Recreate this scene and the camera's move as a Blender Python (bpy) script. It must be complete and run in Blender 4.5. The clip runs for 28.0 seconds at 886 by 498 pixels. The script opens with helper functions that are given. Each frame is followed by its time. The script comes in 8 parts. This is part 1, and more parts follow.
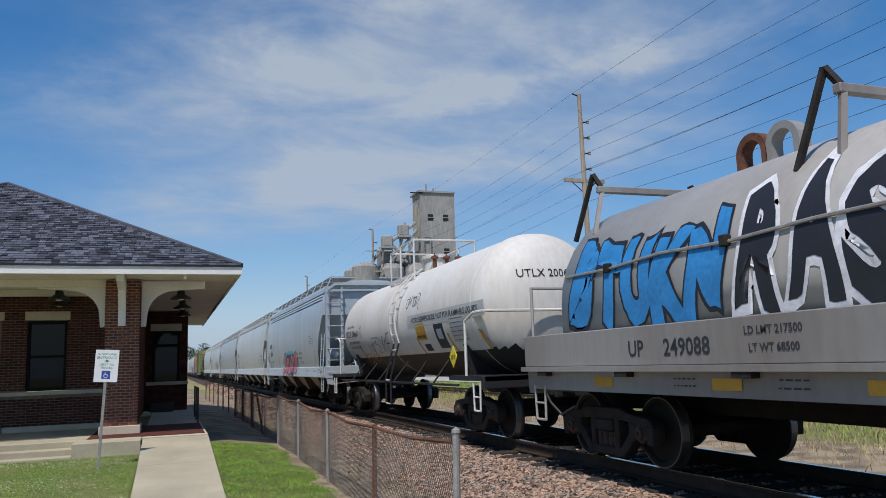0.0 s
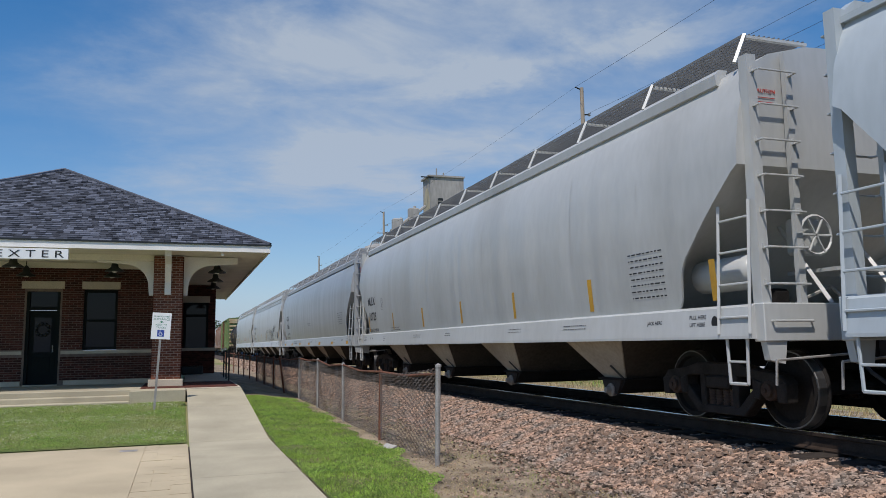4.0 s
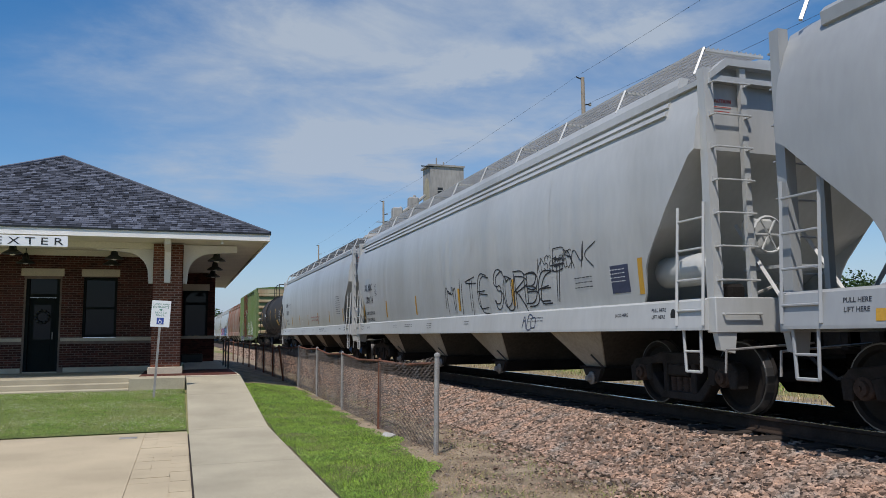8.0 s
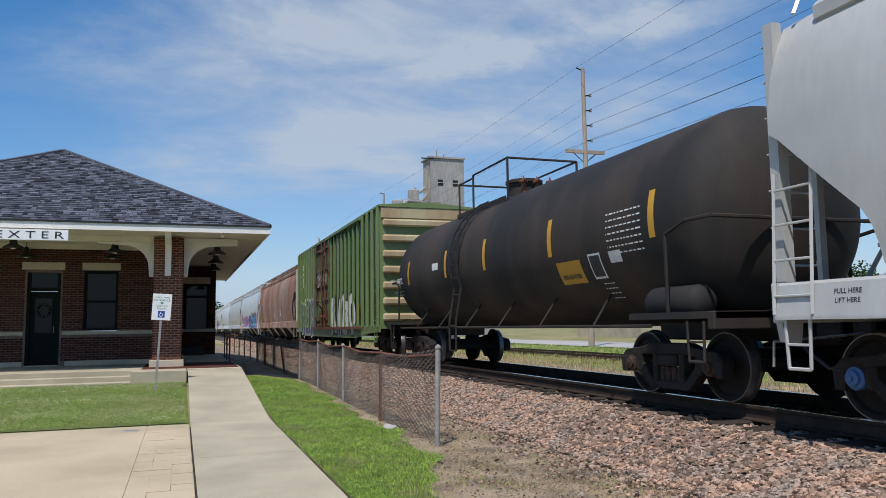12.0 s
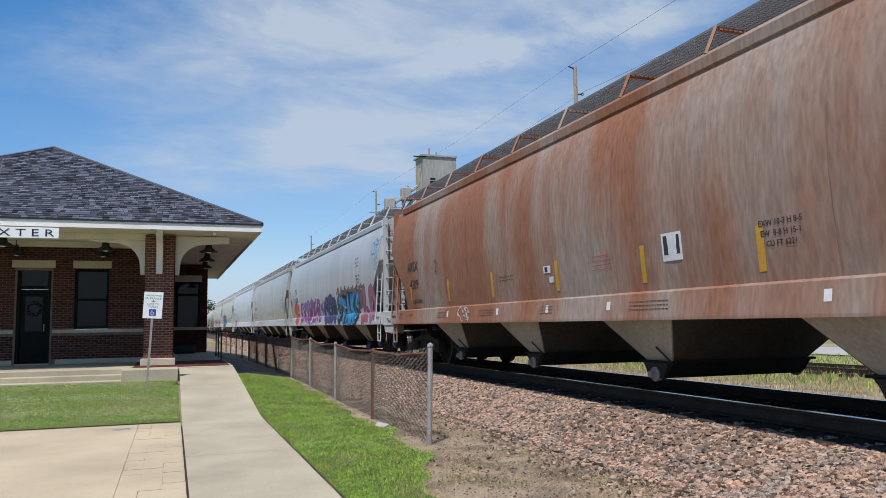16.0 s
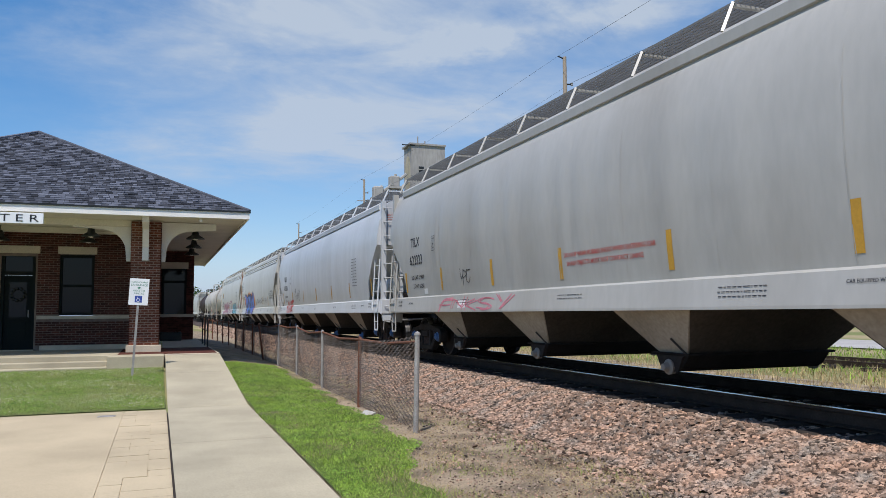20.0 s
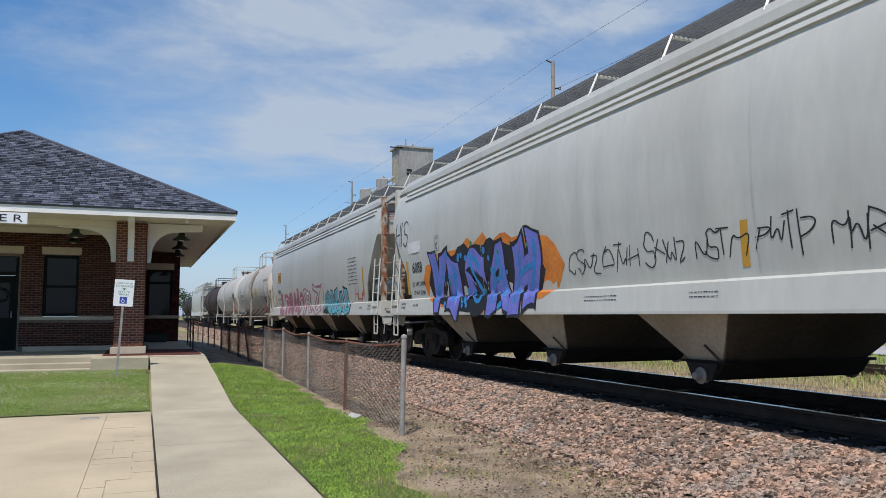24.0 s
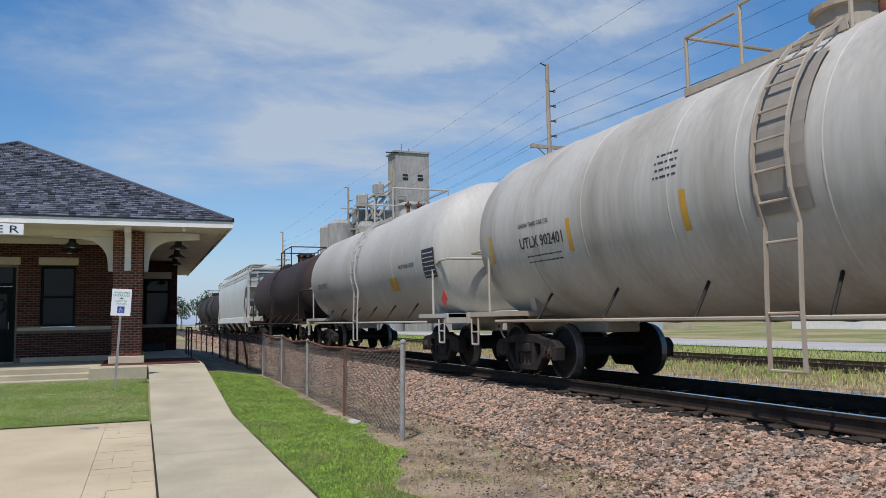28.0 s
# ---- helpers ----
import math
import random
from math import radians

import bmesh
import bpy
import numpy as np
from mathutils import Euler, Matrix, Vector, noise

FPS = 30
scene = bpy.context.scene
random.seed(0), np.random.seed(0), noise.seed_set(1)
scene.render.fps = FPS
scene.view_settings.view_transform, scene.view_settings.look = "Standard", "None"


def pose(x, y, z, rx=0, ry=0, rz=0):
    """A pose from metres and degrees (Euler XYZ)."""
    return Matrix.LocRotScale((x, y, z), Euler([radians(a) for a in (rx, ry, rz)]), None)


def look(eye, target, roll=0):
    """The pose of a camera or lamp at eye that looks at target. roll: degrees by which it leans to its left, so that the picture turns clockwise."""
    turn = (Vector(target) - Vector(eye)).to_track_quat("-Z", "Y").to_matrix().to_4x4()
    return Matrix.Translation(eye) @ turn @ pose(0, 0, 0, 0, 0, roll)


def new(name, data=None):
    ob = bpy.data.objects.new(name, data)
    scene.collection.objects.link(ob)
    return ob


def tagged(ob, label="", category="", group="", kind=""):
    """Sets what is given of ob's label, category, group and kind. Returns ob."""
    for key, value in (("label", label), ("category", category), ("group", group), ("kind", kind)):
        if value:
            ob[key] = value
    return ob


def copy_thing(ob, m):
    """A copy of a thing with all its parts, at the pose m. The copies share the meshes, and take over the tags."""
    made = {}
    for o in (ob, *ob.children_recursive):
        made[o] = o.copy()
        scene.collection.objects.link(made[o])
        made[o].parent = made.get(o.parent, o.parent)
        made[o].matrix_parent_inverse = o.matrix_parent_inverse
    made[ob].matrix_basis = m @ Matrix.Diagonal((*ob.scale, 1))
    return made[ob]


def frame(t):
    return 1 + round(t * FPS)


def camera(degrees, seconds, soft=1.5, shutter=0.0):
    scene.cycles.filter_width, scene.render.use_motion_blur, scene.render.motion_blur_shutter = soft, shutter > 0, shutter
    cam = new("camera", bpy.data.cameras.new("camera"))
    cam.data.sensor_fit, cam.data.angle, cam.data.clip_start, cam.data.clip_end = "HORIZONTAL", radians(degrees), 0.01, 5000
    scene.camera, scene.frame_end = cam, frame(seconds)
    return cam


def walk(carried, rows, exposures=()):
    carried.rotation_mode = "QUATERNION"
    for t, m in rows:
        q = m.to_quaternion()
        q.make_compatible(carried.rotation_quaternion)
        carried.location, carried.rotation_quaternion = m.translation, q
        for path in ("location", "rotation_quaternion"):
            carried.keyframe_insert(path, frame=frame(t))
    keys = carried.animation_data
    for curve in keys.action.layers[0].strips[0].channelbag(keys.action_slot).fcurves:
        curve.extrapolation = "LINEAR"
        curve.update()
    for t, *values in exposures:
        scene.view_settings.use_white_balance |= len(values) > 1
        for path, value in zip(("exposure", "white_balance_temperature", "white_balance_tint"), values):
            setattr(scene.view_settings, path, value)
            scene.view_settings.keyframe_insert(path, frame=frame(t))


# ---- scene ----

# camera and its way
eye = (0.0, 0.0, 1.6)
PATH = [
    (0.0, 19.810, 8.404, -2.021, (0.685, 2.807, 0.374)),
    (0.5, 18.700, 8.220, -1.640, (0.520, 1.850, 0.260)),
    (1.0, 17.987, 7.975, -1.471, (0.348, 1.033, 0.186)),
    (1.5, 17.930, 7.910, -1.290, (0.160, 0.480, 0.080)),
    (2.0, 17.959, 7.749, -1.200, (0.032, 0.099, 0.014)),
    (2.5, 18.155, 7.524, -1.097),
    (3.0, 18.453, 7.367, -1.084),
    (3.5, 18.818, 7.267, -1.069),
    (5.5, 19.048, 6.764, -0.516),
    (6.0, 19.115, 6.784, -0.530),
    (6.5, 19.184, 6.764, -0.551),
    (7.0, 19.199, 6.650, -0.526),
    (7.5, 19.090, 6.500, -0.514),
    (8.0, 18.968, 6.342, -0.575),
    (8.5, 18.857, 6.248, -0.626),
    (9.0, 18.807, 6.101, -0.689),
    (9.5, 18.777, 5.960, -0.730),
    (10.0, 18.740, 5.832, -0.831),
    (10.5, 18.739, 5.727, -0.836),
    (11.0, 18.800, 5.630, -0.877),
    (11.5, 18.859, 5.655, -0.843),
    (12.0, 18.926, 5.747, -0.811),
    (12.5, 19.034, 5.812, -0.872),
    (14.5, 18.967, 5.911, -0.674),
    (15.0, 19.109, 5.876, -0.733),
    (15.5, 19.356, 5.770, -0.792),
    (16.0, 19.502, 5.606, -0.820),
    (16.5, 19.525, 5.394, -0.835),
    (17.0, 19.435, 5.278, -0.779),
    (17.5, 19.603, 5.191, -0.730),
    (18.0, 19.943, 5.136, -0.739),
    (18.5, 20.173, 5.057, -0.670),
    (19.0, 20.239, 4.925, -0.599),
    (19.5, 20.293, 4.809, -0.512),
    (20.0, 20.409, 4.768, -0.405),
    (20.5, 20.564, 4.813, -0.209),
    (21.0, 20.735, 4.906, -0.015),
    (21.5, 20.839, 4.986, 0.071),
    (23.5, 21.321, 5.015, -0.161),
    (24.0, 21.361, 4.972, -0.118),
    (24.5, 21.222, 4.931, -0.244),
    (25.0, 21.197, 4.983, -0.400),
    (25.5, 21.278, 5.050, -0.572),
    (26.0, 21.324, 5.168, -0.643),
    (26.5, 21.329, 5.201, -0.702),
    (27.0, 21.301, 5.181, -0.827),
    (27.5, 21.326, 5.223, -0.969),
    (28.0, 21.567, 5.294, -1.036),
]
cam = camera(60.30, 28.0, 0.7)
def aim(t, yaw, pitch, roll, step=(0, 0, 0)):
    a, b = radians(yaw), radians(pitch)
    d = Vector((math.sin(a) * math.cos(b), math.cos(a) * math.cos(b), math.sin(b)))
    e = Vector(eye) + Vector(step)
    return (t, look(e, e + d * 10, roll))
walk(cam, [aim(*r) for r in PATH], [(0.0, -0.15, 6500, 13.2), (3.0, -0.13, 6500, 13.2), (6.0, -0.19, 6500, 13.2), (9.0, -0.13, 6500, 13.2), (11.0, -0.12, 6500, 13.2), (12.0, 0.0, 6500, 13.2), (15.0, 0.11, 6500, 13.2), (18.0, 0.13, 6500, 13.2), (21.0, 0.09, 6500, 13.2), (25.0, 0.0, 6500, 13.2), (28.0, -0.02, 6500, 13.2)])

# daylight: thin cirrus sky and a high sun
SUN_DIR = Vector((-0.30, -0.38, 0.87)).normalized()
world = bpy.data.worlds.new("world")
scene.world = world
world.use_nodes = True
# banks of cirrus: centre, two axes, thickness
CIRRUS = [(0.36, 1.86, 1.50, -0.40, 2.03, 3.13, 0.95), (0.95, 1.72, 1.51, -1.01, 5.2, 5.74, 0.75), (0.66, 2.43, 2.0, -0.62, 1.57, 2.46, 1.05),
          (0.41, 3.03, 1.62, -0.26, 1.38, 3.0, 0.80), (0.02, 2.37, 3.44, -0.42, 1.65, 1.43, 0.28), (1.31, 2.12, 1.82, -1.17, 2.16, 1.92, 0.55), (0.78, 3.42, 1.13, -0.27, 0.54, 1.15, 0.25)]
def sky_nodes():
    nt = world.node_tree
    nt.nodes.clear()
    N, L = nt.nodes.new, nt.links.new
    out, bg = N("ShaderNodeOutputWorld"), N("ShaderNodeBackground")
    sky = N("ShaderNodeTexSky")
    sky.sky_type, sky.sun_disc = "NISHITA", False
    sky.sun_elevation = math.asin(SUN_DIR.z)
    sky.sun_rotation = math.atan2(SUN_DIR.x, SUN_DIR.y)
    sky.air_density, sky.dust_density, sky.ozone_density = 1.0, 0.6, 2.0
    tc, mp = N("ShaderNodeTexCoord"), N("ShaderNodeMapping")
    sep, div = N("ShaderNodeSeparateXYZ"), N("ShaderNodeVectorMath")
    L(tc.outputs["Generated"], sep.inputs[0])
    add = N("ShaderNodeMath"); add.operation = "ADD"; add.inputs[1].default_value = 0.12
    L(sep.outputs["Z"], add.inputs[0])
    mx = N("ShaderNodeMath"); mx.operation = "MAXIMUM"; mx.inputs[1].default_value = 0.05
    L(add.outputs[0], mx.inputs[0])
    div.operation = "DIVIDE"
    comb = N("ShaderNodeCombineXYZ")
    for i in range(3): L(mx.outputs[0], comb.inputs[i])
    L(tc.outputs["Generated"], div.inputs[0]); L(comb.outputs[0], div.inputs[1])
    L(div.outputs[0], mp.inputs[0])
    mp.inputs["Scale"].default_value = (0.9, 1.2, 1.0)
    mp.inputs["Rotation"].default_value = (0, 0, radians(-28))
    mp.inputs["Location"].default_value = (2.6, 0.7, 0)
    def math_(op, a, b, clamp=False):
        n = N("ShaderNodeMath"); n.operation = op; n.use_clamp = clamp
        for k, v in enumerate((a, b)):
            if v is None: continue
            if isinstance(v, (int, float)): n.inputs[k].default_value = v
            else: L(v, n.inputs[k])
        return n.outputs[0]
    def noise(vec, s, d, r, dist):
        n = N("ShaderNodeTexNoise")
        n.inputs["Scale"].default_value, n.inputs["Detail"].default_value, n.inputs["Roughness"].default_value, n.inputs["Distortion"].default_value = s, d, r, dist
        L(vec, n.inputs["Vector"])
        return n
    streak, broad = noise(mp.outputs[0], 1.9, 9, 0.58, 0.4), noise(div.outputs[0], 0.55, 4, 0.5, 0.3)
    # the banks of cirrus drift on a plane overhead; their edges are frayed by noise
    fray = noise(div.outputs[0], 2.4, 8, 0.62, 0.2)
    off = N("ShaderNodeVectorMath"); off.operation = "SUBTRACT"; off.inputs[1].default_value = (0.5, 0.5, 0.5)
    L(fray.outputs["Color"], off.inputs[0])
    sc = N("ShaderNodeVectorMath"); sc.operation = "SCALE"; sc.inputs["Scale"].default_value = 0.95
    L(off.outputs[0], sc.inputs[0])
    wp = N("ShaderNodeVectorMath"); wp.operation = "ADD"
    L(div.outputs[0], wp.inputs[0]); L(sc.outputs[0], wp.inputs[1])
    total = math_("MULTIPLY", math_("SUBTRACT", broad.outputs["Fac"], 0.50), 0.8)
    for cx, cy, ax, ay, bx_, by_, amount in CIRRUS:
        r2 = None
        for vx, vy in ((ax, ay), (bx_, by_)):
            dt = N("ShaderNodeVectorMath"); dt.operation = "DOT_PRODUCT"; dt.inputs[1].default_value = (vx, vy, 0)
            L(wp.outputs[0], dt.inputs[0])
            u = math_("SUBTRACT", dt.outputs["Value"], vx * cx + vy * cy)
            u = math_("MULTIPLY", u, u)
            r2 = u if r2 is None else math_("ADD", r2, u)
        total = math_("ADD", total, math_("MULTIPLY", math_("EXPONENT", math_("MULTIPLY", r2, -1.0), None), amount * 1.1))
    wisps = N("ShaderNodeMapRange")
    for k, v in (("From Min", 0.30), ("From Max", 0.66), ("To Min", 0.26), ("To Max", 1.0)): wisps.inputs[k].default_value = v
    L(streak.outputs["Fac"], wisps.inputs["Value"])
    amt = N("ShaderNodeMath"); amt.operation = "MINIMUM"; amt.inputs[1].default_value = 0.88
    L(math_("MAXIMUM", math_("MULTIPLY", total, wisps.outputs[0]), 0.0), amt.inputs[0])
    mix = N("ShaderNodeMixRGB")
    mix.inputs[2].default_value = (6.25, 7.25, 8.25, 1)
    sat = N("ShaderNodeHueSaturation")
    sat.inputs["Saturation"].default_value, sat.inputs["Value"].default_value = 1.44, 1.68
    L(sky.outputs[0], sat.inputs["Color"])
    L(amt.outputs[0], mix.inputs[0]); L(sat.outputs[0], mix.inputs[1])
    # pale blue haze low over the land
    low = math_("EXPONENT", math_("MULTIPLY", math_("MAXIMUM", sep.outputs["Z"], 0.0), -8.5), None)
    haze = N("ShaderNodeMixRGB"); haze.inputs[2].default_value = (4.3, 6.0, 9.2, 1)
    L(math_("MULTIPLY", low, 0.85), haze.inputs[0]); L(mix.outputs[0], haze.inputs[1])
    L(haze.outputs[0], bg.inputs[0]); bg.inputs[1].default_value = 0.078
    L(bg.outputs[0], out.inputs[0])
sky_nodes()
sun = new("sun", bpy.data.lights.new("sun", "SUN"))
sun.data.energy, sun.data.angle, sun.data.color = 4.25, radians(0.6), (1.0, 0.96, 0.9)
sun.matrix_world = look((0, 0, 60), Vector((0, 0, 60)) - SUN_DIR)
scene.view_settings.exposure = 0.0

# ---- materials ----
def mat(name, col, rough=0.7, metal=0.0, var=0.25, scale=3.0, fine=40.0, bump=0.15, col2=None, spec=0.5, per_ob=0.0, stretch=(1, 1, 1), lo=0.35, hi=0.7, island=0.0):
    """A surface with stains at one scale and grain at another."""
    m = bpy.data.materials.new(name)
    m.use_nodes = True
    nt = m.node_tree
    N, L = nt.nodes.new, nt.links.new
    b = nt.nodes["Principled BSDF"]
    b.inputs["Roughness"].default_value, b.inputs["Metallic"].default_value = rough, metal
    b.inputs["Specular IOR Level"].default_value = spec if rough < 0.7 else min(spec, 0.2)
    tc, mp = N("ShaderNodeTexCoord"), N("ShaderNodeMapping")
    L(tc.outputs["Object"], mp.inputs[0])
    mp.inputs["Scale"].default_value = stretch
    n1, n2 = N("ShaderNodeTexNoise"), N("ShaderNodeTexNoise")
    for n, s, d in ((n1, scale, 5), (n2, fine, 3)):
        n.inputs["Scale"].default_value, n.inputs["Detail"].default_value = s, d
        L(mp.outputs[0], n.inputs["Vector"])
    r1 = N("ShaderNodeMapRange")
    r1.inputs["From Min"].default_value, r1.inputs["From Max"].default_value = lo, hi
    L(n1.outputs["Fac"], r1.inputs["Value"])
    c2 = col2 or tuple(c * (1 - var) for c in col)
    mix = N("ShaderNodeMixRGB")
    mix.inputs[1].default_value, mix.inputs[2].default_value = (*col, 1), (*c2, 1)
    L(r1.outputs[0], mix.inputs[0])
    mul = N("ShaderNodeMixRGB"); mul.blend_type = "MULTIPLY"; mul.inputs[0].default_value = 1.0
    r2 = N("ShaderNodeMapRange")
    r2.inputs["From Min"].default_value, r2.inputs["From Max"].default_value = 0.3, 0.7
    r2.inputs["To Min"].default_value, r2.inputs["To Max"].default_value = 1 - var * 0.6, 1 + var * 0.4
    L(n2.outputs["Fac"], r2.inputs["Value"])
    L(mix.outputs[0], mul.inputs[1]); L(r2.outputs[0], mul.inputs[2])
    last = mul.outputs[0]
    if per_ob or island:
        src = N("ShaderNodeObjectInfo").outputs["Random"] if per_ob else N("ShaderNodeNewGeometry").outputs["Random Per Island"]
        a = per_ob or island
        r3 = N("ShaderNodeMapRange"); r3.inputs["To Min"].default_value, r3.inputs["To Max"].default_value = 1 - a, 1 + a
        L(src, r3.inputs["Value"])
        m3 = N("ShaderNodeMixRGB"); m3.blend_type = "MULTIPLY"; m3.inputs[0].default_value = 1.0
        L(last, m3.inputs[1]); L(r3.outputs[0], m3.inputs[2]); last = m3.outputs[0]
    L(last, b.inputs["Base Color"])
    if bump:
        bp = N("ShaderNodeBump"); bp.inputs["Strength"].default_value = bump; bp.inputs["Distance"].default_value = 0.02
        L(n2.outputs["Fac"], bp.inputs["Height"]); L(bp.outputs[0], b.inputs["Normal"])
    return m

M = {}
M["concrete"] = mat("concrete", (0.45, 0.40, 0.285), 0.9, var=0.25, scale=0.9, fine=60, bump=0.12)
M["slab"] = mat("slab", (0.52, 0.43, 0.285), 0.9, var=0.22, scale=0.7, fine=70, bump=0.1)
M["stone"] = mat("stone", (0.56, 0.49, 0.37), 0.85, var=0.22, scale=2, fine=50)
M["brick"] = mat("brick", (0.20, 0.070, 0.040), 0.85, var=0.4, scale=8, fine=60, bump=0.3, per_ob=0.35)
# darker copy of brick, with the porch shade put into its colour
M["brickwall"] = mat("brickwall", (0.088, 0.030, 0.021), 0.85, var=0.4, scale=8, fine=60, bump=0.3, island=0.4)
# wall mortar holds the porch shade too; pillarmortar is the paler one
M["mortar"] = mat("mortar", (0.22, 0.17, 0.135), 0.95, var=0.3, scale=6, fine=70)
M["redpaving"] = mat("redpaving", (0.085, 0.040, 0.032), 0.9, var=0.35, scale=5, fine=40, bump=0.2)
M["white"] = mat("white", (0.80, 0.78, 0.72), 0.5, var=0.1, scale=2, fine=30, bump=0.03)
M["soffit"] = mat("soffit", (0.76, 0.72, 0.61), 0.7, var=0.12, scale=1.5, fine=30, bump=0.04)
M["shingle"] = mat("shingle", (0.088, 0.096, 0.118), 0.92, var=0.35, scale=2.5, fine=150, bump=0.4, island=0.75)
M["darkmetal"] = mat("darkmetal", (0.02, 0.024, 0.022), 0.45, 0.2, var=0.3, scale=4, fine=40, bump=0.05)
M["doorpaint"] = mat("doorpaint", (0.005, 0.009, 0.008), 0.75, var=0.25, scale=3, fine=40, bump=0.04)
M["galv"] = mat("galv", (0.36, 0.345, 0.32), 0.55, 0.25, var=0.35, scale=6, fine=60, bump=0.08)
M["rust"] = mat("rust", (0.20, 0.085, 0.05), 0.9, 0.1, var=0.5, scale=7, fine=60, bump=0.25, col2=(0.10, 0.05, 0.035))
M["signwhite"] = mat("signwhite", (0.80, 0.81, 0.80), 0.4, var=0.06, bump=0.0)
M["signblue"] = mat("signblue", (0.03, 0.07, 0.32), 0.4, var=0.1, bump=0.0)
M["signgreen"] = mat("signgreen", (0.04, 0.22, 0.12), 0.5, var=0.1, bump=0.0)
M["black"] = mat("black", (0.015, 0.015, 0.016), 0.5, var=0.3, bump=0.02)
M["grass"] = mat("grass", (0.085, 0.115, 0.028), 0.9, var=0.35, scale=1.3, fine=30, bump=0.3, col2=(0.17, 0.15, 0.07), lo=0.45, hi=0.75)
M["blade"] = mat("blade", (0.275, 0.42, 0.055), 0.7, var=0.3, scale=3.2, fine=8, bump=0.0, col2=(0.15, 0.23, 0.05), island=0.7)
# leaf green is darkened to put shading in among the blades
M["leaf"] = mat("leaf", (0.125, 0.225, 0.035), 0.75, var=0.3, scale=2, fine=10, bump=0.0, col2=(0.20, 0.27, 0.06), island=0.6)
M["clover"] = mat("clover", (0.23, 0.295, 0.075), 0.75, var=0.3, scale=0.8, fine=10, bump=0.0, col2=(0.31, 0.31, 0.11), island=0.45)
M["nett"] = mat("nett", (0.085, 0.062, 0.048), 0.7, 0.0, var=0.4, scale=3, fine=30, bump=0.0, col2=(0.15, 0.14, 0.13))
M["flower"] = mat("flower", (0.56, 0.54, 0.38), 0.8, var=0.2, bump=0.0)
M["dirt"] = mat("dirt", (0.36, 0.285, 0.195), 0.95, var=0.5, scale=1.7, fine=55, bump=0.9, col2=(0.17, 0.135, 0.095), lo=0.40, hi=0.62)
M["drygrass"] = mat("drygrass", (0.44, 0.35, 0.18), 0.9, var=0.3, scale=1, fine=12, bump=0, island=0.4)
M["ballast"] = mat("ballast", (0.085, 0.062, 0.05), 0.9, var=0.45, scale=9, fine=50, bump=0.5, col2=(0.05, 0.04, 0.036))
M["rock"] = mat("rock", (0.315, 0.20, 0.138), 0.9, var=0.35, scale=4, fine=60, bump=0.3, col2=(0.20, 0.17, 0.14), island=0.85)
M["tie"] = mat("tie", (0.050, 0.040, 0.033), 0.9, var=0.45, scale=3, fine=40, bump=0.4, stretch=(0.3, 1, 1))
M["rail"] = mat("rail", (0.060, 0.042, 0.032), 0.75, 0.3, var=0.4, scale=6, fine=50, bump=0.1)
M["railtop"] = mat("railtop", (0.55, 0.55, 0.56), 0.22, 1.0, var=0.12, scale=2, fine=30, bump=0.02)
M["field"] = mat("field", (0.17, 0.19, 0.065), 0.95, var=0.3, scale=0.15, fine=2.5, bump=0.4, col2=(0.33, 0.27, 0.15), lo=0.42, hi=0.62)
M["road"] = mat("road", (0.42, 0.40, 0.37), 0.9, var=0.15, scale=0.3, fine=8)
M["grain"] = mat("grain", (0.36, 0.35, 0.325), 0.9, var=0.3, scale=0.25, fine=3, bump=0.1, stretch=(1, 1, 0.25))
M["polewood"] = mat("polewood", (0.42, 0.35, 0.27), 0.9, var=0.3, scale=2, fine=14, bump=0.2, stretch=(1, 1, 0.1))
M["wire"] = mat("wire", (0.03, 0.03, 0.035), 0.6, bump=0)
M["truck"] = mat("truck", (0.034, 0.029, 0.026), 0.75, 0.0, var=0.4, scale=5, fine=40, bump=0.2, col2=(0.016, 0.014, 0.012))
M["underframe"] = mat("underframe", (0.018, 0.016, 0.015), 0.9, var=0.4, scale=4, fine=40, bump=0.1)
M["cap"] = mat("cap", (0.075, 0.05, 0.038), 0.8, var=0.4, scale=9, fine=50, bump=0.2)
# lit and shaded copies of one paint; slope sheets take the shaded one
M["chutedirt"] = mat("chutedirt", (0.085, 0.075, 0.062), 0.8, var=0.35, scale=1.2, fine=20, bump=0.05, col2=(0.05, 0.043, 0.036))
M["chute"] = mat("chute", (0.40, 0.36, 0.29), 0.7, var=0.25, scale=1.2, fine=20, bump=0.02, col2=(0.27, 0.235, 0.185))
M["lawnsoil"] = mat("lawnsoil", (0.12, 0.165, 0.045), 0.9, var=0.35, scale=1.3, fine=30, bump=0.3, col2=(0.19, 0.185, 0.075), lo=0.45, hi=0.75)
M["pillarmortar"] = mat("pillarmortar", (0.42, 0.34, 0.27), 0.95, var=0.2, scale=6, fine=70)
M["wheel"] = mat("wheel", (0.022, 0.019, 0.017), 0.8, 0.0, var=0.3, scale=4, fine=30, bump=0.1)
M["tread"] = mat("tread", (0.20, 0.195, 0.19), 0.5, 1.0, var=0.1, bump=0.0)
M["bluecap"] = mat("bluecap", (0.06, 0.16, 0.36), 0.6, var=0.3, bump=0.1)
def paint(name, col, var=0.12, dirt=None, rough=0.42):
    return mat(name, col, rough, 0.0, var=var, scale=0.9, fine=14, bump=0.015, col2=dirt, stretch=(1, 0.8, 0.22), lo=0.42, hi=0.78)
M["grey"] = paint("grey", (0.455, 0.465, 0.45), dirt=(0.37, 0.37, 0.345), var=0.08, rough=0.33)
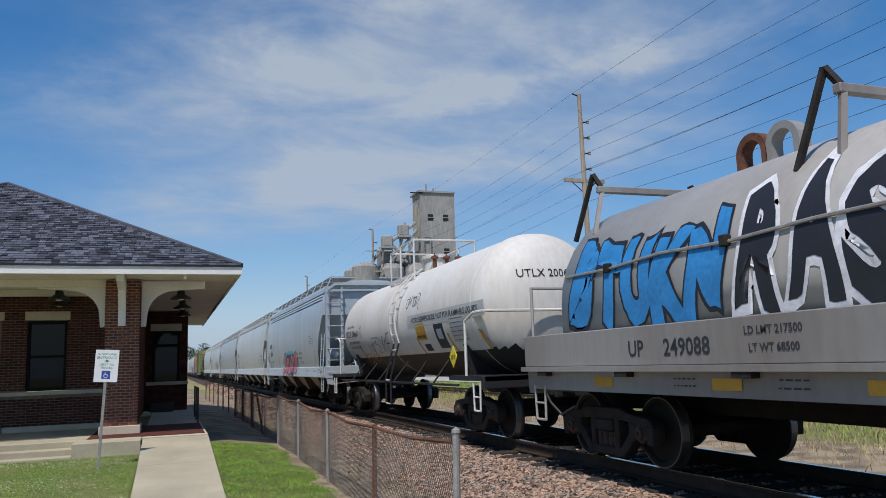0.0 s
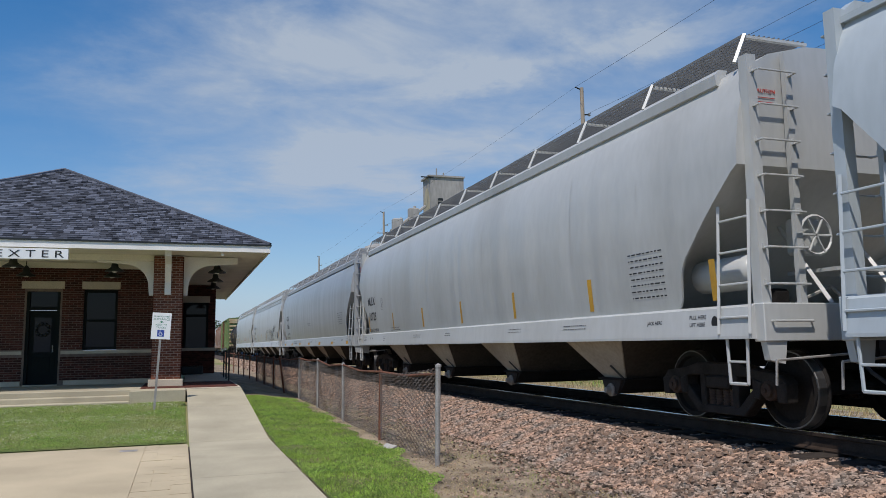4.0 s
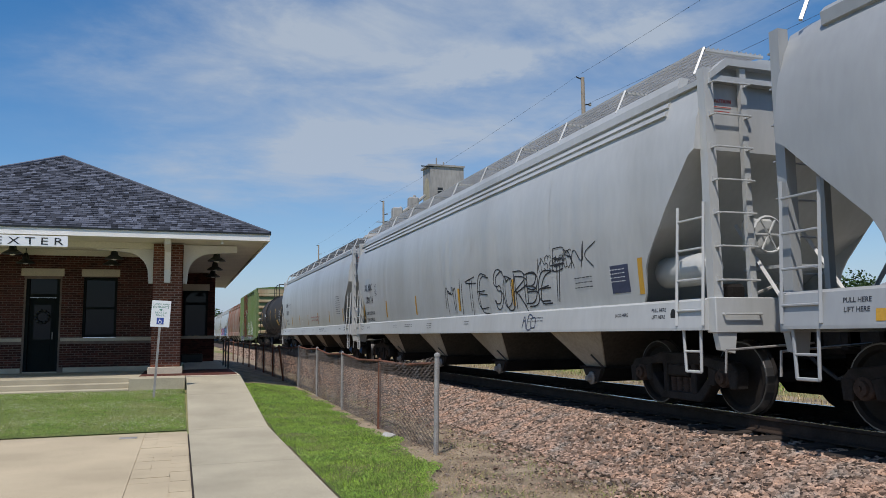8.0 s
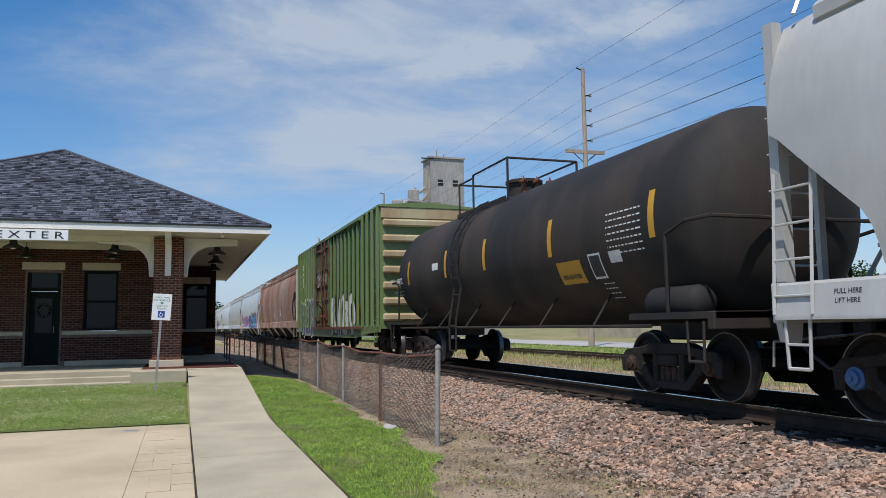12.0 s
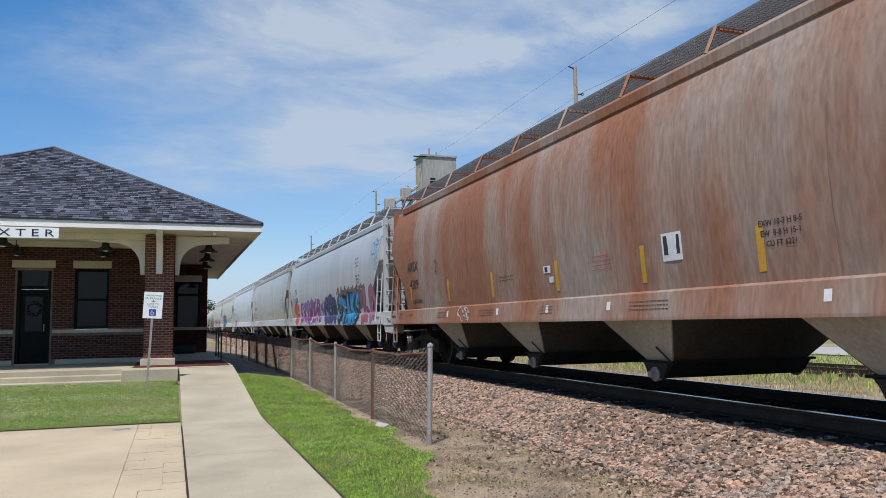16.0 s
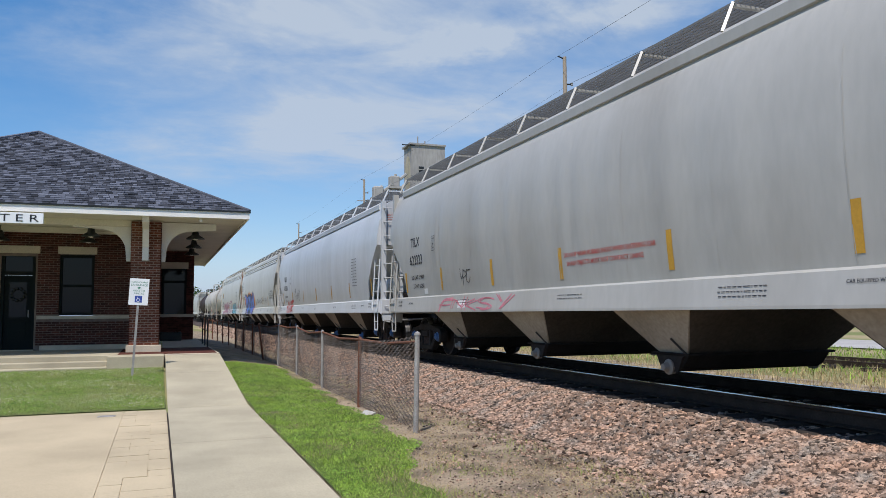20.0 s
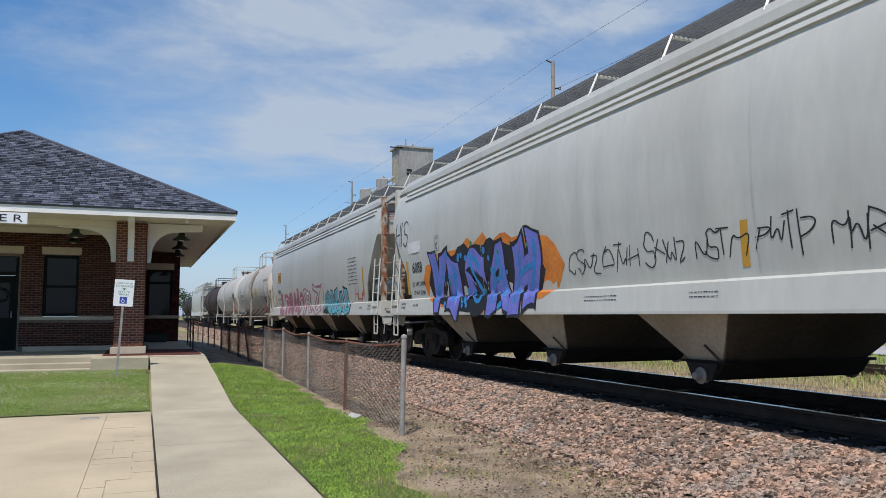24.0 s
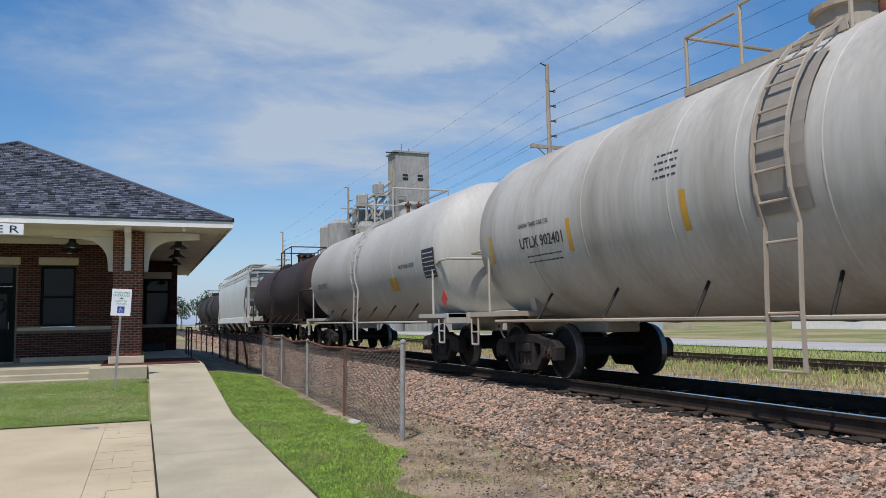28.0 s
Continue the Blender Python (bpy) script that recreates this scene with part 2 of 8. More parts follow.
M["warmgrey"] = paint("warmgrey", (0.40, 0.395, 0.365), dirt=(0.32, 0.305, 0.27), var=0.08, rough=0.36)
M["steelgrey"] = paint("steelgrey", (0.345, 0.36, 0.365), dirt=(0.29, 0.30, 0.295), var=0.08, rough=0.33)
M["palegrey"] = paint("palegrey", (0.52, 0.535, 0.54), dirt=(0.43, 0.44, 0.43), var=0.08, rough=0.33)
M["bluegrey"] = paint("bluegrey", (0.40, 0.45, 0.475), dirt=(0.33, 0.37, 0.385), var=0.08, rough=0.33)
M["cream"] = paint("cream", (0.50, 0.50, 0.45), dirt=(0.43, 0.415, 0.36), var=0.08)
M["rusty"] = mat("rusty", (0.305, 0.24, 0.195), 0.75, 0.0, var=0.36, scale=0.9, fine=22, bump=0.08, col2=(0.27, 0.122, 0.07), stretch=(1, 0.9, 0.2), lo=0.36, hi=0.56)
M["rustcream"] = mat("rustcream", (0.44, 0.38, 0.30), 0.75, 0.0, var=0.3, scale=5, fine=30, bump=0.08, col2=(0.24, 0.10, 0.05), lo=0.38, hi=0.56)
M["greyhop"] = paint("greyhop", (0.26, 0.235, 0.20), dirt=(0.15, 0.13, 0.11), rough=0.7)
M["tankwhite"] = paint("tankwhite", (0.64, 0.62, 0.57), dirt=(0.54, 0.50, 0.43), rough=0.62)
M["tankgrey"] = mat("tankgrey", (0.44, 0.42, 0.37), 0.58, 0.0, var=0.16, scale=1.1, fine=14, bump=0.015, col2=(0.25, 0.215, 0.165), stretch=(1, 1.2, 0.12), lo=0.44, hi=0.80)
M["tankpale"] = paint("tankpale", (0.44, 0.425, 0.38), dirt=(0.34, 0.31, 0.26), rough=0.6)
M["tanktrim"] = paint("tanktrim", (0.40, 0.35, 0.28), dirt=(0.26, 0.17, 0.11), rough=0.7)
M["tankrust"] = paint("tankrust", (0.040, 0.030, 0.027), dirt=(0.07, 0.042, 0.034), rough=0.7)
M["coatblack"] = paint("coatblack", (0.014, 0.014, 0.015), dirt=(0.024, 0.022, 0.02), rough=0.6)
M["domerust"] = mat("domerust", (0.60, 0.52, 0.41), 0.5, var=0.2, scale=1.1, fine=14, bump=0.02, col2=(0.26, 0.13, 0.07), stretch=(1, 1, 0.5), lo=0.50, hi=0.68)
M["tankblack"] = paint("tankblack", (0.026, 0.025, 0.024), dirt=(0.075, 0.056, 0.042), rough=0.72)
M["green"] = paint("green", (0.125, 0.19, 0.062), dirt=(0.17, 0.195, 0.085), rough=0.55)
M["greenrust"] = mat("greenrust", (0.10, 0.14, 0.06), 0.75, 0, var=0.3, scale=2.2, fine=25, bump=0.1, col2=(0.13, 0.045, 0.022), lo=0.45, hi=0.56)
M["tanwood"] = paint("tanwood", (0.42, 0.36, 0.22), dirt=(0.28, 0.15, 0.07), rough=0.7)
M["coil"] = paint("coil", (0.42, 0.41, 0.38), dirt=(0.33, 0.30, 0.26))
M["coilsill"] = paint("coilsill", (0.27, 0.26, 0.24), dirt=(0.17, 0.14, 0.115), rough=0.6)
M["yellow"] = mat("yellow", (0.55, 0.30, 0.03), 0.6, var=0.15, bump=0.0)
M["placard"] = mat("placard", (0.72, 0.56, 0.03), 0.5, var=0.1, bump=0.0)
M["mark"] = mat("mark", (0.03, 0.032, 0.04), 0.6, var=0.2, bump=0.0)
M["markwhite"] = mat("markwhite", (0.7, 0.7, 0.68), 0.6, var=0.15, bump=0.0)
M["red"] = mat("red", (0.45, 0.05, 0.04), 0.6, var=0.15, bump=0.0)
M["gratepale"] = mat("gratepale", (0.44, 0.44, 0.43), 0.65, 0.0, var=0.2, bump=0.0)
M["grate"] = mat("grate", (0.17, 0.17, 0.165), 0.65, 0.0, var=0.2, bump=0.0)
for nm, c in dict(g_blue=(0.03, 0.24, 0.55), g_pink=(0.62, 0.22, 0.26), g_cyan=(0.12, 0.48, 0.58), g_purple=(0.20, 0.09, 0.36), g_violet=(0.17, 0.18, 0.55), g_orange=(0.70, 0.22, 0.03), g_black=(0.018, 0.018, 0.022), g_white=(0.72, 0.72, 0.74), g_red=(0.6, 0.07, 0.05), g_mauve=(0.36, 0.15, 0.20), g_navy=(0.05, 0.06, 0.11), g_magenta=(0.34, 0.07, 0.24), g_brown=(0.20, 0.14, 0.11)).items():
    M[nm] = mat(nm, c, 0.55, var=0.25, scale=3, fine=20, bump=0.0)
def glass(name, col, rough=0.03):
    m = bpy.data.materials.new(name); m.use_nodes = True
    b = m.node_tree.nodes["Principled BSDF"]
    b.inputs["Base Color"].default_value = (*col, 1); b.inputs["Roughness"].default_value = rough
    b.inputs["Specular IOR Level"].default_value = 0.2; b.inputs["IOR"].default_value = 1.5
    return m
M["pane"] = glass("pane", (0.008, 0.010, 0.012))

# ---- mesh helpers ----
def part(name, bm, material, parent=None, label="", smooth=False):
    me = bpy.data.meshes.new(name)
    bm.normal_update()
    if smooth:
        for f in bm.faces: f.smooth = True
    bm.to_mesh(me); bm.free()
    ob = new(name, me)
    me.materials.append(M[material] if isinstance(material, str) else material)
    if parent is not None: ob.parent = parent
    if label: ob["label"] = label
    return ob
def share(ob, parent, m, name=None):
    """Another object on the same mesh."""
    o = bpy.data.objects.new(name or ob.name.split(".")[0], ob.data)
    scene.collection.objects.link(o)
    o.parent = parent; o.matrix_local = m
    return o
def thing(name, m, label, category, group="", kind=""):
    ob = new(name); ob.matrix_world = m
    ob.empty_display_size = 0.1
    return tagged(ob, label, category, group, kind)
def box(bm, x0, x1, y0, y1, z0, z1, bevel=0.0):
    r = bmesh.ops.create_cube(bm, size=1, matrix=Matrix.Translation(((x0 + x1) / 2, (y0 + y1) / 2, (z0 + z1) / 2)) @ Matrix.Diagonal((x1 - x0, y1 - y0, z1 - z0, 1)))
    if bevel:
        es = list({e for v in r["verts"] for e in v.link_edges})
        bmesh.ops.bevel(bm, geom=es, offset=bevel, segments=1, affect="EDGES")
    return bm
def B(*a, bevel=0.0):
    return box(bmesh.new(), *a, bevel=bevel)
def rod(bm, a, b, r, n=6, r2=None):
    a, b = Vector(a), Vector(b)
    d = b - a
    q = d.to_track_quat("Z", "Y").to_matrix().to_4x4()
    bmesh.ops.create_cone(bm, cap_ends=True, segments=n, radius1=r, radius2=r if r2 is None else r2, depth=d.length, matrix=Matrix.Translation((a + b) / 2) @ q)
    return bm
def rods(pts, r, n=6, closed=False):
    bm = bmesh.new()
    for p, q in zip(pts, pts[1:] + (pts[:1] if closed else [])):
        if (Vector(p) - Vector(q)).length > 1e-6: rod(bm, p, q, r, n)
    return bm
def prism(bm, pts, axis, a, b):
    """Extrude a closed outline of (u, v) between a and b along an axis."""
    def P(u, v, w): return {"x": (w, u, v), "y": (u, w, v), "z": (u, v, w)}[axis]
    A = [bm.verts.new(P(u, v, a)) for u, v in pts]
    C = [bm.verts.new(P(u, v, b)) for u, v in pts]
    bm.faces.new(A[::-1]); bm.faces.new(C)
    n = len(pts)
    for i in range(n): bm.faces.new((A[i], A[(i + 1) % n], C[(i + 1) % n], C[i]))
    bmesh.ops.recalc_face_normals(bm, faces=bm.faces[:])
    return bm
def lathe(bm, prof, m=Matrix(), n=24, caps=True):
    """Turn a profile of (radius, height) about the z axis of m."""
    rings = []
    for r, h in prof:
        rings.append([bm.verts.new(m @ Vector((r * math.cos(2 * math.pi * i / n), r * math.sin(2 * math.pi * i / n), h))) for i in range(n)])
    for p, q in zip(rings, rings[1:]):
        for i in range(n): bm.faces.new((p[i], p[(i + 1) % n], q[(i + 1) % n], q[i]))
    if caps and prof[0][0] > 1e-4: bm.faces.new(rings[0][::-1])
    if caps and prof[-1][0] > 1e-4: bm.faces.new(rings[-1])
    bmesh.ops.remove_doubles(bm, verts=bm.verts[:], dist=1e-5)
    bmesh.ops.recalc_face_normals(bm, faces=bm.faces[:])
    return bm
def lettering(text, size, material, parent, m, name="lettering", extrude=0.002, align="CENTER"):
    c = bpy.data.curves.new(name, "FONT")
    c.body, c.size, c.extrude, c.align_x = text, size, extrude, align
    c.resolution_u = 2
    o = bpy.data.objects.new(name, c)
    me = bpy.data.meshes.new_from_object(o)
    bpy.data.objects.remove(o)
    ob = new(name, me)
    me.materials.clear(); me.materials.append(M[material])
    ob.parent = parent; ob.matrix_local = m
    return ob

def letters(bm, single, material, parent):
    """Large writing becomes one part a letter; fine print stays one part."""
    if not single:
        o = part("lettering", bm, material, parent); o["kind"] = "stuff"
        return o
    bm.verts.index_update(); left, o = set(bm.faces), None
    while left:
        todo, isle = [next(iter(left))], set()
        while todo:
            f = todo.pop()
            if f in isle: continue
            isle.add(f); todo += [g for v in f.verts for g in v.link_faces if g not in isle]
        left -= isle
        one = bmesh.new(); made = {}
        for f in sorted(isle, key=lambda f: f.index):
            for v in f.verts:
                if v.index not in made: made[v.index] = one.verts.new(v.co)
            one.faces.new([made[v.index] for v in f.verts])
        o = part("letter", one, material, parent)
    bm.free()
    return o

# ---- the ground ----
RAIL_Z, TRACK_X = 0.66, 6.90
def ground_z(x, y):
    """Height of the land: level by the walk, a ballast bank at the track, a low field behind."""
    lawn = 0.28 * min(1, max(0, (y - 13.5) / 6.5)) if x < 2 else 0.28 * min(1, max(0, (y - 13.5) / 6.5)) * max(0, 1 - (x - 2) / 2)
    if y < 13.5: lawn = 0
    k = min(1, max(0, (x - 4.3) / 1.4)); bank = 0.40 * k * k * (3 - 2 * k)
    if x > 8.1:
        k = min(1, (x - 8.1) / 2.2); bank = 0.40 - 0.36 * k * k * (3 - 2 * k)
    return lawn * (1 if x < 8 else 0) + bank
def sheet(name, xs, ys, material, lift=0.0, rough=0.0, zf=ground_z):
    bm = bmesh.new()
    g = [[bm.verts.new((x, y, zf(x, y) + lift + (noise.noise(Vector((x * 1.7, y * 1.7, 0))) * rough if rough else 0))) for x in xs] for y in ys]
    for r, s in zip(g, g[1:]):
        for i in range(len(xs) - 1): bm.faces.new((r[i], r[i + 1], s[i + 1], s[i]))
    return part(name, bm, material, smooth=True)
def span(a, b, n): return [a + (b - a) * i / n for i in range(n + 1)]
xs = [-2000, -400, -100, -40, -20] + span(-12, 4, 24) + span(4.15, 12, 40) + [14, 18, 24, 32, 45, 70, 120, 300, 800, 2500]
ys = [-600, -150, -40, -12] + span(-6, 40, 60) + [45, 55, 70, 90, 120, 170, 260, 500, 1200, 3500]
ground = tagged(sheet("ground", xs, ys, "field"), "grassy land with dry and green patches, to the horizon", "ground", kind="structure")
def strip(name, x0, x1, y0, y1, nx, ny, material, lift, label, category, rough=0.0):
    return tagged(sheet(name, span(x0, x1, nx), span(y0, y1, ny), material, lift, rough), label, category, kind="structure")
strip("lawn_turf", -14, 0.14, 13.8, 20.5, 20, 14, "lawnsoil", 0.02, "mown lawn with white clover beside the porch", "lawn")
def verge_edge(y):
    """The worn edge of the verge, narrow near the fence's end."""
    return 2.12 + 0.93 * np.clip((y - 5.8) / 4.2, 0.05, 1) + 0.10 * np.sin(y * 2.3) + 0.06 * np.sin(y * 5.1)
def turf(name, ys_, material, lift, label):
    bm = bmesh.new(); prev = None
    for y_ in ys_:
        e_ = float(verge_edge(y_)) - 0.05
        row = [bm.verts.new((1.515 + (e_ - 1.515) * i / 6, y_, ground_z(1.515 + (e_ - 1.515) * i / 6, y_) + lift)) for i in range(7)]
        if prev:
            for i in range(6): bm.faces.new((prev[i], prev[i + 1], row[i + 1], row[i]))
        prev = row
    return tagged(part(name, bm, material, smooth=True), label, "lawn", kind="structure")
turf("verge_turf", span(5, 21.5, 70), "grass", 0.026, "bright green grass verge between walk and fence")
strip("mulch_bed", 1.5, 3.2, 21.5, 60, 6, 20, "dirt", 0.022, "bare shaded soil along the building", "soil")
strip("dirt_margin", 1.515, 5.0, -6, 70, 20, 120, "dirt", 0.012, "bare brown earth and dry weeds beside the ballast", "soil", 0.012)
strip("ballast_bed", 4.7, 9.9, -30, 420, 26, 180, "ballast", 0.034, "crushed pink-brown rock ballast under the track", "ballast", 0.02)
strip("gravel_strip", 9.6, 13.5, -20, 300, 6, 30, "dirt", 0.03, "dusty gravel strip behind the track", "gravel")
strip("far_road", 26, 33, -60, 600, 4, 30, "road", 0.05, "pale concrete street beyond the siding", "road")

# paving
def walk_z(y): return 0.02 + 0.56 * min(1, max(0, (y - 13.9) / 6.6))
pavement = tagged(new("pavement"), "pale concrete walk ramping up to the porch", "pavement", kind="structure")
joints = [-13.2, -9.4, -5.6, -1.8, 2.0, 4.2, 6.5, 10.1, 13.9, 17.7, 20.6]
for a, b in zip(joints, joints[1:]):
    bm = bmesh.new()
    n = 4
    for i in range(n):
        y0, y1 = a + 0.006 + (b - a - 0.012) * i / n, a + 0.006 + (b - a - 0.012) * (i + 1) / n
        vs = [bm.verts.new((x, y, walk_z(y) + dz)) for dz in (-0.14, 0) for x, y in ((0.178, y0), (1.50, y0), (1.50, y1), (0.178, y1))]
        for f in ((3, 2, 1, 0), (4, 5, 6, 7), (0, 1, 5, 4), (1, 2, 6, 5), (2, 3, 7, 6), (3, 0, 4, 7)): bm.faces.new([vs[k] for k in f])
    bmesh.ops.remove_doubles(bm, verts=bm.verts[:], dist=0.0005)
    part("walk_slab", bm, "concrete", pavement)
patio = tagged(new("patio"), "tan concrete patio slab with a paver border", "patio", kind="structure")
part("patio_slab", B(-9, -2.95, -12, 13.75, -0.1, 0.016), "slab", patio)
part("patio_slab", B(-2.94, -0.50, -12, 13.75, -0.1, 0.018), "slab", patio)
part("paver_bed", B(-0.50, 0.155, -12, 13.75, -0.1, 0.011), "slab", patio)
part("joint_filler", B(0.155, 0.178, -12, 13.75, -0.05, 0.006), "tie", patio)
rnd = random.Random(5)
y = 2.0
while y < 13.6:
    x = -0.49
    h = 0.31
    ws = [0.2, 0.44] if rnd.random() < 0.5 else [0.42, 0.22]
    for w in ws:
        dz = rnd.uniform(-0.003, 0.003)
        o = part("paver", B(x + 0.003, x + w - 0.003, y + 0.003, min(y + h, 13.75) - 0.003, -0.06, 0.017 + dz), "slab", patio)
        x += w
    y += h
tagged(part("drain_cover", box(B(-0.86, -0.60, 13.10, 13.28, 0.018, 0.026, bevel=0.004), -0.82, -0.64, 13.14, 13.24, 0.026, 0.03), "galv"), "small grey metal drain cover in the patio", "drain cover")

# ---- the depot ----
PORCH_Z = 0.60
depot = thing("train_depot", pose(0, 0, 0), "dark red brick railway depot with a grey hipped shingle roof", "building")
part("porch_floor", B(-9.4, 0.15, 20.9, 24.6, 0.0, PORCH_Z, bevel=0.015), "concrete", depot)
part("porch_floor", B(0.16, 1.5, 20.62, 34, 0.0, PORCH_Z - 0.006), "stone", depot)
part("porch_step", B(-9.4, -1.15, 20.5, 20.9, 0.0, 0.47, bevel=0.012), "concrete", depot)
part("porch_step", B(-9.4, -1.15, 20.12, 20.5, 0.0, 0.35, bevel=0.012), "concrete", depot)
part("porch_cheek", B(-1.15, 0.15, 20.14, 20.9, 0.0, PORCH_Z - 0.003, bevel=0.012), "concrete", depot)
part("brick_mat", B(-0.95, 1.45, 20.98, 24.5, PORCH_Z - 0.02, PORCH_Z + 0.006), "brickwall", depot, "dark red brick paving at the porch end")
# wall with door and window openings
WY, WX0, WX1, WZ1 = 24.6, -9.3, -0.15, 4.12
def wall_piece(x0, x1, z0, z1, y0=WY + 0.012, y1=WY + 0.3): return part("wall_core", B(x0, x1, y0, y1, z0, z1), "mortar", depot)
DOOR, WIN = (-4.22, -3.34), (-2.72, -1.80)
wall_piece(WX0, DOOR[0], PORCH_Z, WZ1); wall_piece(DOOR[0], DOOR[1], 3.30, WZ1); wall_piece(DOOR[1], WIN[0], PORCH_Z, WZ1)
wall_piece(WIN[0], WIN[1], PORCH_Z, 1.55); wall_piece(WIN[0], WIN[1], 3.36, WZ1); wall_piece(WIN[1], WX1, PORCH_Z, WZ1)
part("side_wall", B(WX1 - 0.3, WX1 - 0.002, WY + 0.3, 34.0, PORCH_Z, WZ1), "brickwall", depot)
bm = bmesh.new()
def bricks(bm, x0, x1, z0, z1, y, gaps=(), depth=0.02, course=0.0677, length=0.2127):
    k = 0
    z = z0
    while z + course * 0.9 < z1:
        x = x0 - (length / 2 if k % 2 else 0)
        while x < x1:
            a, b = max(x, x0) + 0.008, min(x + length, x1) - 0.008
            if b - a > 0.03:
                for g0, g1, h0, h1 in gaps:
                    if z + course > h0 and z < h1:
                        if a >= g0 - 0.001 and b <= g1 + 0.001: a = b
                        elif a < g0 < b and b <= g1: b = g0
                        elif g0 <= a < g1 < b: a = g1
                if b - a > 0.03:
                    d = rnd.uniform(0, 0.004)
                    vs = [bm.verts.new(p) for p in ((a, y - d, z + 0.008), (b, y - d, z + 0.008), (b, y - d, z + course - 0.008), (a, y - d, z + course - 0.008), (a, y + depth, z + 0.008), (b, y + depth, z + 0.008), (b, y + depth, z + course - 0.008), (a, y + depth, z + course - 0.008))]
                    for f in ((0, 1, 2, 3), (1, 5, 6, 2), (4, 0, 3, 7), (3, 2, 6, 7), (0, 4, 5, 1)): bm.faces.new([vs[i] for i in f])
            x += length
        k += 1; z += course
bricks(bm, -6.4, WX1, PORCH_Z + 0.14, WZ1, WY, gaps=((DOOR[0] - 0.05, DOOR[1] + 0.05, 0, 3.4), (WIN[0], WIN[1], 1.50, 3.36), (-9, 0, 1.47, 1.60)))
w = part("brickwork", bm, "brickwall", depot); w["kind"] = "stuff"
# stone trim
part("stone_band", B(WX0, DOOR[0] - 0.06, WY - 0.02, WY + 0.1, 1.49, 1.59, bevel=0.008), "stone", depot)
part("stone_band", B(DOOR[1] + 0.06, WX1, WY - 0.02, WY + 0.1, 1.49, 1.59, bevel=0.008), "stone", depot)
part("base_course", B(WX0, DOOR[0] - 0.06, WY - 0.04, WY + 0.1, PORCH_Z, PORCH_Z + 0.14, bevel=0.01), "stone", depot)
part("base_course", B(DOOR[1] + 0.16, WX1, WY - 0.04, WY + 0.1, PORCH_Z, PORCH_Z + 0.14, bevel=0.01), "stone", depot)
part("lintel", B(DOOR[0] - 0.14, DOOR[1] + 0.10, WY - 0.03, WY + 0.2, 3.38, 3.60, bevel=0.01), "stone", depot)
part("lintel", B(WIN[0] - 0.06, WIN[1] + 0.06, WY - 0.03, WY + 0.2, 3.38, 3.60, bevel=0.01), "stone", depot)
door = part("door", B(DOOR[0] + 0.09, DOOR[1] - 0.09, WY + 0.10, WY + 0.15, PORCH_Z + 0.03, 2.75, bevel=0.006), "doorpaint", depot, "dark green panelled door with a glazed top")
part("door_frame", box(box(box(B(DOOR[0], DOOR[0] + 0.085, WY + 0.04, WY + 0.2, PORCH_Z, 3.38), DOOR[1] - 0.085, DOOR[1], WY + 0.04, WY + 0.2, PORCH_Z, 3.38), DOOR[0] + 0.085, DOOR[1] - 0.085, WY + 0.04, WY + 0.2, 3.30, 3.38), DOOR[0] + 0.085, DOOR[1] - 0.085, WY + 0.05, WY + 0.2, 2.76, 2.86), "doorpaint", depot)
part("transom_pane", B(DOOR[0] + 0.09, DOOR[1] - 0.09, WY + 0.12, WY + 0.13, 2.86, 3.30), "pane", depot)
part("glass", B(DOOR[0] + 0.22, DOOR[1] - 0.22, WY + 0.092, WY + 0.10, 1.55, 2.55), "pane", door)
part("panel", B(DOOR[0] + 0.22, DOOR[1] - 0.22, WY + 0.09, WY + 0.10, 0.85, 1.40, bevel=0.004), "doorpaint", door)
part("handle", rod(bmesh.new(), (DOOR[1] - 0.16, WY + 0.05, 1.55), (DOOR[1] - 0.16, WY + 0.05, 1.75), 0.014), "galv", door)
part("threshold", B(DOOR[0], DOOR[1], WY - 0.05, WY + 0.15, PORCH_Z, PORCH_Z + 0.03), "stone", depot)
bm = bmesh.new()
for i in range(11):
    a = 2 * math.pi * i / 11
    bmesh.ops.create_icosphere(bm, subdivisions=1, radius=0.055, matrix=Matrix.Translation((-3.78 + 0.17 * math.cos(a), WY + 0.06, 2.2 + 0.17 * math.sin(a))))
tagged(part("wreath", bm, "darkmetal"), "small dark wreath hanging on the green door", "wreath")
window = part("window", box(box(box(box(B(WIN[0], WIN[0] + 0.07, WY + 0.05, WY + 0.17, 1.60, 3.36), WIN[1] - 0.07, WIN[1], WY + 0.05, WY + 0.17, 1.60, 3.36), WIN[0] + 0.07, WIN[1] - 0.07, WY + 0.05, WY + 0.17, 3.28, 3.36), WIN[0] + 0.07, WIN[1] - 0.07, WY + 0.05, WY + 0.17, 1.60, 1.68), WIN[0] + 0.07, WIN[1] - 0.07, WY + 0.07, WY + 0.15, 2.42, 2.49), "doorpaint", depot, "dark sash window")
part("pane", B(WIN[0] + 0.07, WIN[1] - 0.07, WY + 0.12, WY + 0.13, 1.68, 2.42), "pane", window)
part("pane", B(WIN[0] + 0.07, WIN[1] - 0.07, WY + 0.11, WY + 0.12, 2.49, 3.28), "pane", window)
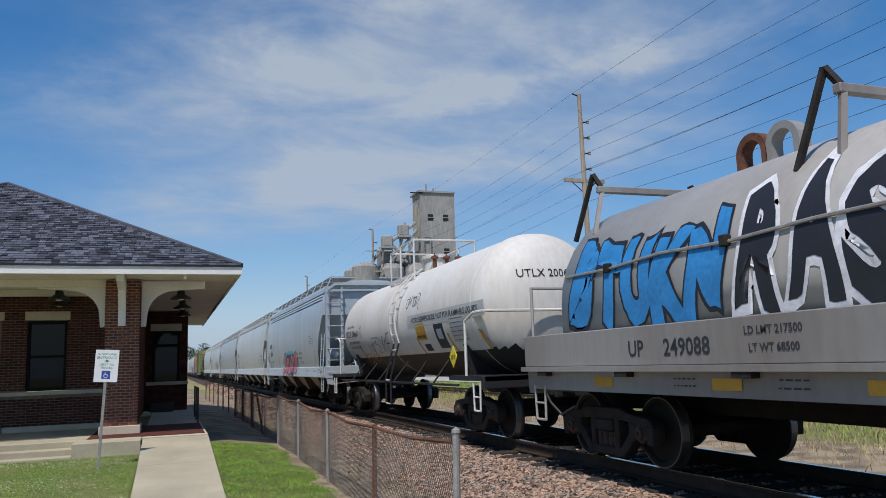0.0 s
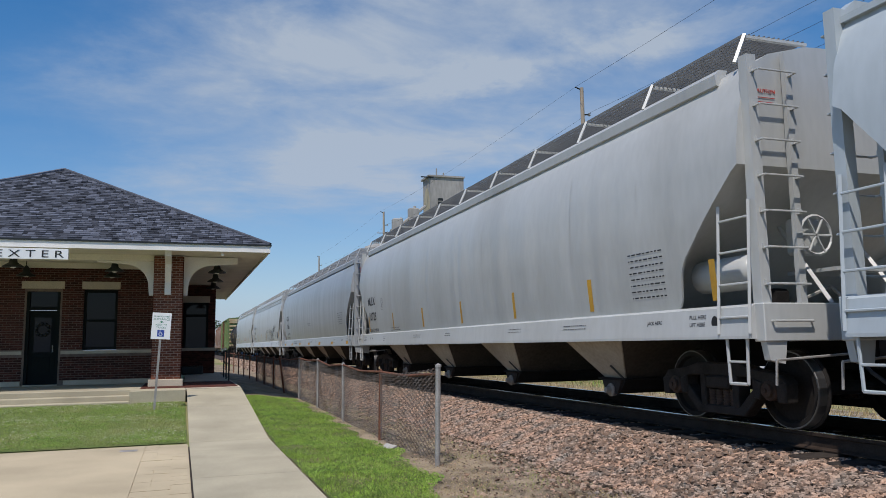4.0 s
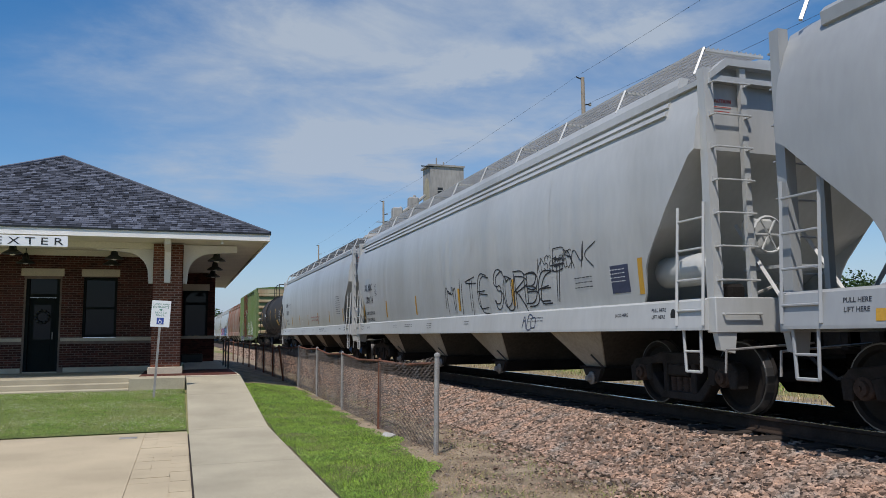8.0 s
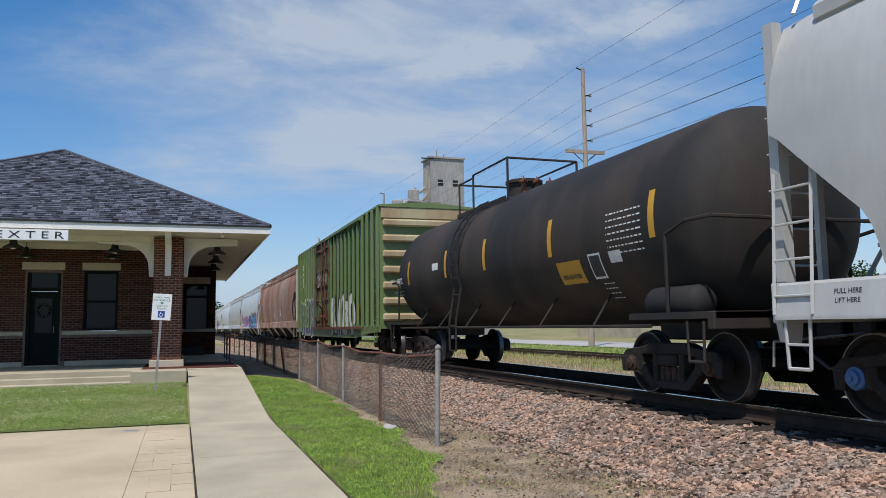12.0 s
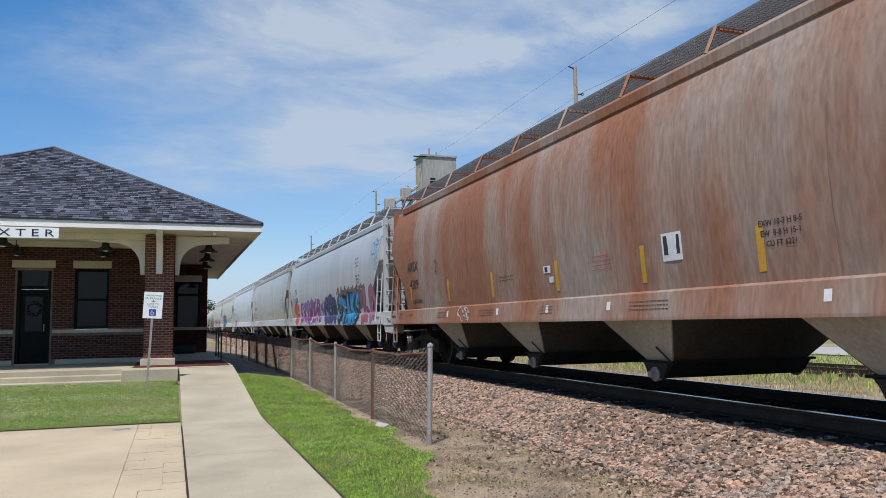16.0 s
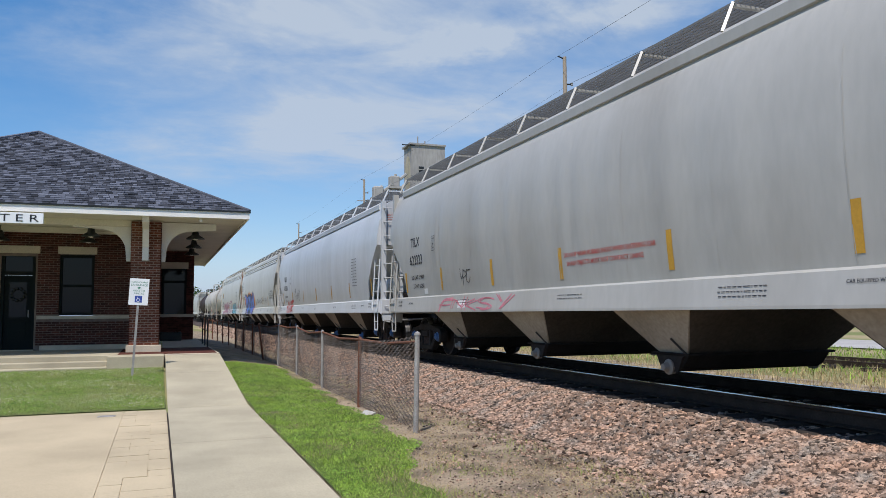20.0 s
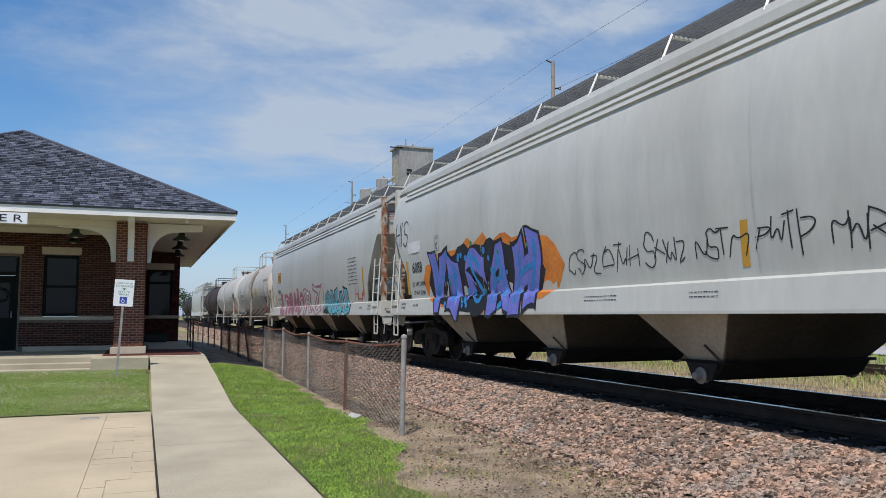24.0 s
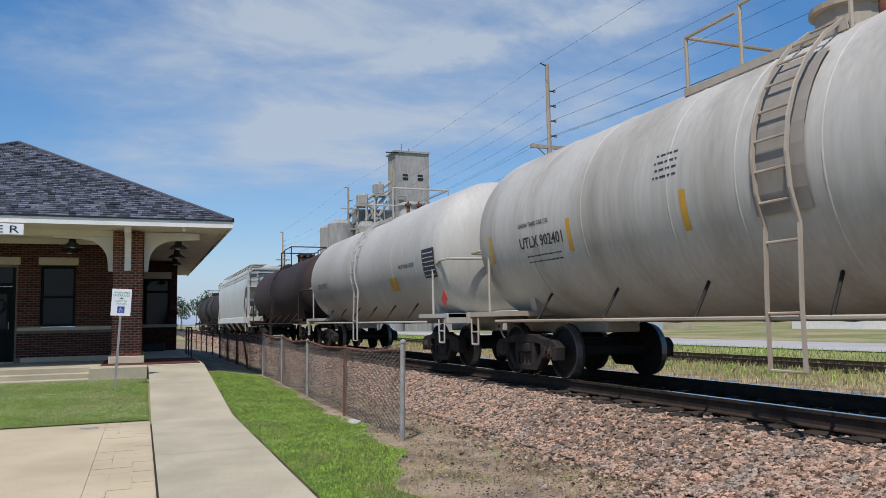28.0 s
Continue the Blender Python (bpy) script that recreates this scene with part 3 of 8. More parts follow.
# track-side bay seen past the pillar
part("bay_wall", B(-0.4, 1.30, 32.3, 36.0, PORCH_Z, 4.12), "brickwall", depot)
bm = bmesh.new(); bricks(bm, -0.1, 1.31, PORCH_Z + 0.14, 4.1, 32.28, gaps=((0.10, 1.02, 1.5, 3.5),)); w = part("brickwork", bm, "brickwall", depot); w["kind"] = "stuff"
part("stone_band", B(-0.1, 1.33, 32.24, 32.3, 1.50, 1.62), "stone", depot)
part("lintel", B(0.02, 1.08, 32.24, 32.3, 3.42, 3.68), "stone", depot)
window = part("window", box(box(box(B(0.10, 0.18, 32.25, 32.3, 1.62, 3.42), 0.94, 1.02, 32.25, 32.3, 1.62, 3.42), 0.18, 0.94, 32.25, 32.3, 3.34, 3.42), 0.18, 0.94, 32.25, 32.3, 2.85, 2.95), "doorpaint", depot)
part("pane", B(0.18, 0.94, 32.255, 32.28, 1.62, 2.85), "pane", window)
part("pane", B(0.18, 0.94, 32.255, 32.28, 2.95, 3.34), "pane", window)
part("planter", B(0.05, 0.85, 31.4, 31.9, PORCH_Z - 0.006, PORCH_Z + 0.32, bevel=0.03), "darkmetal", None)
tagged(bpy.data.objects["planter"], "dark planter box standing on the side walk", "planter")
# pillar
PX0, PX1, PY0, PY1, PZ1 = -0.74, 0.02, 22.0, 22.76, 4.12
pillar = part("pillar", B(PX0 + 0.015, PX1 - 0.015, PY0 + 0.015, PY1 - 0.015, PORCH_Z + 0.18, PZ1), "pillarmortar", depot, "square brick porch pillar on a stone plinth")
part("plinth", B(PX0 - 0.06, PX1 + 0.06, PY0 - 0.06, PY1 + 0.06, PORCH_Z, PORCH_Z + 0.19, bevel=0.012), "stone", pillar)
# roof: hip with the eave overhanging the porch
EX0, EX1, EY0, EY1, EZ = -9.5, 2.20, 20.6, 42.0, 4.30
RX, RY0, RY1, RZ = -3.65, 26.4, 36.2, 7.30
bm = bmesh.new()
c = [bm.verts.new(p) for p in ((EX0, EY0, EZ), (EX1, EY0, EZ), (EX1, EY1, EZ), (EX0, EY1, EZ))]
r0, r1 = bm.verts.new((RX, RY0, RZ)), bm.verts.new((RX, RY1, RZ))
bm.faces.new((c[0], c[1], r0)); bm.faces.new((c[1], c[2], r1, r0)); bm.faces.new((c[2], c[3], r1)); bm.faces.new((c[3], c[0], r0, r1))
bmesh.ops.solidify(bm, geom=bm.faces[:], thickness=0.03)
roof = part("roof", bm, "shingle", depot, "dark grey asphalt shingle roof")
def shingles(bm, a, b, apex_l, apex_r, rows, wide, near=1.0):
    """Rows of tabs on one slope: eave from a to b, ridge from apex_l to apex_r."""
    a, b, p, q = map(Vector, (a, b, apex_l, apex_r))
    up = (p + q) / 2 - (a + b) / 2
    nrm = (b - a).cross(up).normalized()
    if nrm.z < 0: nrm = -nrm
    for i in range(rows):
        f0, f1 = i / rows, (i + 1.06) / rows
        l0, r0, l1 = a.lerp(p, f0), b.lerp(q, f0), a.lerp(p, min(f1, 1))
        L0 = (r0 - l0).length
        if L0 < 0.1: continue
        e = (r0 - l0).normalized()
        rise = (a.lerp(p, min(f1, 1)) + b.lerp(q, min(f1, 1))) / 2 - (l0 + r0) / 2
        x = -rnd.uniform(0, wide)
        while x < L0:
            w = wide * rnd.choice((0.7, 1.0, 1.0, 1.5))
            s, t = max(0, x), min(L0, x + w - 0.008)
            if t - s > 0.03:
                h = nrm * rnd.uniform(0.014, 0.026)
                d = rise * rnd.uniform(-0.06, 0.02)
                P = [l0 + e * s + h + d, l0 + e * t + h + d, l0 + e * min(t, L0 - 0.0) + rise + nrm * 0.006, l0 + e * s + rise + nrm * 0.006]
                k = (L0 - (b.lerp(q, min(f1, 1)) - l1).length) / 2
                vs = [bm.verts.new(v) for v in P] + [bm.verts.new(l0 + e * s + d), bm.verts.new(l0 + e * t + d)]
                bm.faces.new(vs[:4]); bm.faces.new((vs[4], vs[5], vs[1], vs[0]))
            x += w
    return bm
part("front_slope_shingles", shingles(bmesh.new(), (EX0, EY0, EZ), (EX1, EY0, EZ), (RX, RY0, RZ), (RX, RY0, RZ), 42, 0.155), "shingle", roof)["kind"] = "stuff"
part("hip_cap", rod(rod(bmesh.new(), (EX1, EY0, EZ + 0.02), (RX, RY0, RZ + 0.02), 0.05), (EX0, EY0, EZ + 0.02), (RX, RY0, RZ + 0.02), 0.05), "shingle", roof)
part("fascia", box(B(EX0, EX1, EY0 + 0.0, EY0 + 0.04, EZ - 0.20, EZ - 0.03), EX1 - 0.04, EX1, EY0 + 0.04, EY1, EZ - 0.20, EZ - 0.03), "white", depot, "white painted fascia board")
part("drip_edge", box(B(EX0 - 0.03, EX1 + 0.03, EY0 - 0.03, EY0 + 0.02, EZ - 0.03, EZ + 0.012), EX1 - 0.02, EX1 + 0.03, EY0 + 0.02, EY1, EZ - 0.03, EZ + 0.012), "darkmetal", depot)
part("soffit", B(EX0 + 0.04, EX1 - 0.04, EY0 + 0.04, EY1, EZ - 0.15, EZ - 0.12), "soffit", depot, "cream board soffit under the eave")
part("beam", B(EX0 + 1.6, PX1 + 0.03, PY0 + 0.15, PY1 - 0.15, 3.98, EZ - 0.15, bevel=0.01), "soffit", depot)
part("beam", B(PX0 + 0.15, PX1 - 0.15, PY1 - 0.15, WY, 3.98, EZ - 0.15, bevel=0.01), "soffit", depot)
part("cornice", B(WX0, WX1, WY - 0.07, WY, 3.98, EZ - 0.15, bevel=0.01), "soffit", depot)
def bracket(x_in, sgn, y0, y1):
    """A curved timber bracket from a pillar face up to the soffit."""
    pts = [(0, 3.05), (0.12, 3.05), (0.14, 3.3)]
    for i in range(8):
        a = math.pi / 2 * i / 7
        pts.append((0.14 + 0.62 * (1 - math.cos(a)), 3.3 + 0.60 * math.sin(a)))
    pts += [(1.45, 3.95), (1.45, 4.13), (0, 4.13)]
    return prism(bmesh.new(), [(x_in + sgn * u, v) for u, v in pts], "y", y0, y1)
part("bracket", bracket(PX0, -1, 22.30, 22.46), "white", depot)
part("bracket", bracket(PX1, 1, 22.30, 22.46), "white", depot)
part("bracket", prism(bmesh.new(), [(22.0, 3.05), (21.88, 3.05), (21.86, 3.4), (21.55, 3.85), (20.9, 3.98), (20.9, 4.14), (22.0, 4.14)], "x", -0.45, -0.29), "white", depot)
def lamp(x, y, z):
    o = thing("barn_lamp", pose(x, y, z), "dark metal barn lamp hanging under the soffit", "lamp", "porch lamps")
    part("stem", rod(bmesh.new(), (0, 0, 0), (0, 0, 0.22), 0.012), "darkmetal", o)
    part("shade", lathe(bmesh.new(), [(0.04, 0.08), (0.08, 0.0), (0.10, -0.10), (0.24, -0.19), (0.255, -0.22)], n=16), "darkmetal", o, "black bell shade", True)
    part("bulb", lathe(bmesh.new(), [(0.09, -0.16), (0.09, -0.20), (0.05, -0.24), (0.0, -0.25)], n=12), "white", o)
    return o
first = lamp(0, 0, 0)
spots = [(-1.75, 22.4, 3.92), (-1.95, 24.2, 3.92), (-4.2, 24.2, 3.92), (-4.05, 21.6, 3.92), (-5.4, 22.4, 3.92), (0.92, 22.4, 3.92), (1.0, 25.4, 3.92), (1.05, 28.4, 3.92)]
first.matrix_world = pose(*spots[0])
for s in spots[1:]: copy_thing(first, pose(*s))
board = tagged(part("station_sign", B(-5.55, -2.66, 20.50, 20.56, 3.80, 4.06, bevel=0.004), "signwhite"), "white station name board with black letters under the eave", "sign")
name_ = lettering("D E X T E R", 0.25, "black", board, pose(-3.70, 20.496, 3.845, 90, 0, 0))
stretch_ = 1.86 / name_.dimensions.x
bm = bmesh.new(); bm.from_mesh(name_.data); bpy.data.objects.remove(name_)
letters(bm, True, "black", board)
for o in board.children: o.matrix_local = pose(-3.70, 20.496, 3.845, 90, 0, 0) @ Matrix.Diagonal((stretch_, 1, 1, 1))
cam_box = tagged(part("security_camera", rod(box(bmesh.new(), 0.95, 1.02, 20.9, 21.0, 4.06, 4.15), (0.98, 20.72, 4.03), (0.98, 20.98, 4.07), 0.035, 10), "white"), "small white security camera under the eave", "camera")
hr = thing("handrail", pose(0, 0, 0), "black metal handrail beside the porch end", "handrail")
part("rail", rods([(1.42, 24.6, 1.5), (1.42, 27.5, 1.5)], 0.025), "black", hr)
part("rail", rods([(1.42, 24.6, 1.1), (1.42, 27.5, 1.1)], 0.018), "black", hr)
for yy in (24.6, 26.0, 27.5): part("post", rods([(1.42, yy, PORCH_Z - 0.006), (1.42, yy, 1.5)], 0.025), "black", hr)
# the entrance sign on its leaning post
sg = thing("entrance_sign", Matrix.Translation((-0.53, 18.6, ground_z(-0.53, 18.6))) @ pose(0, 0, 0, 0, 3.0, 0), "white and blue accessible entrance sign on a galvanised post", "sign")
part("post", B(-0.025, 0.025, 0.004, 0.05, -0.2, 2.15), "galv", sg)
plate = part("plate", B(-0.205, 0.205, 0.0, 0.004, 1.60, 2.20, bevel=0.001), "signwhite", sg)
for txt, z, s in (("HANDICAPPED", 2.10, 0.05), ("ENTRANCE", 2.03, 0.068), ("NEXT TO", 1.905, 0.058), ("TRACKS", 1.845, 0.058)):
    lettering(txt, s, "signgreen", plate, pose(0, -0.0015, z, 90, 0, 0), extrude=0.0005)
part("arrow", prism(bmesh.new(), [(-0.05, 1.985), (0, 2.015), (0.05, 1.985), (0.018, 1.985), (0.018, 1.968), (-0.018, 1.968), (-0.018, 1.985)], "y", -0.002, -0.0005), "signgreen", plate)
part("symbol_field", B(-0.075, 0.075, -0.002, -0.0005, 1.66, 1.81), "signblue", plate)
bm = rods([(-0.015, -0.0025, 1.79), (-0.015, -0.0025, 1.745), (0.02, -0.0025, 1.742), (0.035, -0.0025, 1.70)], 0.006)
for i in range(10):
    a, b = math.pi * (0.6 + 1.15 * i / 10), math.pi * (0.6 + 1.15 * (i + 1) / 10)
    rod(bm, (0.0 + 0.036 * math.cos(a), -0.0025, 1.715 + 0.036 * math.sin(a)), (0.036 * math.cos(b), -0.0025, 1.715 + 0.036 * math.sin(b)), 0.005)
part("symbol", bm, "signwhite", plate)

# ---- the chain-link fence ----
fence = thing("chain_link_fence", pose(0, 0, 0), "rusty sagging chain-link fence with grey and rusty posts", "fence")
POSTS = [(3.24, 9.8, 1.30, 0.03, "galv")]
for i, (m, lean, h) in enumerate([("rust", 0.02, 1.15), ("galv", 0.0, 1.17), ("galv", 0.0, 1.17), ("galv", 0.01, 1.16), ("rust", -0.17, 1.14)] + [("rust", 0.0, 1.12)] * 9):
    POSTS.append((3.23 - 0.012 * i - (0.004 * max(0, i - 5) ** 2), 9.8 + 3.05 * (i + 1), h, lean, m))
tops = []
for k, (x, y, h, lean, m) in enumerate(POSTS):
    z = ground_z(x, y)
    p = part("post", rod(bmesh.new(), (x, y, z - 0.1), (x + lean, y, z + h), 0.036 if k == 0 else 0.03, 10), m, fence)
    part("cap", lathe(bmesh.new(), [(0.046 if k == 0 else 0.038, 0), (0.042 if k == 0 else 0.034, 0.03), (0.0, 0.055)], Matrix.Translation((x + lean, y, z + h)), 10), m, p)
    tops.append((x + lean, y, z + h))
for k, (a, b) in enumerate(zip(tops, tops[1:])):
    mid = ((a[0] + b[0]) / 2, (a[1] + b[1]) / 2, (a[2] + b[2]) / 2 - 0.035 - 0.02 * (k % 3))
    dz = 0.09 if k == 0 else 0.0
    part("top_rail", rods([(a[0], a[1], a[2] - dz), (mid[0], mid[1], mid[2] - dz * 0.6), b], 0.022, 8), "rust", fence)
def mesh_panel(a, b, za, zb, top_a, top_b, step):
    """Diamond wire netting between two posts as thin zigzag ribbons."""
    bm = bmesh.new()
    L = math.hypot(b[0] - a[0], b[1] - a[1])
    n = int(L / step)
    def P(u, v):
        f = u / L
        z0, z1 = za + (zb - za) * f, top_a + (top_b - top_a) * f - 0.14 * f * (1 - f)
        return Vector((a[0] + (b[0] - a[0]) * f + 0.02 * math.sin(u * 2.1), a[1] + (b[1] - a[1]) * f, z0 + (z1 - z0) * v))
    m = 16
    w = 0.0028
    for i in range(n):
        for s in (1, -1):
            prev = None
            for j in range(m + 1):
                u = (i + 0.5 + s * 0.5 * (1 if j % 2 else -1) * 0.98) * step
                p = P(min(max(u, 0), L), j / m)
                q = [bm.verts.new(p + Vector((-w * 0.8, w * 0.3, 0))), bm.verts.new(p + Vector((w * 0.8, -w * 0.3, 0)))]
                if prev: bm.faces.new((prev[0], prev[1], q[1], q[0]))
                prev = q
    return bm
for k in range(8):
    a, b = POSTS[k], POSTS[k + 1]
    part("netting", mesh_panel(a, b, ground_z(a[0], a[1]) + 0.04, ground_z(b[0], b[1]) + 0.04, tops[k][2] - (0.0 if k == 0 else 0.03), tops[k + 1][2] - 0.01, 0.062 if k < 4 else 0.09), "nett", fence)

# ---- track ----
track = tagged(new("railway_track"), "weathered wooden ties and brown rails with shiny tops", "track", kind="structure")
def rail_bm(x):
    prof = [(-0.07, 0), (0.07, 0), (0.07, 0.012), (0.012, 0.03), (0.010, 0.125), (0.036, 0.135), (0.036, 0.168), (-0.036, 0.168), (-0.036, 0.135), (-0.010, 0.125), (-0.012, 0.03), (-0.07, 0.012)]
    return prism(bmesh.new(), [(x + u, RAIL_Z - 0.172 + v) for u, v in prof], "y", -40, 420)
for sx in (-1, 1):
    part("rail", rail_bm(TRACK_X + sx * 0.7525), "rail", track)
    part("railhead", B(TRACK_X + sx * 0.7525 - 0.03, TRACK_X + sx * 0.7525 + 0.03, -40, 420, RAIL_Z - 0.004, RAIL_Z), "railtop", track)
tie_ob = part("tie", B(-1.22, 1.30, -0.115, 0.115, -0.17, 0, bevel=0.015), "tie", track)
tie_ob.matrix_local = pose(TRACK_X, 0.3, RAIL_Z - 0.175)
for i in range(1, 120):
    share(tie_ob, track, pose(TRACK_X + rnd.uniform(-0.07, 0.07), 0.3 + 0.53 * i + rnd.uniform(-0.04, 0.04), RAIL_Z - 0.175 + rnd.uniform(-0.012, 0.004), 0, 0, rnd.uniform(-1.5, 1.5)))

# ---- the train ----
SPEED = 9.3
CARS = []
def hopper_x(z):
    """Half width of a hopper's curved side at a height over the rail."""
    pts = [(1.25, 1.50), (1.7, 1.555), (2.3, 1.60), (2.9, 1.59), (3.3, 1.53), (3.6, 1.43), (3.80, 1.33)]
    if z <= pts[0][0]: return pts[0][1]
    for (a, p), (b, q) in zip(pts, pts[1:]):
        if z <= b: return p + (q - p) * (z - a) / (b - a)
    return pts[-1][1]
def side_wave(y):
    """Shallow dents of the side sheets at their welds."""
    return 0.014 * math.exp(-(((y + 40.0) % 2.55 - 1.27 + 0.3 * math.sin(y)) / 0.15) ** 2) + 0.006 * math.sin(y * 2.3) + 0.005 * math.sin(y * 5.9 + 1) + 0.0025 * math.sin(y * 10.7)
def end_cut(d, high):
    """Lower edge of the side sheet at a distance from the car's end: a sloped cut-out with a rounded foot."""
    pts = ((0, high), (0.10, high - 0.06), (0.98, 1.86), (1.06, 1.72), (1.10, 1.55), (1.09 + 0.03, 1.40), (1.20, 1.28))
    for (a, p), (b, q) in zip(pts, pts[1:]):
        if d <= b: return p + (q - p) * (d - a) / (b - a)
    return 1.28
def hopper_shell(L, inset, high=2.72, eave=3.80, crown=4.10):
    """Curved side sheets that end in cut-outs, sloped floors behind them and a low arched roof."""
    bm = bmesh.new()
    e = L / 2 - inset
    near = [0, 0.10, 0.25, 0.4, 0.55, 0.7, 0.84, 0.98, 1.06, 1.10, 1.12, 1.20, 1.3, 1.4, 1.5, 1.6, 1.7, 1.8, 1.9, 2.0, 2.1, 2.2]
    st = [-e + d for d in near] + [-e + 2.2 + (2 * e - 4.4) * i / 150 for i in range(1, 150)] + [e - d for d in near[::-1]]
    rings = []
    for y in st:
        d = e - abs(y)
        zb = end_cut(d, high)
        zs = max(zb, 2.62 - 0.62 * d) if d < 2.15 else zb
        side = [zb + (eave - zb) * (i / 12) for i in range(13)]
        rw = side_wave(y)
        left = [(-hopper_x(z) + rw * math.sin((z - 1) * 1.2), z) for z in side]
        top = [(-1.1, crown - 0.16), (-0.6, crown - 0.03), (0, crown), (0.6, crown - 0.03), (1.1, crown - 0.16)]
        foot = [(-left[0][0] - 0.025, zb), (-left[0][0] - 0.03, zs), (left[0][0] + 0.03, zs), (left[0][0] + 0.025, zb)]
        ring = left + top + [(-x, z) for x, z in left[::-1]] + foot
        rings.append([bm.verts.new((x, y, z)) for x, z in ring])
    n = len(rings[0])
    for p, q in zip(rings, rings[1:]):
        for i in range(n): bm.faces.new((p[i], q[i], q[(i + 1) % n], p[(i + 1) % n]))
    bm.faces.new(rings[0]); bm.faces.new(rings[-1][::-1])
    for f in bm.faces: f.smooth = abs(f.normal.z) < 0.99 and len(f.verts) == 4
    bmesh.ops.recalc_face_normals(bm, faces=bm.faces[:])
    for ed in bm.edges:
        if len(ed.link_faces) == 2 and ed.calc_face_angle(0) > 0.6: ed.smooth = False
    return bm
SHARED = {}
def once(key, make):
    """Parts of one shape share their mesh."""
    if key not in SHARED: SHARED[key] = make()
    return SHARED[key]
def mesh_of(name, bm, material, smooth=False):
    me = bpy.data.meshes.new(name)
    if smooth:
        for f in bm.faces: f.smooth = True
    bm.normal_update(); bm.to_mesh(me); bm.free(); me.materials.append(M[material])
    return me
def put(name, me, parent, m=Matrix(), label=""):
    o = new(name, me); o.parent = parent; o.matrix_local = m
    if label: o["label"] = label
    return o
WHEEL_R = 0.457
def sideframe_bm():
    bm = bmesh.new()
    for s in (-1, 1):
        prism(bm, [(s * a, b) for a, b in ((0.62, 0.36), (0.74, 0.34), (0.79, 0.55), (0.62, 0.60))], "x", -0.09, 0.08)
        prism(bm, [(s * a, b) for a, b in ((1.02, 0.32), (1.15, 0.32), (1.17, 0.55), (1.00, 0.56))], "x", -0.09, 0.08)
        prism(bm, [(s * a, b) for a, b in ((0.25, 0.20), (0.36, 0.22), (0.36, 0.64), (0.25, 0.64))], "x", -0.08, 0.10)
    prism(bm, [(-1.17, 0.54), (-1.06, 0.65), (-0.62, 0.70), (-0.40, 0.76), (0.40, 0.76), (0.62, 0.70), (1.06, 0.65), (1.17, 0.54), (1.0, 0.52), (0.84, 0.54), (0.50, 0.60), (-0.50, 0.60), (-0.84, 0.54), (-1.0, 0.52)], "x", -0.08, 0.09)
    prism(bm, [(-0.90, 0.56), (-0.44, 0.12), (0.44, 0.12), (0.90, 0.56), (0.74, 0.58), (0.36, 0.23), (-0.36, 0.23), (-0.74, 0.58)], "x", -0.075, 0.085)
    bmesh.ops.bevel(bm, geom=bm.edges[:], offset=0.014, segments=1, affect="EDGES")
    return bm
def spring_bm():
    bm = bmesh.new()
    for y in (-0.2, -0.07, 0.07, 0.2):
        prof = []
        for i in range(7): prof += [(0.052, 0.2 + i * 0.034), (0.062, 0.212 + i * 0.034), (0.052, 0.224 + i * 0.034)]
        lathe(bm, prof, Matrix.Translation((0, y, 0)), 8)
    return bm
def wheelset_bm():
    bm = bmesh.new()
    for s in (-1, 1):
        m = Matrix.Translation((s * 0.7525, 0, 0)) @ pose(0, 0, 0, 0, 90 * s, 0)
        lathe(bm, [(0.02, 0.09), (0.11, 0.09), (0.13, 0.05), (0.36, 0.03), (0.385, 0.07), (0.437, 0.07), (0.452, 0.07), (0.457, 0.06), (0.462, -0.035), (0.485, -0.05), (0.485, -0.07), (0.38, -0.07), (0.36, -0.02), (0.13, -0.02), (0.11, -0.07), (0.02, -0.07)], m, 28)
    for f in bm.faces:
        if all(0.436 < math.hypot(v.co.y, v.co.z) < 0.464 for v in f.verts): f.material_index = 1
    rod(bm, (-0.75, 0, 0), (0.75, 0, 0), 0.085, 10)
    return bm
def wheelset_mesh():
    me = mesh_of("wheelset", wheelset_bm(), "wheel"); me.materials.append(M["tread"])
    return me
WHEELSETS = []
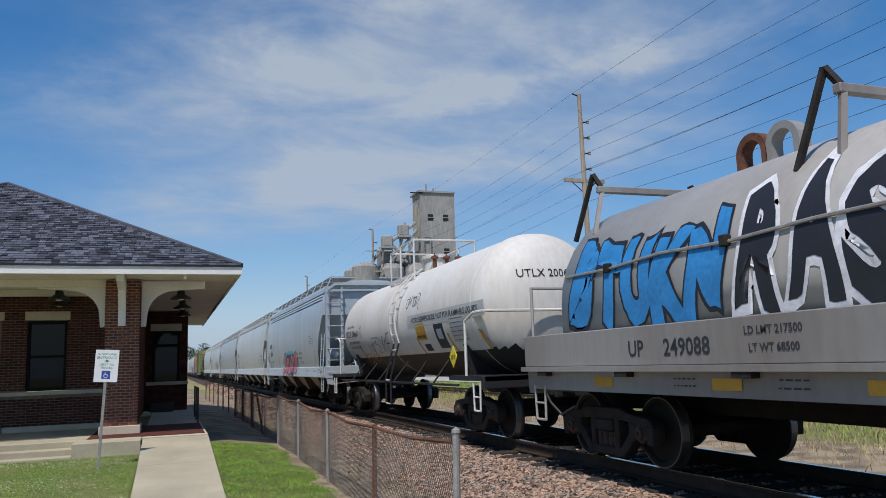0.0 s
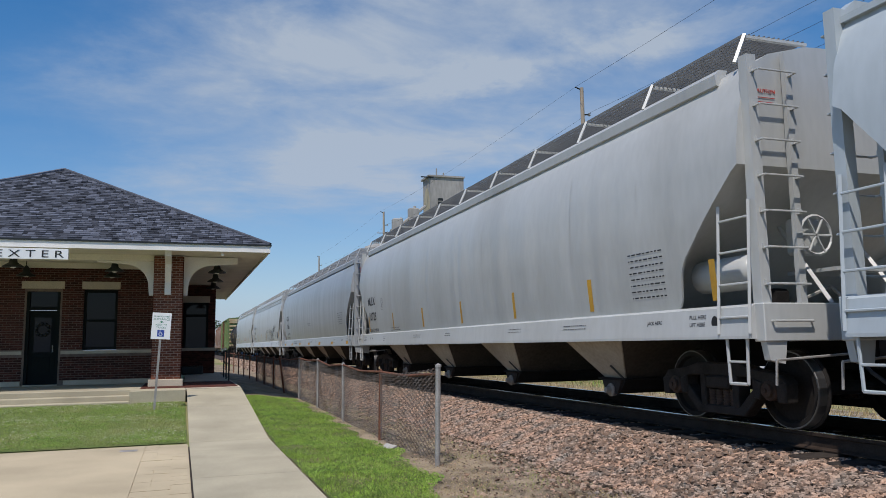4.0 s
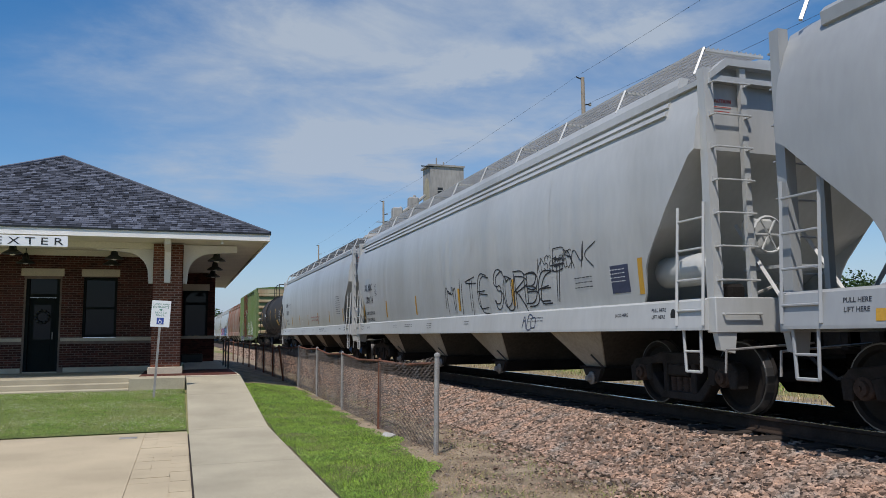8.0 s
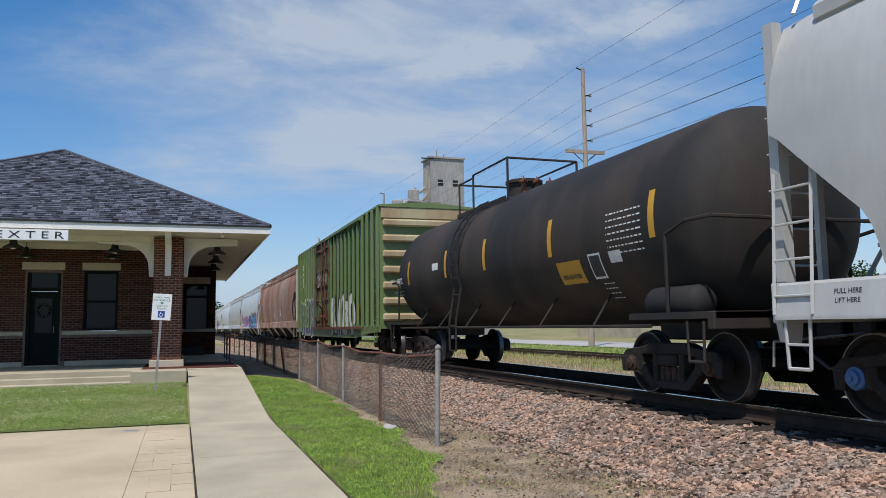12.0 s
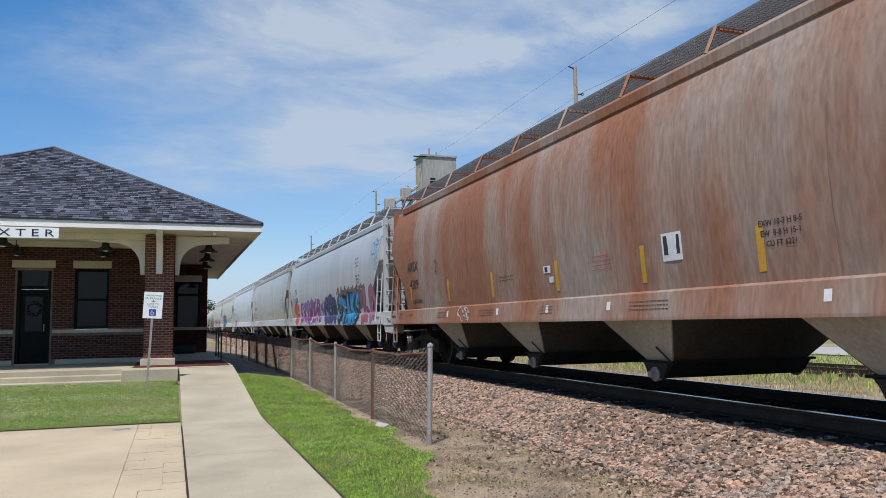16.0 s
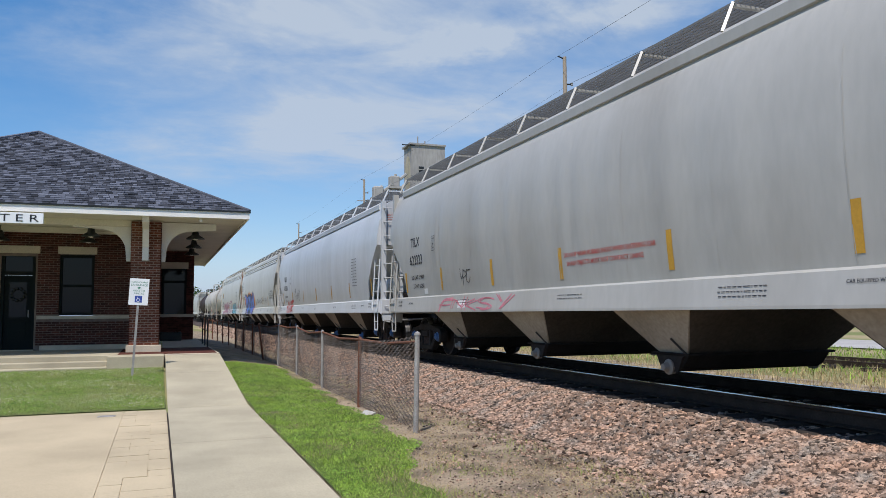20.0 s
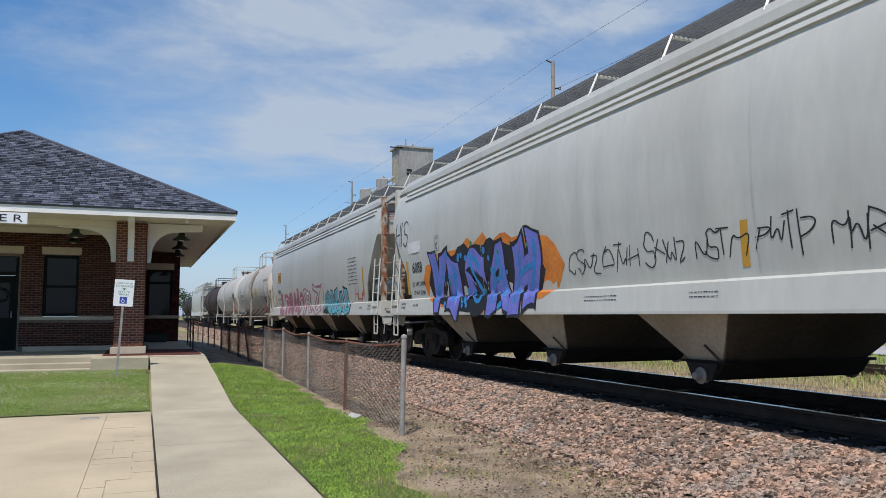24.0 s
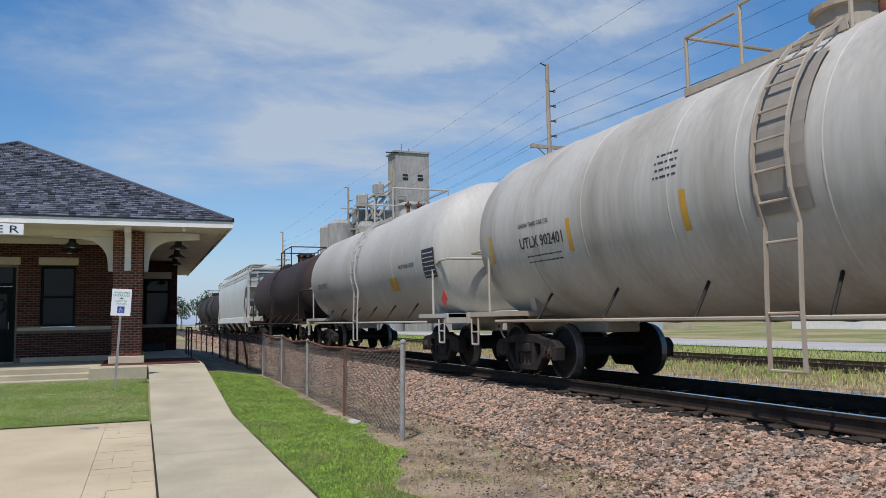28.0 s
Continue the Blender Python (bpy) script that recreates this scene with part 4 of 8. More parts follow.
def truck(car, y, caps="truck"):
    t = put("truck", mesh_of("truck", B(-0.75, 0.75, -0.2, 0.2, 0.42, 0.66, bevel=0.03), "truck") if ("tb",) not in SHARED else SHARED[("tb",)], car, pose(0, y, 0) @ Matrix.Diagonal((1, 0.9, 0.9, 1)), "dark cast steel truck with sprung side frames")
    SHARED[("tb",)] = t.data
    sf = once("sf", lambda: mesh_of("side_frame", sideframe_bm(), "truck"))
    sp = once("sp", lambda: mesh_of("springs", spring_bm(), "cap", True))
    for s in (-1, 1):
        put("side_frame", sf, t, pose(s * 1.0, 0, 0))
        put("spring", sp, t, pose(s * 1.0, 0, 0))
        bo = once("bolster", lambda: mesh_of("bolster_end", B(-0.1, 0.12, -0.22, 0.22, 0.44, 0.60, bevel=0.02), "truck"))
        put("bolster_end", bo, t, pose(s * 1.0, 0, 0))
        for w in (-0.889, 0.889):
            bc = once(("cap", caps), lambda: mesh_of("bearing_cap", lathe(bmesh.new(), [(0.12, -0.06), (0.125, 0.02), (0.115, 0.035), (0.085, 0.04), (0.08, 0.075), (0.03, 0.08), (0.03, 0.10), (0.0, 0.10)], pose(0, 0, 0, 0, 90, 0), 14), "cap" if caps == "truck" else caps))
            put("bearing_cap", bc, t, pose(s * 1.05, w, WHEEL_R, 0, 0, 0 if s > 0 else 180))
    ws = once("ws", wheelset_mesh)
    for w in (-0.889, 0.889):
        o = put("wheelset", ws, t, pose(0, w, WHEEL_R))
        WHEELSETS.append((o, w))
    return t
def coupler(car, y, s):
    me = once("cp", lambda: mesh_of("coupler", box(box(B(-0.1, 0.1, -0.1, 0.75, 0.74, 0.94, bevel=0.02), -0.19, 0.17, 0.62, 0.95, 0.68, 1.0, bevel=0.05), -0.22, 0.22, -0.1, 0.12, 0.66, 1.02, bevel=0.02), "truck"))
    put("coupler", me, car, pose(0, y, 0, 0, 0, 0 if s > 0 else 180))
    ho = once("hose", lambda: mesh_of("air_hose", rods([(0.35, 0, 0.8), (0.38, 0.25, 0.6), (0.33, 0.5, 0.42), (0.22, 0.75, 0.55)], 0.022), "black"))
    put("air_hose", ho, car, pose(0, y, 0, 0, 0, 0 if s > 0 else 180))
def stirrup(car, x, y, s, material):
    part("step", rods([(x, y - 0.15, 0.95), (x, y - 0.13, 0.50), (x, y + 0.13, 0.50), (x, y + 0.15, 0.95)], 0.017), material, car)
    part("step_tread", rods([(x, y - 0.14, 0.72), (x, y + 0.14, 0.72)], 0.013), material, car)
def lay_text(car, text, y, z, size, material, xf, lift=0.006):
    """Stencilled lettering that follows the curve of the side facing the platform."""
    c = bpy.data.curves.new("lettering", "FONT")
    c.body, c.size, c.align_x, c.resolution_u, c.offset = text, size, "CENTER", 2, size * 0.016
    o = bpy.data.objects.new("lettering", c)
    me = bpy.data.meshes.new_from_object(o)
    bpy.data.objects.remove(o); bpy.data.curves.remove(c)
    bm = bmesh.new(); bm.from_mesh(me); bpy.data.meshes.remove(me)
    for v in bm.verts: v.co = Vector((0, y - v.co.x, z + v.co.y))
    if size > 0.09:
        ys = [v.co.y for v in bm.verts]; a = min(ys)
        while a < max(ys):
            a += 0.09; bmesh.ops.bisect_plane(bm, geom=bm.verts[:] + bm.edges[:] + bm.faces[:], plane_co=(0, a, 0), plane_no=(0, 1, 0))
        for k in (0.2, 0.45): bmesh.ops.bisect_plane(bm, geom=bm.verts[:] + bm.edges[:] + bm.faces[:], plane_co=(0, 0, z + size * k), plane_no=(0, 0, 1))
    for v in bm.verts: v.co.x = -xf(v.co.z) - lift
    return letters(bm, size >= 0.2, material, car)
def side_text(car, text, y, z, size, material="mark", x=None, tilt=None):
    return lay_text(car, text, y, z, size, material, hopper_x if x is None else (side_x if x > 1.605 else (lambda q: x)), 0.0065 if x is None or x > 1.605 else 0.002)
def ribbon(bm, pts, wd, off, xf):
    """A painted line along (y, z) points on the side."""
    prev = None; n = len(pts)
    for i, (y, z) in enumerate(pts):
        a, b = pts[max(i - 1, 0)], pts[min(i + 1, n - 1)]
        dy, dz = b[0] - a[0], b[1] - a[1]; l = math.hypot(dy, dz) or 1
        w = wd * (0.7 if i in (0, n - 1) else 1)
        ny, nz = -dz / l * w / 2, dy / l * w / 2
        v = [bm.verts.new((-xf(q_) - off * 0.55, p_, q_)) for p_, q_ in ((y + ny, z + nz), (y - ny, z - nz))]
        if prev: bm.faces.new((prev[0], prev[1], v[1], v[0]))
        prev = v
def rounded(pts, k=2):
    for _ in range(k):
        out = [pts[0]]
        for a, b in zip(pts, pts[1:]): out += [(a[0] * .75 + b[0] * .25, a[1] * .75 + b[1] * .25), (a[0] * .25 + b[0] * .75, a[1] * .25 + b[1] * .75)]
        pts = out + [pts[-1]]
    return pts
STROKES = dict(A="002640 1333", B="0006 0636453303 0333423000", C="4536160501103041", D="0006 062644422000", E="46060040 0333", F="460600 0333", G="4536160501103041 4323", H="0006 0343 4046", I="2026", K="0006 460340", L="060040", M="0006234640", N="00064046", O="160501103041453616", P="0006 0636453403", R="0006 0636453403 1340", S="4536160504133342301001", T="0646 2620", U="0601103046", V="062046", W="0610243046", X="0046 0640", Y="0623 4620", Z="06460040")
def scrawl(car, text, y1, y0, z0, z1, material, seed, width=0.018, xf=hopper_x, double=True, name="graffiti_scrawl", shake=0.08):
    """Hand-drawn letters in one thin sprayed line."""
    r = random.Random(seed); w = (y1 - y0) / len(text); H = z1 - z0
    for i, ch in enumerate(text):
        if ch not in STROKES: continue
        bm = bmesh.new()
        sl, dz, hh, ww = r.uniform(-0.1, 0.3), r.uniform(-0.1, 0.1) * H, r.uniform(0.85, 1.2), r.uniform(0.9, 1.15)
        for off in ((0.0, 0.0), (0.2, -0.09)) if double else ((0.0, 0.0),):
            for s in STROKES[ch].split():
                pts = [(int(s[k]) / 4 + r.uniform(-shake, shake) + off[0], int(s[k + 1]) / 6 + r.uniform(-shake, shake) + off[1]) for k in range(0, len(s), 2)]
                pts = rounded(pts, 3)
                ribbon(bm, [(y1 - (i + (0.04 + u * (0.85 if double else 1.05) + sl * v) * ww) * w, z0 + v * H * hh + dz) for u, v in pts], width, 0.009, xf)
        part(name, bm, material, car, "sprayed scrawl")
def side_patch(bm, outline, off=0.006, xf=hopper_x, sub=1):
    """A thin painted shape lying on the curved side; outline in (y, z)."""
    vs = [bm.verts.new((-xf(z) - off, y, z)) for y, z in outline]
    bm.faces.new(vs)
    return bm
def strip_patch(y0, z0, y1, z1, w, xf=hopper_x, off=0.004, n=8):
    bm = bmesh.new(); prev = None
    for i in range(n + 1):
        f = i / n; y, z = y0 + (y1 - y0) * f, z0 + (z1 - z0) * f
        v = [bm.verts.new((-xf(z) - off, q, z)) for q in (y - w / 2, y + w / 2)]
        if prev: bm.faces.new((prev[0], prev[1], v[1], v[0]))
        prev = v
    return bm
def bars(car, y, z, w, rows, size, material="mark", xf=hopper_x, gap=1.7, seed=0):
    """Small print too fine to read, as plain bars."""
    bm = bmesh.new(); r = random.Random(seed + int(y * 10))
    for i in range(rows):
        zz = z - i * size * gap; x = -w / 2
        while x < w / 2:
            k = r.uniform(0.3, 1.0) * size * 2.2
            y0, y1 = y + x, y + min(x + k, w / 2)
            vs = [bm.verts.new((-xf(q) - 0.006, p, q)) for p, q in ((y0, zz), (y1, zz), (y1, zz + size * 0.36), (y0, zz + size * 0.36))]
            bm.faces.new(vs); x += k + size * 0.6
    o = part("small_print", bm, material, car); o["kind"] = "stuff"
    return o
def grate_bm(x0, x1, y0, y1, z, nx, ny):
    bm = bmesh.new(); w = 0.006
    for i in range(nx + 1):
        x = x0 + (x1 - x0) * i / nx; box(bm, x - w, x + w, y0, y1, z, z + 0.03)
    vs = []
    for j in range(ny + 1):
        y = y0 + (y1 - y0) * j / ny
        a = [bm.verts.new(p) for p in ((x0, y - 0.004, z + 0.004), (x1, y - 0.004, z + 0.004), (x1, y + 0.004, z + 0.004), (x0, y + 0.004, z + 0.004))]
        bm.faces.new(a)
    return bm
def chute_bm(yc, half, zt=1.0, zb=0.44, w=1.44, wb=1.06, hb=0.27):
    bm = bmesh.new()
    A = [bm.verts.new(p) for p in ((-w, yc - half, zt), (w, yc - half, zt), (w, yc + half, zt), (-w, yc + half, zt))]
    C = [bm.verts.new(p) for p in ((-wb, yc - hb, zb), (wb, yc - hb, zb), (wb, yc + hb, zb), (-wb, yc + hb, zb))]
    bm.faces.new(A[::-1]); bm.faces.new(C)
    for i in range(4): bm.faces.new((A[i], A[(i + 1) % 4], C[(i + 1) % 4], C[i]))
    bmesh.ops.recalc_face_normals(bm, faces=bm.faces[:])
    return bm
def hopper_car(L, skin, label, bays=4, caps="truck", pipes=None, chutes="chute", walkway="grate", end_skin=None, rib_eave=True):
    car = thing("covered_hopper", pose(0, 0, 0), label, "freight car", "cars of the freight train")
    L = L - 0.9; end_skin = end_skin or skin
    inset = 0.16
    part("body", hopper_shell(L, inset, 2.95 if rib_eave else 2.72), skin, car)
    e = L / 2
    for s in (-1, 1):
        part("side_sill", prism(bmesh.new(), [(s * 1.50, 1.30), (s * 1.56, 1.27), (s * 1.60, 0.98), (s * 1.60, 0.95), (s * 1.52, 0.95), (s * 1.46, 1.25)], "y", -e + 0.12, e - 0.12), skin, car)
        part("roof_sill", prism(bmesh.new(), [(s * 1.34, 3.70), (s * 1.42, 3.72), (s * 1.41, 3.83), (s * 1.37, 3.93), (s * 1.25, 3.93)] if rib_eave else [(s * 1.35, 3.70), (s * 1.41, 3.72), (s * 1.42, 3.84), (s * 1.36, 3.90), (s * 1.25, 3.90)], "y", -e + 0.62, e - 0.62), skin, car)
        if rib_eave:
            for zz in (3.49, 3.595): part("eave_rib", prism(bmesh.new(), [(s * (hopper_x(zz) - 0.01), zz), (s * (hopper_x(zz) + 0.03), zz + 0.01), (s * (hopper_x(zz + 0.07) + 0.03), zz + 0.07), (s * (hopper_x(zz + 0.08) - 0.01), zz + 0.085)], "y", -e + 0.78, e - 0.78), skin, car)
    for y in [-e + 2.0 + (L - 4.0) * i / 8 for i in range(9)]: part("weld_seam", strip_patch(y, 1.32, y, 3.74, 0.009, off=0.003), skin, car)
    for s in (-1, 1): part("center_sill", B(-0.22, 0.22, min(s * e, s * (e - 2.7)), max(s * e, s * (e - 2.7)), 0.62, 0.98), "underframe", car)
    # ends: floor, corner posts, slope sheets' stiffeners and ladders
    for s in (-1, 1):
        ye = s * e
        part("end_sill", B(-1.52, 1.52, min(ye, ye - s * 0.16), max(ye, ye - s * 0.16), 0.92, 1.30, bevel=0.01), skin, car)
        part("end_floor", B(-1.45, 1.45, min(ye - s * 0.16, ye - s * 2.6), max(ye - s * 0.16, ye - s * 2.6), 1.0, 1.04), skin, car)
        for sx in (-1, 1):
            part("corner_post", B(sx * 1.43 - 0.06, sx * 1.43 + 0.06, min(ye - s * 0.05, ye - s * 0.17), max(ye - s * 0.05, ye - s * 0.17), 1.28, 3.86), end_skin if s < 0 else skin, car)
            part("end_brace", rods([(sx * 0.5, ye - s * 0.9, 2.3), (sx * 0.5, ye - s * 0.15, 1.3)], 0.028, 4), skin, car)
        if rib_eave: part("end_cap_rail", prism(bmesh.new(), [(-1.42, 3.80), (-1.20, 3.98), (1.20, 3.98), (1.42, 3.80), (1.42, 3.72), (1.17, 3.90), (-1.17, 3.90), (-1.42, 3.72)], "y", min(ye - s * 0.03, ye - s * 0.14), max(ye - s * 0.03, ye - s * 0.14)), skin, car)
        if s < 0:
            lettering("CAUTION", 0.062, "red", car, pose(-1.19, ye + 0.153, 3.50, 90, 0, 0))["kind"] = "stuff"
            for zz, ww in ((3.45, 0.26), (3.40, 0.22)): part("warning_print", B(-1.19 - ww / 2, -1.19 + ww / 2, ye + 0.152, ye + 0.155, zz - 0.004, zz + 0.004), "red", car)
        part("end_shelf", B(-0.35, 0.35, min(ye - s * 0.2, ye - s * 0.9), max(ye - s * 0.2, ye - s * 0.9), 1.66, 1.70), skin, car)
        part("brake_pipe", rods([(-0.9, ye - s * 0.4, 1.1), (-0.6, ye - s * 0.5, 1.35), (-0.2, ye - s * 0.45, 1.5), (0.3, ye - s * 0.5, 1.2)], 0.02), "galv", car)
        part("brake_valve", box(B(-0.75, -0.5, min(ye - s * 0.7, ye - s * 1.0), max(ye - s * 0.7, ye - s * 1.0), 1.25, 1.5, bevel=0.04), -0.7, -0.55, min(ye - s * 0.75, ye - s * 0.95), max(ye - s * 0.75, ye - s * 0.95), 1.04, 1.25), "underframe", car)
        if rib_eave: part("end_top", B(-1.42, 1.42, min(ye - s * 0.05, ye - s * 0.8), max(ye - s * 0.05, ye - s * 0.8), 3.72, 3.78), skin, car)
        es = end_skin if s < 0 else skin
        post = part("ladder_post", B(-0.99, -0.91, min(ye - s * 0.06, ye - s * 0.12), max(ye - s * 0.06, ye - s * 0.12), 1.28, 3.94), es, car)
        bm = rods([(-1.43, 0.05, 0), (-1.43, -0.04, 0), (-0.95, -0.04, 0), (-0.95, 0.06, 0)], 0.011)
        for xx in (-1.43, -0.95): box(bm, xx - 0.018, xx + 0.018, 0.03, 0.06, -0.01, 0.045)
        rung = part("rung", bm, es, post)
        rung.matrix_local = pose(0, ye, 1.12) @ Matrix.Diagonal((1, -s, 1, 1))
        for i in range(1, 8): share(rung, post, pose(0, ye, 1.12 + i * 0.365) @ Matrix.Diagonal((1, -s, 1, 1)))
        part("side_ladder", ladder_bm((-1.60, ye - s * 0.12, 1.0), (-1.52, ye - s * 0.12, 2.35), (-1.60, ye - s * 0.58, 1.0), (-1.52, ye - s * 0.58, 2.35), 4), skin, car)
        stirrup(car, -1.56, ye - s * 0.36, s, skin)
        part("sill_foot", prism(bmesh.new(), [(-1.50, 0.94), (-1.46, 0.74), (-1.28, 0.70), (-1.24, 0.94)], "y", min(ye - s * 0.02, ye - s * 0.10), max(ye - s * 0.02, ye - s * 0.10)), skin, car)
        part("uncoupling_rod", rods([(-1.48, ye + s * 0.06, 0.50), (-1.46, ye + s * 0.06, 0.74), (-0.30, ye + s * 0.08, 0.80)], 0.013), "galv", car)
        coupler(car, ye - s * 0.1, s)
    part("air_reservoir", lathe(bmesh.new(), [(0.0, -0.52), (0.12, -0.49), (0.19, -0.40), (0.19, 0.40), (0.12, 0.49), (0.0, 0.52)], pose(-1.16, -e + 0.92, 1.66, 90, 0, 0), 14), skin, car, smooth=True)
    bw = bmesh.new(); lathe(bw, [(0.21, -0.015), (0.23, 0.0), (0.21, 0.015), (0.195, 0.0), (0.21, -0.015)], pose(-0.45, -e + 0.35, 2.05, 90, 0, 0), 18, False)
    for i in range(6):
        a = math.pi * i / 3; rod(bw, (-0.45, -e + 0.35, 2.05), (-0.45 + 0.21 * math.cos(a), -e + 0.35, 2.05 + 0.21 * math.sin(a)), 0.014)
    part("brake_wheel", bw, skin, car)
    part("brake_box", B(-0.62, -0.3, -e + 0.42, -e + 0.62, 1.85, 2.25, bevel=0.03), skin, car)
    # outlets
    span_ = min(L - 3.4, 13.9)
    for i in range(bays):
        yc = -span_ / 2 + span_ * (i + 0.5) / bays - 0.15
        hw = 0.80
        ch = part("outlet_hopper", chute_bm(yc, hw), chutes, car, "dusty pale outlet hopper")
        for k in (-1, 1):
            bp = bmesh.new(); q_ = ((-1.42, hw - 0.01, 0.99), (1.42, hw - 0.01, 0.99), (1.05, 0.285, 0.45), (-1.05, 0.285, 0.45))
            prism_ = [[bp.verts.new((x_, yc + k * (y_ + d_ * 0.4), z_ - d_ * 0.6)) for x_, y_, z_ in q_] for d_ in (0.0, 0.02)]
            bp.faces.new(prism_[0]); bp.faces.new(prism_[1][::-1])
            for i_ in range(4): bp.faces.new((prism_[0][i_], prism_[0][(i_ + 1) % 4], prism_[1][(i_ + 1) % 4], prism_[1][i_]))
            bmesh.ops.recalc_face_normals(bp, faces=bp.faces[:])
            part("slope_sheet", bp, "chutedirt", ch, "slope sheet with shade put into its colour")
        part("outlet_flange", B(-1.12, 1.12, yc - 0.36, yc + 0.36, 0.41, 0.44), "underframe", ch)
        part("outlet_pan", prism(bmesh.new(), [(yc - 0.31, 0.41), (yc - 0.20, 0.27), (yc - 0.10, 0.22), (yc + 0.10, 0.22), (yc + 0.20, 0.27), (yc + 0.31, 0.41)], "x", -1.08, 1.08), "underframe", ch)
        part("gate_bracket", prism(bmesh.new(), [(yc - 0.26, 0.42), (yc - 0.15, 0.22), (yc + 0.15, 0.22), (yc + 0.26, 0.42)], "x", -1.12, -1.08), "truck", ch)
        for k in (-1, 1):
            part("pipe_cap", lathe(bmesh.new(), [(0.085, -0.06), (0.095, 0.01), (0.06, 0.03), (0.04, 0.09), (0.0, 0.09)], pose(k * 1.13, yc, 0.27, 0, k * 90, 0), 12), pipes or (caps if caps != "truck" else "greyhop"), ch)
        part("side_rail", rods([(-1.30, yc - hw + 0.15, 0.86), (-1.30, yc + hw - 0.15, 0.86)], 0.012), "underframe", ch)
        part("gate_lever", rods([(-1.10, yc - 0.30, 0.43), (-1.26, yc - 0.22, 0.62)], 0.014), "black", ch)
    # roof walk
    yy0, yy1 = -e + 0.35, e - 0.35
    for x0, x1 in ((-1.22, -0.42), (0.42, 1.22)):
        part("roof_walk", grate_bm(x0, x1, yy0, yy1, 4.20, 12, int((yy1 - yy0) / 0.045)), walkway, car, "open steel grating roof walk")
    n = 11
    for i in range(n):
        y = yy0 + (yy1 - yy0) * i / (n - 1)
        for sx in (-1, 1):
            part("walk_bracket", box(rods([(sx * 1.38, y, 3.88), (sx * 1.22, y, 4.22)], 0.018 if rib_eave else 0.024, 4), min(sx * 0.4, sx * 1.22), max(sx * 0.4, sx * 1.22), y - 0.025, y + 0.025, 4.17, 4.20), skin, car)
    for i in range(4):
        part("hatch", B(-0.36, 0.36, -e + 1.6 + i * (2 * e - 3.2) / 4, -e + 1.4 + (i + 1) * (2 * e - 3.2) / 4, 4.08, 4.2, bevel=0.03), skin, car)
    for s in (-1, 1): truck(car, s * (e - 1.30), caps)
    rs = random.Random(int(L * 1000))
    sill = lambda z: 1.60 - 0.04 * (z - 0.98) / 0.29
    for s in (-1, 1):
        for t_, d_, z_ in (("PULL HERE", 0.95, 1.17), ("LIFT HERE", 0.95, 1.09), ("JACK HERE", 1.75, 1.13)): lay_text(car, t_, s * (e - d_), z_, 0.06, "mark", sill, 0.003)
    for k in range(5): bars(car, -e + 2.6 + (L - 5.2) * (k + rs.random()) / 5, 1.17, rs.uniform(0.25, 0.8), rs.choice((2, 3)), 0.028, "mark", sill, seed=k)
    part("lift_hole", lathe(bmesh.new(), [(0.075, 0.0), (0.075, 0.004), (0.0, 0.004)], pose(-sill(1.12), -e + 0.66, 1.12, 0, -90, 0) @ Matrix.Diagonal((1, 0.7, 1, 1)), 14), "black", car)
    return car
def ladder_bm(a0, a1, b0, b1, rungs, r=0.013):
    bm = bmesh.new()
    a0, a1, b0, b1 = map(Vector, (a0, a1, b0, b1))
    for p, q in ((a0, a1), (b0, b1)): rod(bm, p, q, 0.021, 4)
    for i in range(rungs): rod(bm, a0.lerp(a1, (i + 0.5) / rungs), b0.lerp(b1, (i + 0.5) / rungs), r)
    return bm
def tank_shell(R, half, dome, n=96, m=8):
    bm = bmesh.new()
    prof = [(-half - dome * math.cos(math.pi / 2 * i / 9), R * math.sin(math.pi / 2 * i / 9)) for i in range(9)] + [(-half + 2 * half * i / m, R) for i in range(m + 1)]
    prof += [(-y, r) for y, r in prof[8::-1]]
    rings = [[bm.verts.new((max(r, 0.001) * math.cos(2 * math.pi * k / n), y, max(r, 0.001) * math.sin(2 * math.pi * k / n))) for k in range(n)] for y, r in prof]
    for p, q in zip(rings, rings[1:]):
        for k in range(n): bm.faces.new((p[k], p[(k + 1) % n], q[(k + 1) % n], q[k]))
    bmesh.ops.remove_doubles(bm, verts=bm.verts[:], dist=0.003)
    bmesh.ops.recalc_face_normals(bm, faces=bm.faces[:])
    return bm
def tank_x(R, zc):
    return lambda z: math.sqrt(max(R * R - (z - zc) ** 2, 0.01))
